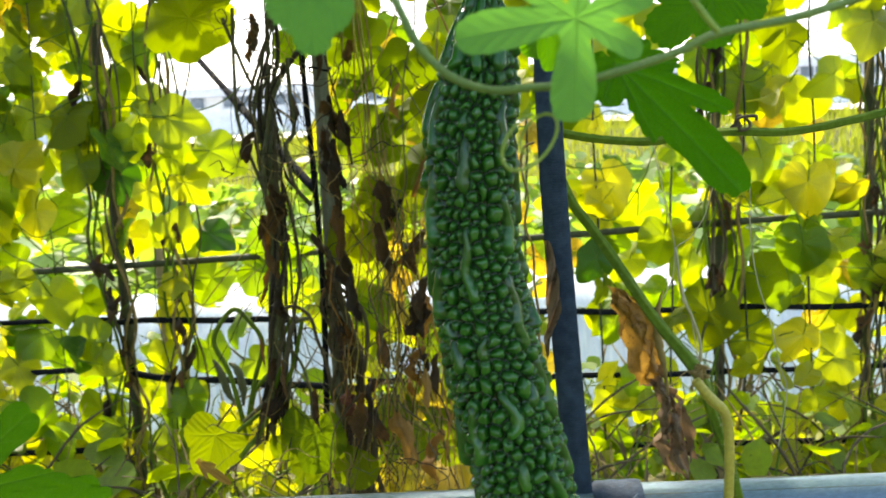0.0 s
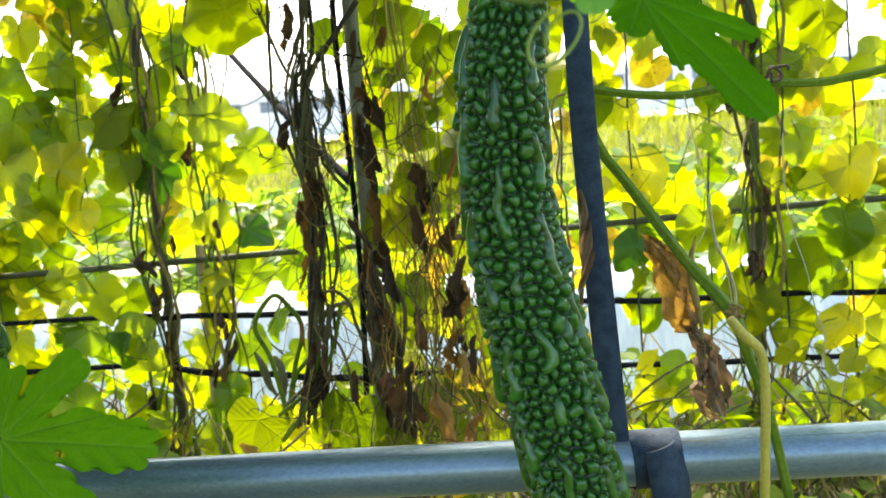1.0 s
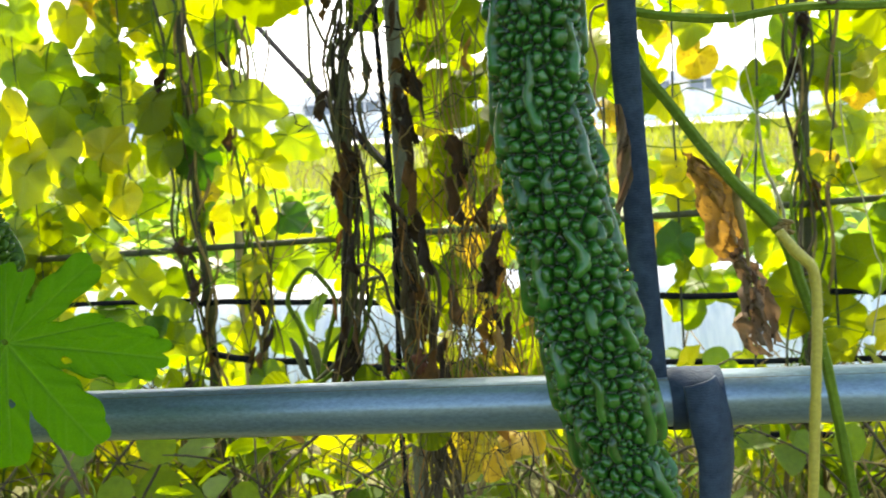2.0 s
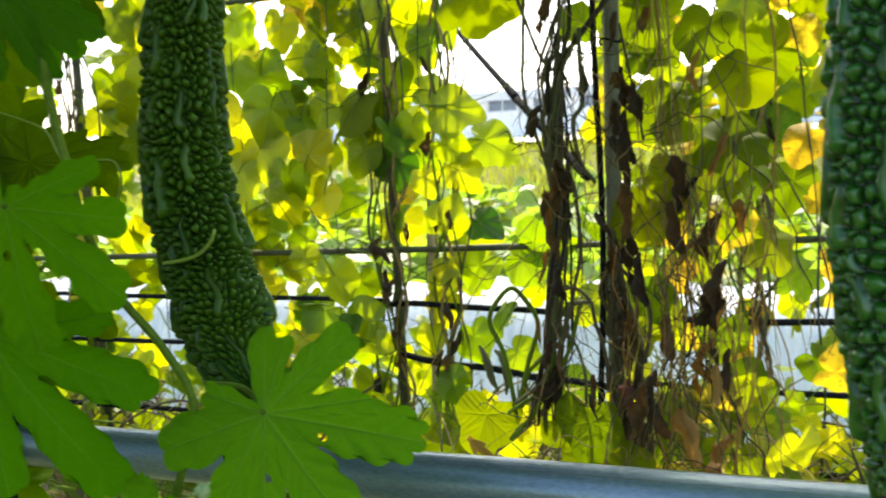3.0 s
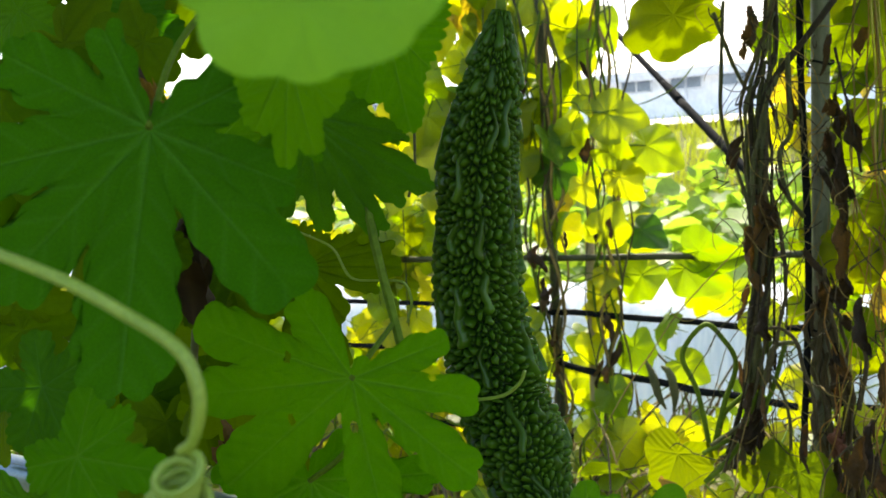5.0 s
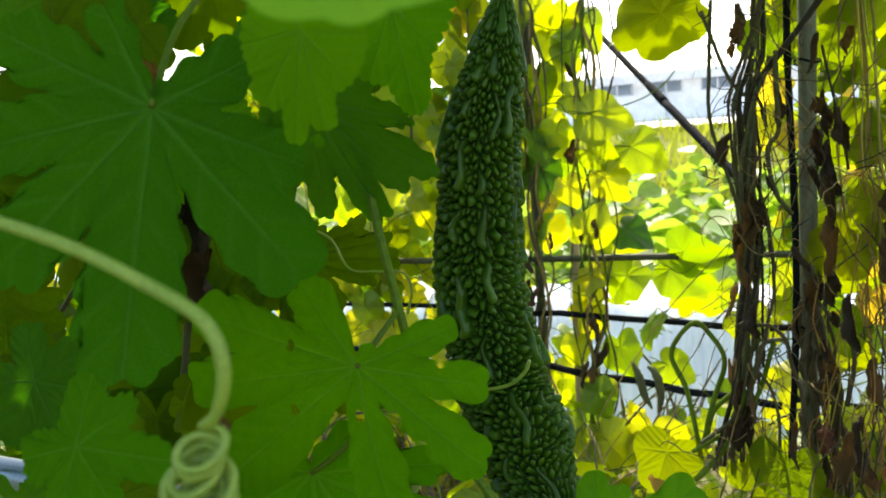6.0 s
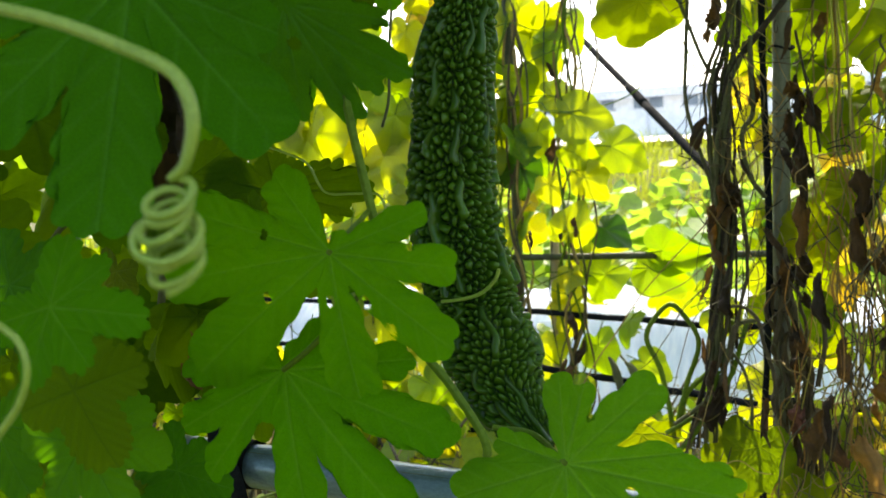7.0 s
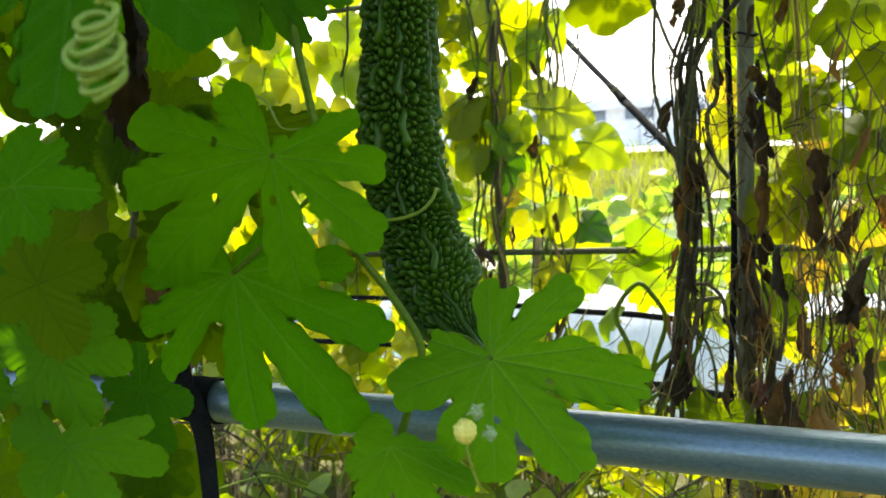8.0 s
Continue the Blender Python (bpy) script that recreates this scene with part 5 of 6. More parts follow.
def straps():
    e = thing("tie_strap", pipe_axis(0.1), "dark blue-grey flat strap tied upwards from the pipe", "strap")
    child("wrapping", mesh_of("wrapping", *wrap(0.099, 0.138), M_STRAP), e)
    child("band", mesh_of("band", *ribbon([(0.080, 0.592, 1.453), (0.079, 0.592, 1.384), (0.079, 0.592, 1.345), (0.080, 0.592, 1.290), (0.083, 0.592, 1.209), (0.087, 0.592, 1.126), (0.091, 0.592, 1.058), (0.094, 0.592, 1.027)], [0.0175, 0.0178, 0.018, 0.0185, 0.019, 0.0195, 0.0185, 0.017], (1, -0.25, 0), 0.002, bow=0.12), M_STRAP), e)
    child("tail", mesh_of("tail", *ribbon([(0.118, 0.570, 1.054), (0.124, 0.570, 1.028), (0.127, 0.570, 1.002), (0.125, 0.570, 0.968)], [0.024, 0.03, 0.026, 0.022], (1, 0.3, 0), 0.0016, bow=0.2), M_STRAP), e)
    # left strap in black: the shade it hangs in is put into the colour
    g = thing("tie_strap", pipe_axis(-0.56), "strap wound on the pipe with a hanging tail, coloured black for shade", "strap")
    child("wrapping", mesh_of("wrapping", *wrap(-0.683, -0.633), M_BLACKROD), g)
    child("band", mesh_of("band", *ribbon([(-0.652, 0.607, 1.071), (-0.648, 0.607, 1.045), (-0.639, 0.607, 1.030), (-0.630, 0.607, 0.999), (-0.625, 0.607, 0.937)], [0.015, 0.018, 0.02, 0.018, 0.016], (1, 0.2, 0), 0.0016, bow=0.15), M_BLACKROD), g)


straps()


# ---------------------------------------------------------------- near: bitter gourds
def bitter_gourd(rows, seed, stem, label, skin, relief=1.0, wart=1.0, ridge_size=1.0, longer=1.0, rings=560, sides=300, ridge_rows=9):
    """A warty fruit along a curved axis: rows of x, y, z, radius from the stalk down."""
    rng = np.random.default_rng(seed)
    path = spline(rows, 24)
    seg = np.r_[0, np.cumsum(np.linalg.norm(np.diff(path[:, :3], axis=0), axis=1))]
    s = np.linspace(0, seg[-1], rings)
    c = np.column_stack([np.interp(s, seg, path[:, k]) for k in range(3)])
    r = np.interp(s, seg, path[:, 3]) * 0.94
    c, r = c.copy(), r.copy()
    for _ in range(6):
        c[1:-1] = (c[:-2] + 2 * c[1:-1] + c[2:]) / 4
        r[1:-1] = (r[:-2] + 2 * r[1:-1] + r[2:]) / 4
    u, w, _ = frames_along(c)
    th = np.linspace(0, 2 * np.pi, sides, endpoint=False)
    S, T = np.meshgrid(s, th, indexing="ij")
    # long ridges in rows down the fruit, broken into lengths
    ridge, clear = np.zeros(S.shape), np.full(S.shape, 9.0)
    for k in range(ridge_rows):
        base = 2 * np.pi * (k + rng.uniform(-0.18, 0.18)) / ridge_rows
        at = rng.uniform(0.0, 0.02)
        while at < seg[-1]:
            half = rng.uniform(0.006, 0.012) if rng.uniform() < 0.5 else rng.uniform(0.013, 0.028)
            hw, hh = rng.uniform(0.0034, 0.0054) * ridge_size, rng.uniform(0.7, 1.25) * (0.4 + 0.6 * ridge_size)
            t0 = base + rng.normal(0, 0.1)
            bend, wob = rng.normal(0, 0.11), rng.uniform(500, 1100)
            dt = (T + 0.04 * np.sin(S * 260 + 3 * T) - t0 - bend * np.sin((S - at) / half * 1.5) + np.pi) % (2 * np.pi) - np.pi
            across = dt * r[:, None] / (hw * (0.72 + 0.42 * np.clip((S - at) / (2 * half), 0, 1)) * (1 + 0.08 * np.sin((S - at) * wob + t0 * 9)))
            along = np.clip(np.abs(S - at - half) - half + hw * 1.5, 0, None) / (hw * 1.5)
            d2 = across**2 + along**2
            clear = np.minimum(clear, np.sqrt(d2))
            ridge = np.maximum(ridge, hh * np.sqrt(np.clip(1 - d2, 0, 1)) * np.clip(0.5 + 0.55 * (S - at) / (2 * half), 0.45, 1.1))
            at += 2 * half + rng.uniform(0.002, 0.02)
    # pebbles: rounded warts of many sizes, packed between the ridges
    mean_r = float(np.percentile(r, 70))
    pts = np.zeros((0, 3))
    ds, dth = s[1] - s[0], th[1] - th[0]
    for size, darts in ((0.004 * wart, 450), (0.0033 * wart, 1500), (0.0026 * wart, 3500), (0.002 * wart, 4500), (0.0014 * wart, 4500)):
        for _ in range(darts):
            ps, pt = rng.uniform(0, seg[-1]), rng.uniform(0, 2 * np.pi)
            pr = size * rng.uniform(0.88, 1.12)
            i, j = min(int(ps / ds), rings - 1), int(pt / dth) % sides
            if clear[i, j] < 1.1:
                continue
            gap_t = np.abs(pts[:, 1] - pt)
            gap_t = np.minimum(gap_t, 2 * np.pi - gap_t) * mean_r
            if (((pts[:, 0] - ps) / 1.12) ** 2 + gap_t**2 < (0.93 * (pts[:, 2] + pr)) ** 2).any():
                continue
            pts = np.vstack([pts, (ps, pt, pr)])
    # each wart fills the ground nearest to it; narrow creases run where two meet
    d1, d2, own = np.full(S.shape, 0.004), np.full(S.shape, 0.005), np.full(S.shape, 0.001)
    for ps, pt, pr in pts:
        long, turn = rng.uniform(1.0, 1.3) * longer, rng.normal(0, 0.5 / longer)
        i0, i1 = max(0, int((ps - 0.009) / ds)), min(rings, int((ps + 0.009) / ds) + 2)
        half = int(0.009 / (mean_r * dth)) + 1
        js = np.arange(int(pt / dth) - half, int(pt / dth) + half + 1) % sides
        dt = ((th[js] - pt + np.pi) % (2 * np.pi) - np.pi) * mean_r
        A, B = np.meshgrid(s[i0:i1] - ps, dt, indexing="ij")
        A, B = A * math.cos(turn) + B * math.sin(turn), B * math.cos(turn) - A * math.sin(turn)
        d = np.hypot(A / long, B) - pr
        block = np.ix_(np.arange(i0, i1), js)
        near, next_one, mine = d1[block], d2[block], own[block]
        d2[block] = np.minimum(next_one, np.maximum(near, d))
        own[block] = np.where(d < near, pr, mine)
        d1[block] = np.minimum(near, d)
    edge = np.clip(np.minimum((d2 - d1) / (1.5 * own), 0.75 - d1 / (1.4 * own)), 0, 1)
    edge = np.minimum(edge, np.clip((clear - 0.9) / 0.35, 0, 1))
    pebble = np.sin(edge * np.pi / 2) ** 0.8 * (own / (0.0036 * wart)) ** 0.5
    full = np.clip(r / r.max(), 0, 1)[:, None]
    height = (np.maximum(pebble * 0.0064, ridge**0.8 * 0.009) - 0.0042) * relief * (0.25 + 0.75 * full)
    fluting = 0.0006 * np.cos(ridge_rows * T) * full
    R = r[:, None] + height + fluting
    v = c[:, None] + R[..., None] * (np.cos(th)[None, :, None] * u[:, None] + np.sin(th)[None, :, None] * w[:, None])
    v = np.vstack([v.reshape(-1, 3), c[:1], c[-1:]])
    f = [(i * sides + j, (i + 1) * sides + j, (i + 1) * sides + (j + 1) % sides, i * sides + (j + 1) % sides) for i in range(rings - 1) for j in range(sides)]
    n = rings * sides
    f += [(n, j, (j + 1) % sides) for j in range(sides)] + [(n + 1, (rings - 1) * sides + (j + 1) % sides, (rings - 1) * sides + j) for j in range(sides)]
    # creases keep the painted shade colour; wart tops and ridges take the paler skin
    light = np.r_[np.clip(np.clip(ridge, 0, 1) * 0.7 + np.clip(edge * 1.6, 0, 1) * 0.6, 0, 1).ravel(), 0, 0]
    e = thing("bitter_gourd", rows[len(rows) // 2][:3], label, "bitter gourd", "bitter gourds hanging from the vine")
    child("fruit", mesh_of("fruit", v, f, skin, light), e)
    child("stalk", mesh_of("stalk", *tube(stem, [0.0035] + [0.0022] * (len(stem) - 1), 10, 8), M_STEM), e, label="thin green stalk")
    return e


G1 = [(0.0330, 0.4840, 1.4080, 0.0050), (0.0318, 0.4840, 1.3980, 0.0085), (0.0295, 0.4840, 1.3810, 0.0145), (0.0278, 0.4840, 1.3640, 0.0200), (0.0252, 0.4840, 1.3440, 0.0240), (0.0210, 0.4840, 1.3240, 0.0262), (0.0188, 0.4840, 1.2945, 0.0274), (0.0185, 0.4860, 1.2485, 0.0275),
      (0.0225, 0.4870, 1.2075, 0.0295), (0.0295, 0.4880, 1.1655, 0.0305), (0.0380, 0.4890, 1.1230, 0.0311), (0.0510, 0.4900, 1.0570, 0.0281), (0.0525, 0.4900, 1.0400, 0.0255)]
x, y, z, r = G1[-1]
G1 += [(x + 0.012, y - 0.001, z - 0.028, r * 0.92), (x + 0.022, y - 0.002, z - 0.05, r * 0.7), (x + 0.03, y - 0.003, z - 0.068, r * 0.32), (x + 0.033, y - 0.003, z - 0.076, 0.0015)]
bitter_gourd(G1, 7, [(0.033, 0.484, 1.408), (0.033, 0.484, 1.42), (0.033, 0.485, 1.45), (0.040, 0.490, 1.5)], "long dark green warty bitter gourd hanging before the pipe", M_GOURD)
G2 = [(-0.3760, 0.5570, 1.4425, 0.0050), (-0.3785, 0.5570, 1.4300, 0.0105), (-0.3810, 0.5570, 1.4155, 0.0151), (-0.3850, 0.5570, 1.3945, 0.0201), (-0.3910, 0.5570, 1.3735, 0.0240), (-0.3965, 0.5570, 1.3440, 0.0265), (-0.3995, 0.5580, 1.3060, 0.0285),
      (-0.4030, 0.5600, 1.2675, 0.0300), (-0.3985, 0.5620, 1.2285, 0.0315), (-0.3890, 0.5600, 1.1895, 0.0311), (-0.3745, 0.5520, 1.1620, 0.0325), (-0.3630, 0.5430, 1.1390, 0.0280), (-0.3485, 0.5340, 1.1250, 0.0205), (-0.3350, 0.5260, 1.1145, 0.0130), (-0.3265, 0.5230, 1.1105, 0.0045)]
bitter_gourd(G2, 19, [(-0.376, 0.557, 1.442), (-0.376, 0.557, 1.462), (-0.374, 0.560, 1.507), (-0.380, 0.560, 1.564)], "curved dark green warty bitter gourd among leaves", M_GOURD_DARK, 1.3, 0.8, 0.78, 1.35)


# ---------------------------------------------------------------- near: leaves to the left of the pipe's middle
def coil(start, turns, drop, radius):
    """Points of a hanging spring of crowded, uneven, slanting loops."""
    rng, a = np.random.default_rng(33), np.array(start, float)
    tilt, size, shift = rng.normal(0, 0.35, 12), rng.uniform(0.6, 1.25, 12), rng.normal(0, 0.0012, 12)
    pts = []
    for k in range(int(turns * 16) + 1):
        t = k / 16
        at = np.arange(12)
        q, lean, off = radius * np.interp(t, at, size), np.interp(t, at, tilt), np.interp(t, at, shift)
        u = np.array((math.cos(lean), 0.25, math.sin(lean)))
        w = np.array((-0.6 * math.sin(lean), 0.62, 0.7 * math.cos(lean)))
        pts.append(tuple(a + np.array((off - 0.0006 * t, 0.0008 * t, -drop * t)) + q * (math.sin(2 * math.pi * t) * u + (math.cos(2 * math.pi * t) - 1) * w)))
    return pts


def vine_left():
    rng = np.random.default_rng(500)
    e = thing("bitter_gourd_vine", (-0.42, 0.5, 1.0), "bitter gourd vine with dark green lobed leaves and tendrils", "vine", "bitter gourd vines on the frame")
    # hanging main stems
    child("stem", mesh_of("stem", *tube([(-0.441, 0.460, 1.398), (-0.428, 0.460, 1.361), (-0.421, 0.455, 1.325), (-0.414, 0.450, 1.301), (-0.405, 0.450, 1.262), (-0.399, 0.455, 1.224), (-0.394, 0.470, 1.188), (-0.373, 0.480, 1.155), (-0.353, 0.480, 1.124), (-0.356, 0.480, 1.105), (-0.370, 0.480, 1.060), (-0.395, 0.480, 1.012)], 0.0024, 20, 8, 0.03, rng=rng, ribs=5), M_STEM), e)
    child("stem", mesh_of("stem", *tube([(-0.872, 0.620, 1.628), (-0.775, 0.620, 1.511), (-0.754, 0.620, 1.448), (-0.718, 0.620, 1.340), (-0.705, 0.620, 1.268), (-0.714, 0.620, 1.179), (-0.748, 0.620, 1.056)], 0.0035, 8, 8, 0.05, rng=rng), M_OLIVE), e)
    child("stem", mesh_of("stem", *tube([(-1.189, 0.700, 1.043), (-1.052, 0.700, 1.105), (-0.963, 0.700, 1.197), (-0.904, 0.700, 1.249), (-0.801, 0.700, 1.286)], 0.003, 8, 8, 0.05, rng=rng), M_OLIVE), e)
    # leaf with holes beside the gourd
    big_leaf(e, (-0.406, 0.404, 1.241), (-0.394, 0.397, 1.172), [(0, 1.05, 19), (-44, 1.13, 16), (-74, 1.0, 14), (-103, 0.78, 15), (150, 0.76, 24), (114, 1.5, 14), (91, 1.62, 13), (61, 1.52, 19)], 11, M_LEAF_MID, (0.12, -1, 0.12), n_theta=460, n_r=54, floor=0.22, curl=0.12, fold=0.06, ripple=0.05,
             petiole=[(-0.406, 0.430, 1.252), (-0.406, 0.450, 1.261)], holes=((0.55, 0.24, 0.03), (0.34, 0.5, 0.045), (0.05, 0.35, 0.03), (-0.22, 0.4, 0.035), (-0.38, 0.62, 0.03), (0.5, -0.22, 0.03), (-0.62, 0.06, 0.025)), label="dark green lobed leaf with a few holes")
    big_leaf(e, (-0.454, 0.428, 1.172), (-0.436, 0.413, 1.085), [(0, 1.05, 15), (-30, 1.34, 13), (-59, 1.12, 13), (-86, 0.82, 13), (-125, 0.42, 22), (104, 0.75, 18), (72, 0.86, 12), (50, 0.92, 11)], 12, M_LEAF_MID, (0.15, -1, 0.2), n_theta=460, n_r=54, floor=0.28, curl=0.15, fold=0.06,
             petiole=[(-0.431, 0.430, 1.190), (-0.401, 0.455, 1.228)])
    # pale-lit leaf before the gourd's tip
    big_leaf(e, (-0.305, 0.478, 1.117), (-0.241, 0.459, 1.053), [(0, 1.0, 19), (38, 0.87, 19), (66, 0.76, 18), (112, 0.74, 24), (147, 0.45, 18), (-146, 0.54, 18), (-127, 0.5, 14), (-92, 0.73, 16), (-40, 1.05, 18), (-57, 0.68, 10)], 13, M_LEAF_FRESH, (0.05, -1, 0.35), n_theta=460, n_r=54, floor=0.22, wide=0.43, tooth_count=36, teeth=0.11, power=3.6, curl=0.12, fold=0.06,
             petiole=[(-0.33, 0.5, 1.125), (-0.352, 0.49, 1.13)], holes=((0.22, 0.33, 0.02), (-0.2, 0.36, 0.02)), label="fresh green lobed leaf below the gourd")
    big_leaf(e, (-0.361, 0.450, 1.066), (-0.382, 0.450, 1.021), [(0, 1.0), (-55, 1.0), (-98, 1.19), (-118, 0.77), (34, 0.83)], 14, M_LEAF_FRESH, (0.1, -1, 0.5), floor=0.45)
    # large dark leaf above
    big_leaf(e, (-0.451, 0.325, 1.369), (-0.450, 0.296, 1.260), [(0, 0.97, 19), (-45, 0.83, 18), (-71, 0.6, 15), (-118, 0.44, 24), (38, 0.82, 18), (76, 0.8, 19), (114, 0.74, 18), (150, 0.5, 16)], 15, M_LEAF_COOL, (0.4, -1, 0.27), n_theta=460, n_r=54, floor=0.2, curl=0.03, fold=0.06, ripple=0.05,
             petiole=[(-0.462, 0.36, 1.41), (-0.49, 0.44, 1.46)])
    big_leaf(e, (-0.364, 0.310, 1.389), (-0.373, 0.310, 1.346), [(0, 1.0), (-20, 0.88), (25, 0.76), (-53, 0.59), (72, 0.45), (143, 0.46)], 16, M_LEAF_MID, (0.1, -1, 0.05), floor=0.5)
    big_leaf(e, (-0.453, 0.445, 1.379), (-0.381, 0.445, 1.334), [(0, 1.0, 9), (-18, 0.78, 8), (12, 0.9, 8), (28, 0.95, 9), (52, 0.76, 10), (80, 0.7, 10), (-61, 0.56, 20)], 17, M_LEAF, (0, -1, 0), floor=0.42, holes=((0.2, 0.2, 0.04), (-0.15, 0.1, 0.03)))
    big_leaf(e, (-0.404, 0.360, 1.387), (-0.414, 0.359, 1.345), [(0, 1.0, 14), (-26, 0.76, 13), (52, 0.55, 20), (-138, 0.82, 30), (112, 0.74, 30)], 18, M_LEAF, (0.1, -1, 0.0), floor=0.38, curl=0.1, holes=((0.3, 0.5, 0.03),))
    big_leaf(e, (-0.389, 0.430, 1.419), (-0.378, 0.425, 1.363), [(0, 1.0), (-34, 0.54), (35, 0.73), (-109, 0.59), (147, 0.56)], 36, M_LEAF_MID, (0.05, -1, 0.1), floor=0.5, power=2.4)
    # young leaf very near, overhead; the sun on it is put into its colour
    big_leaf(e, (-0.268, 0.180, 1.377), (-0.267, 0.182, 1.363), [(0, 1.0), (-71, 1.6), (-92, 2.1), (88, 1.77), (108, 2.32), (-165, 1.16)], 19, M_LEAF_YOUNG_LIT, (0.1, -1, -0.1), floor=0.75, curl=0.1, wide=0.7, power=2.0, teeth=0.02)
    # curled leaf seen along its edge
    big_leaf(e, (-0.572, 0.600, 1.272), (-0.483, 0.610, 1.272), [(0, 1.0, 10), (-12, 0.92, 9), (14, 0.8, 10), (46, 0.66, 16), (64, 1.0, 14), (90, 0.9, 15), (150, 0.6, 28), (-166, 0.8, 26), (-112, 0.42, 26), (-28, 0.58, 15)], 20, M_LEAF_SHADED, (0.1, -0.9, 0.4), floor=0.3, fold=0.12, label="folded leaf with a brown dried tip")
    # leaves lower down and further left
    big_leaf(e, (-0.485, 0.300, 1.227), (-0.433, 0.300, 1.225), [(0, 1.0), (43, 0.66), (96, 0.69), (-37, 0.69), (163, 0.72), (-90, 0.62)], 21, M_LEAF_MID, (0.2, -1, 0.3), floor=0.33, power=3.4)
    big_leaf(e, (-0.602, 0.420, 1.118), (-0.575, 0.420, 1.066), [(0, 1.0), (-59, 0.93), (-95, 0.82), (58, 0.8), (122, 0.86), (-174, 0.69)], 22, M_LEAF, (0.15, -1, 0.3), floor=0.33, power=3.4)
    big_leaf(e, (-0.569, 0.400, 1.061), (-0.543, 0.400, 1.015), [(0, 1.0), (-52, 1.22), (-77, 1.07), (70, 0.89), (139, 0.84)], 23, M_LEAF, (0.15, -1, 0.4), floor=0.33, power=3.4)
    big_leaf(e, (-0.655, 0.600, 1.288), (-0.635, 0.591, 1.216), [(0, 1.0), (-42, 1.03), (-110, 0.69), (159, 0.81), (81, 0.99)], 24, M_LEAF_SHADED, (0.1, -1, 0.1), floor=0.6)
    big_leaf(e, (-0.540, 0.400, 1.311), (-0.530, 0.400, 1.272), [(0, 1.0), (57, 1.06), (-62, 0.81), (121, 1.0), (-124, 0.81)], 25, M_LEAF_SHADED, (0.1, -1, 0.1), floor=0.5)
    big_leaf(e, (-0.541, 0.360, 1.171), (-0.518, 0.360, 1.131), [(0, 1.0), (-81, 0.87), (98, 0.81), (-130, 0.97), (175, 0.98)], 26, M_LEAF_SHADED, (0.1, -1, 0.3), floor=0.33, power=3.4)
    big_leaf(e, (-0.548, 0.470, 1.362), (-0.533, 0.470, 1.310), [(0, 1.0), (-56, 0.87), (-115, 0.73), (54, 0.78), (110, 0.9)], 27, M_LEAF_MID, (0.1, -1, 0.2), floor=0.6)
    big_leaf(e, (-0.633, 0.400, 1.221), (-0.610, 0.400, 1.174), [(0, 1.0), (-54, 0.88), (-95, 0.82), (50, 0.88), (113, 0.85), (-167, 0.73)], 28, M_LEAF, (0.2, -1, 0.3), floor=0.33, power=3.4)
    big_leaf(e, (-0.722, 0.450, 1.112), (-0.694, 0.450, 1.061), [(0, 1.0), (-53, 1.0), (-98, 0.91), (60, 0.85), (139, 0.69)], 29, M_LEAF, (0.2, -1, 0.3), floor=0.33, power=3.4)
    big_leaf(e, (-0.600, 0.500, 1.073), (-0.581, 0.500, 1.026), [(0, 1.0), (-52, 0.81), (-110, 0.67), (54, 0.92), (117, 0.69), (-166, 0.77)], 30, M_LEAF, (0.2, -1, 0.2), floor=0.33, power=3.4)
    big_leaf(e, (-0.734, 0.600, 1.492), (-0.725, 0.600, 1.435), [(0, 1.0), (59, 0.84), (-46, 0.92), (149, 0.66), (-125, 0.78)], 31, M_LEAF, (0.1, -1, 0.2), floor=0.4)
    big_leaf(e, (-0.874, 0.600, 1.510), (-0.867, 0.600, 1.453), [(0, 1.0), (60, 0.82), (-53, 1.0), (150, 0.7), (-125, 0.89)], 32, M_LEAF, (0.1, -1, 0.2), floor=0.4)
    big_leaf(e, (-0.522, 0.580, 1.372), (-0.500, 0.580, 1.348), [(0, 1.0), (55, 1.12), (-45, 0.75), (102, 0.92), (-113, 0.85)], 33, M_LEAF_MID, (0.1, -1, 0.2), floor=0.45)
    big_leaf(e, (-0.695, 0.600, 1.272), (-0.689, 0.600, 1.216), [(0, 1.0), (55, 0.8), (-49, 0.81), (139, 0.54), (-125, 0.67)], 34, M_LEAF_SHADED, (0.1, -1, 0.2), floor=0.45)
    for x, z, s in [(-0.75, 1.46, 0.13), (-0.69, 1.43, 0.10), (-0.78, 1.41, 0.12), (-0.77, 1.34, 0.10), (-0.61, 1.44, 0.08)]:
        small_leaf(e, SHADED_LEAF_KINDS, x, 0.5 + rng.uniform(-0.02, 0.05), z, s, rng)
    # leaves behind them, in the darker olive copy that carries their shade
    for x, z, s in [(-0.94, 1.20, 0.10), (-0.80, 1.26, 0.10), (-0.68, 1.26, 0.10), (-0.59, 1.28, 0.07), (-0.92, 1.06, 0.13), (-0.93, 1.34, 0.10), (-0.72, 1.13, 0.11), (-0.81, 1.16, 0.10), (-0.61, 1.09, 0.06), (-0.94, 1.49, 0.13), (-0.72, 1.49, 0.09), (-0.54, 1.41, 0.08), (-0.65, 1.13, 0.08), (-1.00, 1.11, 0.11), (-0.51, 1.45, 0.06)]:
        small_leaf(e, SHADED_LEAF_KINDS, x, 0.66 + rng.uniform(-0.07, 0.12), z, s * 1.05, rng)
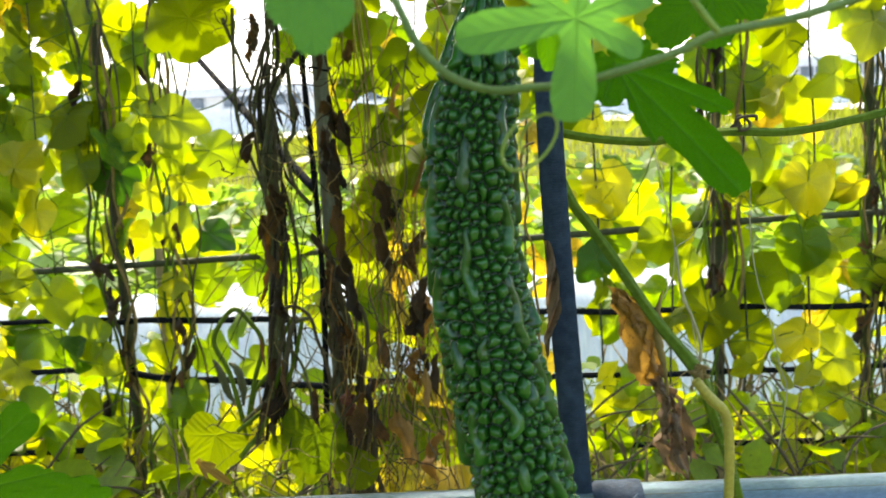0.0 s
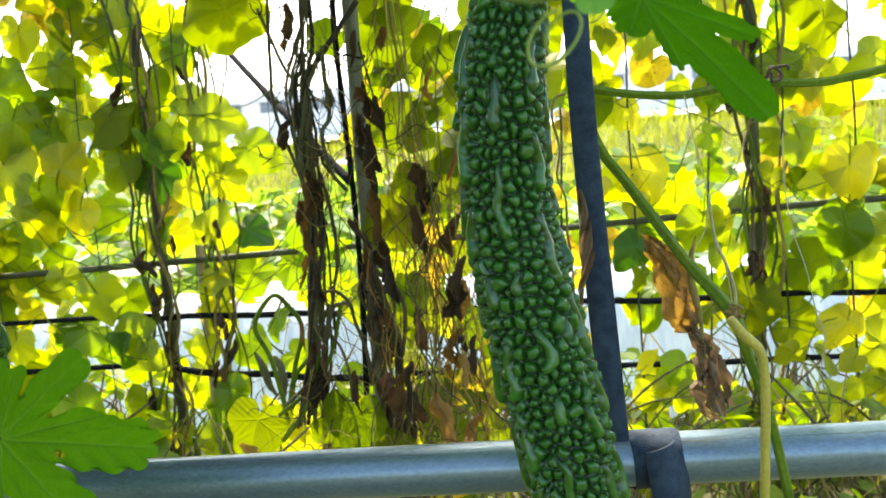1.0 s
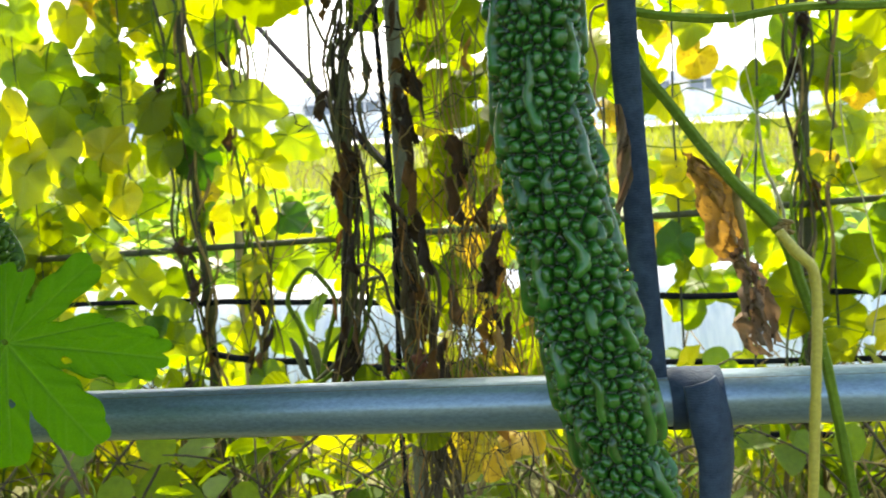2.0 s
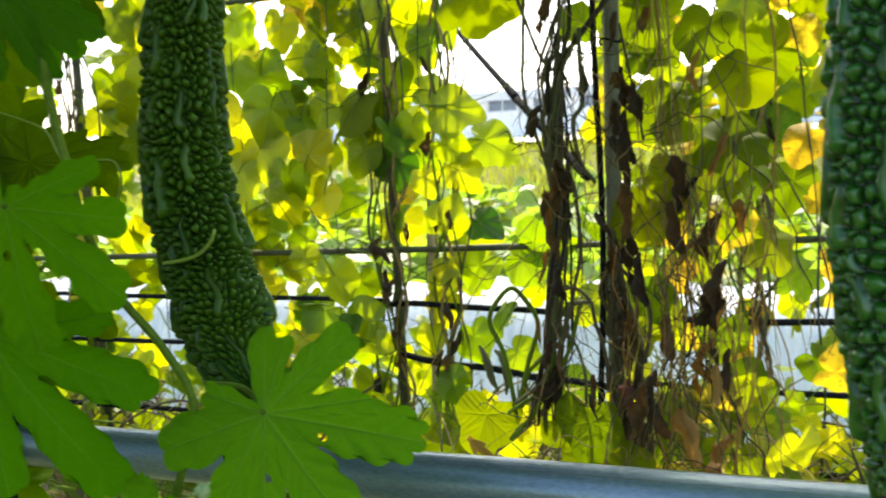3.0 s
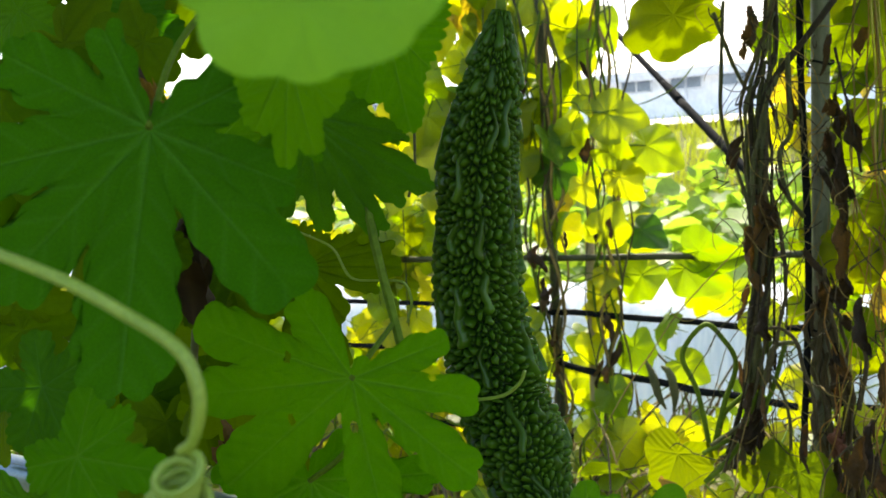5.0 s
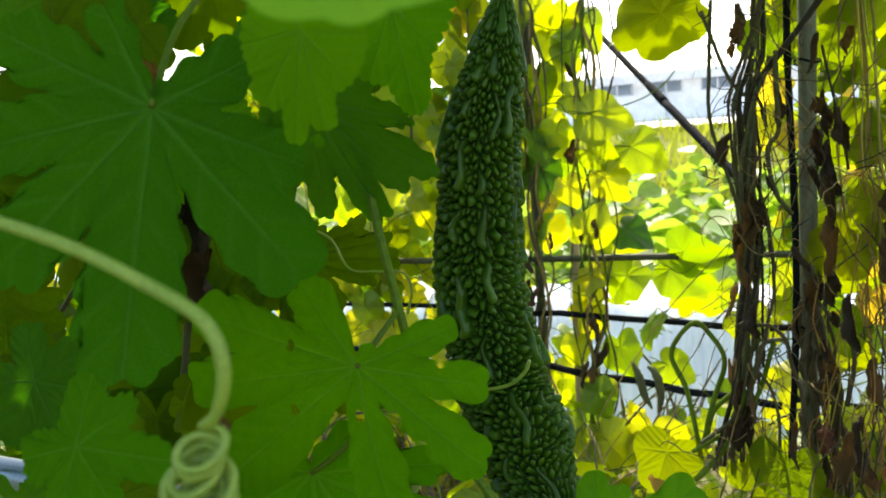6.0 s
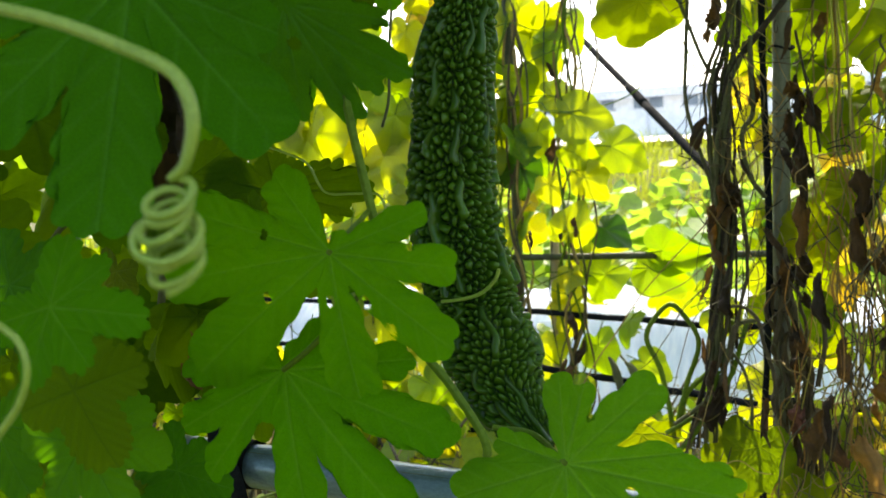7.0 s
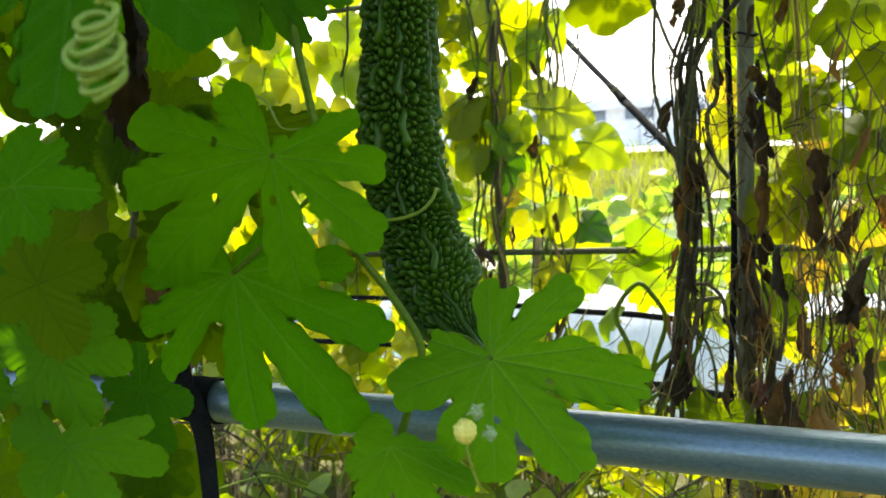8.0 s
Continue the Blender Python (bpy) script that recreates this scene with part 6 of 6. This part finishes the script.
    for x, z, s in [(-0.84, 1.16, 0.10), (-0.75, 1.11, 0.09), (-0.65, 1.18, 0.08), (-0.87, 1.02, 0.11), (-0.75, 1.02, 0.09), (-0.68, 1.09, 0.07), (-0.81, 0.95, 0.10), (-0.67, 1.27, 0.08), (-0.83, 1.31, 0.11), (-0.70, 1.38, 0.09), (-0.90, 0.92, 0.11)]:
        small_leaf(e, SHADED_LEAF_KINDS, x, 0.62 + rng.uniform(-0.06, 0.1), z, s, rng)
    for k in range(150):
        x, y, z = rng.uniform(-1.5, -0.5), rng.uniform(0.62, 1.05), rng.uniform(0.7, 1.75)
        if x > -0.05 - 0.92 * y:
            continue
        small_leaf(e, SHADED_LEAF_KINDS, x, y, z, rng.uniform(0.09, 0.16), rng)
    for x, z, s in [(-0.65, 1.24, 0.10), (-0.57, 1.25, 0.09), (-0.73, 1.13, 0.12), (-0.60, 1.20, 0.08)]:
        small_leaf(e, SHADED_LEAF_KINDS, x, 0.56 + rng.uniform(-0.03, 0.05), z, s, rng)
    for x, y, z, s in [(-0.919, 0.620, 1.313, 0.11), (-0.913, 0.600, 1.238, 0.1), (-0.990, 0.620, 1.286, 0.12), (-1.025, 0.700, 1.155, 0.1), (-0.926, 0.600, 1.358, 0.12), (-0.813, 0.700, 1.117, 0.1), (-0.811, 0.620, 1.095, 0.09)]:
        small_leaf(e, SHADED_LEAF_KINDS, x, y, z, s, rng)
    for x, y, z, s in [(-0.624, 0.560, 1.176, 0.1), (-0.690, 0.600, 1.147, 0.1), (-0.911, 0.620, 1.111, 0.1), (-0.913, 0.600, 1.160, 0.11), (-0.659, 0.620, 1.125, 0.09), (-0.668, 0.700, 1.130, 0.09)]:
        small_leaf(e, SHADED_LEAF_KINDS, x, y, z, s, rng)
    # dried leaves caught among them
    for k, (x, y, z, h, lean) in enumerate([(-0.524, 0.420, 1.319, 0.05, 0.2), (-0.544, 0.450, 1.288, 0.07, -0.2), (-0.526, 0.400, 1.393, 0.03, 0.4), (-0.583, 0.500, 1.154, 0.04, 0.2)]):
        c = Vector((x, y, z + h * 0.5))
        child("withered_leaf", DRY_KINDS[k], e, leaf_pose(c, c + Vector((lean, 0.1, -1)).normalized() * h, (0.2, -1, 0.1)) @ Matrix.Diagonal((0.8, 1, 0.8, 1)))
    c = Vector((-0.483, 0.352, 1.396))
    child("withered_leaf", rolled_leaf(320, M_DRYGOLD), e, leaf_pose(c, c + Vector((0.004, 0, -0.026)), (0.2, -1, 0.1)))
    # long tendril and its spring
    child("tendril", mesh_of("tendril", *tube([(-0.461, 0.205, 1.341), (-0.413, 0.205, 1.333), (-0.372, 0.205, 1.323), (-0.345, 0.205, 1.313), (-0.327, 0.205, 1.304), (-0.322, 0.205, 1.293), (-0.325, 0.205, 1.282), (-0.330, 0.205, 1.278)], [0.0018] * 6 + [0.0015, 0.0013], 9, 10), M_TENDRIL), e, label="pale green coiled tendril")
    c0 = (-0.329, 0.206, 1.278)
    child("tendril", mesh_of("tendril", *tube(coil(c0, 7.6, 0.0027, 0.0072), 0.0011, 8, 2), M_TENDRIL), e, label="pale green coiled tendril")
    child("tendril", mesh_of("tendril", *tube([(-0.553, 0.550, 1.308), (-0.528, 0.550, 1.300), (-0.509, 0.550, 1.291), (-0.496, 0.550, 1.271), (-0.473, 0.550, 1.269), (-0.454, 0.550, 1.268), (-0.448, 0.550, 1.256), (-0.452, 0.550, 1.240)], 0.0009, 6, 8), M_TENDRIL), e)
    child("tendril", mesh_of("tendril", *tube([(-0.393, 0.515, 1.200), (-0.378, 0.515, 1.202), (-0.366, 0.515, 1.206), (-0.357, 0.515, 1.214), (-0.354, 0.515, 1.221)], 0.0011, 6, 8), M_TENDRIL), e)
    child("tendril", mesh_of("tendril", *tube([(-0.492, 0.660, 1.418), (-0.496, 0.660, 1.382), (-0.498, 0.660, 1.345), (-0.505, 0.660, 1.322)], 0.0012, 6, 8), M_OLIVE), e)
    child("tendril", mesh_of("tendril", *tube([(-0.426, 0.210, 1.256), (-0.413, 0.210, 1.248), (-0.405, 0.210, 1.239), (-0.395, 0.210, 1.233), (-0.392, 0.210, 1.224), (-0.397, 0.210, 1.213), (-0.410, 0.210, 1.199), (-0.416, 0.210, 1.186)], 0.0011, 8, 8), M_TENDRIL), e, label="pale green coiled tendril")
    big_leaf(e, (-0.695, 0.550, 1.212), (-0.706, 0.550, 1.182), [(0, 1.0), (58, 0.8), (-58, 0.8), (120, 0.7), (-120, 0.7)], 35, M_OLIVELEAF, (0.1, -1, 0.2), floor=0.5, power=1.8, teeth=0.03)
    # flower buds
    b = (-0.278, 0.365, 1.106)
    for k in range(6):
        a = k * 1.047 + 0.3
        base, mid, top = ((b[0] + q * math.cos(a), b[1] + q * math.sin(a) * 0.8, b[2] + h) for q, h in ((0.0008, -0.0052), (0.003, 0.0), (0.001, 0.0052)))
        child("petal", mesh_of("petal", *tube([base, mid, top], [0.0013, 0.0028, 0.0016], 9, 8, 0.12, rng=rng), M_BUD), e)
    for ox, oz in ((0.0115, -0.0005), (0.005, 0.009)):
        c = np.array((b[0] + ox, b[1] + 0.002, b[2] + oz))
        child("flower_bud", mesh_of("flower_bud", *tube([c + (0, 0, -0.0036), c + (0.0006, 0, 0), c + (0, 0, 0.0034)], [0.0011, 0.0027, 0.0006], 10, 8, 0.15, rng=rng), M_SEPAL), e)
        for k in range(9):
            d = rng.normal(0, 1, 3)
            d = d / np.linalg.norm(d) * rng.uniform(0.0032, 0.0055)
            child("sepal", mesh_of("sepal", *tube([c, c + d * 0.6 + (0, 0, 0.0008), c + d], [0.0009, 0.0007, 0.0002], 5, 5), M_SEPAL), e)
    child("bud_stalk", mesh_of("bud_stalk", *tube([b, (b[0] - 0.001, b[1] + 0.006, b[2] - 0.014), (b[0] - 0.004, b[1] + 0.03, b[2] - 0.04)], 0.0007, 6, 6), M_TENDRIL), e)


vine_left()


def vine_right():
    rng = np.random.default_rng(600)
    e = thing("bitter_gourd_vine", (0.2, 0.6, 1.1), "bitter gourd vine with green stems, lobed leaves and curled tendrils", "vine", "bitter gourd vines on the frame")
    child("stem", mesh_of("stem", *tube([(0.097, 0.680, 1.318), (0.131, 0.680, 1.311), (0.172, 0.680, 1.307), (0.213, 0.680, 1.311), (0.245, 0.680, 1.311), (0.286, 0.680, 1.309), (0.332, 0.680, 1.315), (0.378, 0.680, 1.324), (0.446, 0.680, 1.338)], 0.0032, 25, 8, 0.02, rng=rng, ribs=5), M_STEM), e)
    child("stem", mesh_of("stem", *tube([(0.083, 0.660, 1.320), (0.096, 0.630, 1.270), (0.113, 0.620, 1.242), (0.131, 0.600, 1.210), (0.144, 0.560, 1.182), (0.161, 0.530, 1.155), (0.171, 0.530, 1.124), (0.182, 0.530, 1.089), (0.192, 0.530, 1.038), (0.209, 0.530, 0.941)], [0.0034, 0.0036, 0.0036, 0.0038, 0.0036, 0.0042, 0.0032, 0.003, 0.003, 0.003], 25, 8, 0.03, rng=rng, ribs=5), M_STEM), e)
    child("stem", mesh_of("stem", *tube([(0.152, 0.505, 1.157), (0.161, 0.505, 1.145), (0.170, 0.505, 1.135), (0.172, 0.505, 1.119), (0.172, 0.505, 1.099), (0.170, 0.505, 1.051), (0.166, 0.505, 0.960)], [0.003, 0.0034, 0.0032, 0.003, 0.003, 0.003, 0.003], 10, 8, 0.05, rng=rng), M_STEM_YEL), e, label="yellowing stalk")
    # fine pale hairs on the stalks
    for line, reach in (([(0.131, 0.600, 1.210), (0.144, 0.560, 1.182), (0.161, 0.530, 1.155), (0.171, 0.530, 1.124), (0.182, 0.530, 1.089)], 0.0036), ([(0.170, 0.505, 1.135), (0.172, 0.505, 1.119), (0.172, 0.505, 1.099), (0.170, 0.505, 1.051)], 0.0033)):
        axis, hairs = spline(np.array(line), 30), []
        for k in range(90):
            p, a = axis[int(rng.integers(len(axis)))], rng.uniform(0, 6.3)
            d = np.array((math.cos(a), math.sin(a) * 0.7, rng.normal(0, 0.25)))
            hairs.append(tube([p + d * reach * 0.9, p + d * (reach + 0.0008), p + d * (reach + rng.uniform(0.0012, 0.0022))], [0.00016, 0.00011, 0.00004], 4, 2))
        child("hairs", mesh_of("hairs", *joined(hairs), M_TWINE), e, label="fine pale hairs")
    # crusty node
    n0 = np.array((0.160, 0.522, 1.157))
    pieces = [tube([n0 + rng.normal(0, 0.002, 3), n0 + rng.normal(0, 0.003, 3), n0 + rng.normal(0, 0.004, 3)], [0.0006, 0.0014, 0.0004], 5, 3) for _ in range(14)]
    child("node", mesh_of("node", *joined(pieces), M_TANSTEM), e)
    # knot of a dried tendril
    k0 = np.array((0.245, 0.676, 1.318))
    ring = [tuple(k0 + (0.0068 * math.cos(a) * (1 - 0.04 * a) + 0.002 * math.sin(2.3 * a), 0.0022 * a - 0.012, 0.0062 * math.sin(a) * (1 - 0.03 * a) + 0.0015 * math.cos(1.7 * a))) for a in np.linspace(0, 14, 44)]
    child("tendril_knot", mesh_of("tendril_knot", *tube(ring, 0.0013, 6, 3), M_BARK), e, label="dried brown tendril wound about the stem")
    # near runner across the top, with its young leaves
    child("runner", mesh_of("runner", *tube([(-0.038, 0.310, 1.403), (-0.014, 0.310, 1.361), (-0.005, 0.310, 1.342), (0.007, 0.310, 1.330), (0.021, 0.310, 1.325), (0.035, 0.310, 1.325), (0.052, 0.310, 1.326), (0.071, 0.310, 1.330), (0.089, 0.310, 1.335), (0.104, 0.310, 1.341), (0.131, 0.310, 1.345), (0.156, 0.310, 1.351), (0.213, 0.310, 1.365)], 0.0016, 10, 8, 0.04, rng=rng), M_RUNNER), e, label="fresh pale green runner")
    big_leaf(e, (0.045, 0.265, 1.342), (0.043, 0.262, 1.311), [(0, 1.0, 23), (-67, 0.76, 20), (-112, 0.9, 20), (82, 1.14, 20), (122, 0.7, 15), (-175, 0.51)], 41, M_LEAF_PALE, (0, -1, 0.1), floor=0.2, curl=0.15, teeth=0.04, power=3.4, wide=0.42)
    big_leaf(e, (-0.035, 0.250, 1.352), (-0.035, 0.248, 1.334), [(0, 1.0), (-46, 0.85), (52, 0.79), (-108, 0.92), (123, 0.76)], 42, M_LEAF_PALE, (0, -1, 0.1), floor=0.6, curl=0.15)
    # dark leaf on the right
    big_leaf(e, (0.095, 0.440, 1.346), (0.154, 0.412, 1.278), [(0, 1.0, 14), (-24, 0.66, 9), (19, 0.52, 10), (62, 0.28, 22), (-50, 0.34, 16)], 43, M_LEAF_COOL, (0.05, -1, 0.45), floor=0.2, curl=0.05, fold=0.05, ripple=0.04, power=3.4, wide=0.5, teeth=0.08, tooth_count=40)
    big_leaf(e, (0.165, 0.500, 1.389), (0.166, 0.494, 1.359), [(0, 1.0), (59, 1.34), (110, 1.22), (-74, 1.14), (-108, 1.18)], 44, M_LEAF, (0, -1, 0.2), floor=0.55)
    big_leaf(e, (0.056, 0.420, 1.365), (0.057, 0.415, 1.341), [(0, 1.0), (28, 0.76), (-28, 0.71), (112, 0.42)], 45, M_LEAF, (0, -1, 0.2), floor=0.55)
    child("tendril", mesh_of("tendril", *tube([(0.092, 0.300, 1.352), (0.097, 0.300, 1.345), (0.101, 0.300, 1.340)], 0.0012, 8, 6), M_TENDRIL), e)
    # loops of a pale tendril
    q = (0.031, 0.270, 1.303)
    pts = [(q[0] + 0.0095 * math.cos(a) * (1 - 0.03 * a) + 0.0008 * a - 0.004, q[1] + 0.0012 * a, q[2] + 0.0105 * math.sin(a + 0.5) * (1 - 0.035 * a) + 0.0004 * a) for a in np.linspace(1.2, 10, 40)]
    child("tendril", mesh_of("tendril", *tube(pts, 0.0006, 7, 3), M_TENDRIL), e, label="pale looped tendril")
    # dry tendril beside the strap, fine threads
    child("tendril", mesh_of("tendril", *tube([(0.069, 0.600, 1.310), (0.061, 0.600, 1.306), (0.059, 0.600, 1.291), (0.063, 0.600, 1.271), (0.060, 0.600, 1.251), (0.065, 0.600, 1.234), (0.065, 0.600, 1.209), (0.067, 0.600, 1.188), (0.067, 0.600, 1.167), (0.069, 0.600, 1.150)], 0.0009, 6, 8, 0.1, rng=rng), M_TANSTEM), e)
    for pts in ([(0.159, 0.620, 1.303), (0.163, 0.620, 1.282), (0.168, 0.620, 1.256), (0.172, 0.620, 1.235), (0.177, 0.620, 1.200), (0.184, 0.620, 1.174), (0.189, 0.620, 1.139)],
                [(0.203, 0.620, 1.273), (0.196, 0.620, 1.250), (0.185, 0.620, 1.234), (0.174, 0.620, 1.226), (0.171, 0.620, 1.205), (0.163, 0.620, 1.188)],
                [(0.230, 0.620, 1.270), (0.230, 0.620, 1.232), (0.235, 0.620, 1.197), (0.244, 0.620, 1.167), (0.251, 0.620, 1.131), (0.256, 0.620, 1.113), (0.249, 0.620, 1.069)]):
        child("thread", mesh_of("thread", *tube(pts, 0.0005, 5, 8), M_TWINE), e)
    child("tendril", mesh_of("tendril", *tube([(0.168, 0.600, 1.229), (0.172, 0.600, 1.195), (0.178, 0.600, 1.180), (0.184, 0.600, 1.161), (0.185, 0.600, 1.144)], 0.0011, 6, 8), M_TWINE), e)


vine_right()


def dried_leaf():
    """Shrivelled leaf hanging from the stem: a crumpled, rolled sheet."""
    rng = np.random.default_rng(71)
    e = thing("dried_leaf", (0.147, 0.585, 1.133), "shrivelled golden-brown dried leaf hanging from the stem", "dried leaf")
    left = np.array([(0.115, 0.590, 1.206), (0.122, 0.590, 1.183), (0.129, 0.590, 1.154), (0.135, 0.590, 1.134), (0.148, 0.590, 1.128), (0.151, 0.590, 1.106), (0.147, 0.590, 1.085), (0.158, 0.590, 1.067)])
    right = np.array([(0.122, 0.580, 1.204), (0.140, 0.580, 1.192), (0.152, 0.580, 1.183), (0.154, 0.580, 1.159), (0.154, 0.580, 1.136), (0.164, 0.580, 1.125), (0.173, 0.580, 1.106), (0.177, 0.580, 1.074)])
    a, b = spline(left, 8), spline(right, 8)
    n, m = len(a), 26
    v, vein = [], []
    for i in range(n):
        for k in range(m):
            s = k / (m - 1)
            p = a[i] * (1 - s) + b[i] * s
            depth = 0.012 * math.sin(math.pi * s * 1.7) + 0.004 * math.sin(9 * s + i * 0.33) + 0.003 * math.sin(23 * s + i * 0.6) * (0.5 + i / n) + 0.0016 * rng.normal()
            side = 0.0016 * math.sin(i * 0.9 + 6 * s) + 0.0006 * rng.normal()
            v.append((p[0] + side, p[1] - depth, p[2] + 0.0007 * rng.normal()))
            vein.append(1.0 if (k * 3 + i) % 11 == 0 or k == m // 2 else 0.0)
    f = [(i * m + k, i * m + k + 1, (i + 1) * m + k + 1, (i + 1) * m + k) for i in range(n - 1) for k in range(m - 1)]
    f = [q for q in f if not (rng.uniform() < 0.03 and (q[0] // m) > n * 0.6)]
    cut = int(n * 0.47) * m
    child("blade", mesh_of("blade", v, [q for q in f if q[0] < cut], M_DRYGOLD, vein), e)
    child("tip", mesh_of("tip", v, [q for q in f if q[0] >= cut], M_DRYGREY, vein), e, label="grey-brown crumpled tip")
    child("stalk", mesh_of("stalk", *tube([(0.150, 0.570, 1.203), (0.146, 0.570, 1.187), (0.146, 0.570, 1.169), (0.150, 0.570, 1.149), (0.152, 0.570, 1.129)], [0.0006, 0.002, 0.0028, 0.002, 0.001], 7, 8, 0.15, rng=rng), M_TANSTEM), e)
    g = thing("dried_leaf", (0.073, 0.585, 1.215), "thin strips of dried leaf stuck to the strap's edge", "dried leaf")
    left, right = spline(np.array([(0.071, 0.586, 1.241), (0.073, 0.586, 1.223), (0.071, 0.586, 1.203), (0.072, 0.586, 1.186), (0.069, 0.586, 1.170), (0.070, 0.586, 1.157)]), 6), spline(np.array([(0.074, 0.580, 1.241), (0.079, 0.580, 1.223), (0.080, 0.580, 1.203), (0.081, 0.580, 1.193), (0.073, 0.580, 1.171), (0.070, 0.580, 1.158)]), 6)
    m = 8
    v = [tuple(p * (1 - k / (m - 1)) + q * k / (m - 1) - np.array((0, 0.004 * math.sin(k + i * 0.7) + 0.001 * rng.normal(), 0))) for i, (p, q) in enumerate(zip(left, right)) for k in range(m)]
    f = [(i * m + k, i * m + k + 1, (i + 1) * m + k + 1, (i + 1) * m + k) for i in range(len(left) - 1) for k in range(m - 1)]
    child("blade", mesh_of("blade", v, f, M_DRYGREY), g)


dried_leaf()


# ---------------------------------------------------------------- canopy overhead
def canopy(x0, seed, y0, y1, count):
    # unseen growth, implied by the hanging vines, added to shade the near leaves
    rng = np.random.default_rng(seed)
    e = thing("bitter_gourd_vine", (x0, 0.7, 1.85), "unseen bitter gourd vine spread overhead to shade the near leaves", "vine", "bitter gourd vines on the frame")
    for k in range(5):
        y = -0.3 + 0.45 * k
        pts = [(x, y + 0.05 * rng.normal(), 1.98 + 0.04 * rng.normal()) for x in np.linspace(x0 - 0.85, x0 + 0.85, 7)]
        child("stem", mesh_of("stem", *tube(pts, 0.004, 7, 6), M_STEM), e)
    for k in range(count):
        x, y = x0 + rng.uniform(-0.85, 0.85), rng.uniform(y0, y1)
        small_leaf(e, SHADE_KINDS, x, y, rng.uniform(1.9, 2.1) + 0.12 * max(0, y - 1.2), rng.uniform(0.15, 0.24), rng, (0, -0.2, 1), 0.3)


for k, (cx, y0, y1, count) in enumerate(((-0.95, 0.0, 2.3, 290), (0.55, 0.0, 2.3, 240), (-1.0, 0.2, 1.7, 200))):
    canopy(cx, 900 + k, y0, y1, count)


def sun_block_patch():
    """Unseen leaves added overhead, above the gourds, to block sun spots on the near growth."""
    rng = np.random.default_rng(940)
    e = thing("bitter_gourd_vine", (-0.65, 0.8, 1.9), "unseen patch of bitter gourd leaves added overhead to block the sun", "vine", "bitter gourd vines on the frame")
    child("stem", mesh_of("stem", *tube([(-1.05, 0.8, 1.99), (-0.7, 0.85, 2.0), (-0.3, 0.8, 1.98)], 0.004, 7, 6), M_STEM), e)
    for k in range(26):
        small_leaf(e, SHADE_KINDS, rng.normal(-0.56, 0.09), rng.normal(1.0, 0.1), rng.uniform(1.9, 2.06), rng.uniform(0.15, 0.2), rng, (0, -0.2, 1), 0.3)
    for k in range(230):
        small_leaf(e, SHADE_KINDS, rng.uniform(-1.1, -0.25), rng.uniform(0.4, 1.6), rng.uniform(1.93, 2.06), rng.uniform(0.15, 0.22), rng, (0, -0.2, 1), 0.3)


sun_block_patch()


def side_shade_vine():
    """Unseen growth added beside and behind, left of the way, to block sky light."""
    rng = np.random.default_rng(950)
    e = thing("bitter_gourd_vine", (-1.0, -0.4, 0.2), "unseen wall of bitter gourd leaves added at the side to block sky light", "vine", "bitter gourd vines on the frame")
    for k in range(4):
        y = -1.3 + 0.5 * k
        child("stem", mesh_of("stem", *tube([(-0.95 - 0.05 * k + 0.04 * rng.normal(), y, z) for z in np.linspace(0.0, 2.0, 7)], 0.004, 7, 6), M_STEM), e)
    for k in range(240):
        y, z = rng.uniform(-1.5, 0.45), rng.uniform(0.25, 2.1)
        x = -0.85 - 0.35 * rng.uniform() - 0.25 * max(0, y)
        small_leaf(e, SHADE_KINDS, x, y, z, rng.uniform(0.13, 0.2), rng, (1, 0, 0.4))


side_shade_vine()
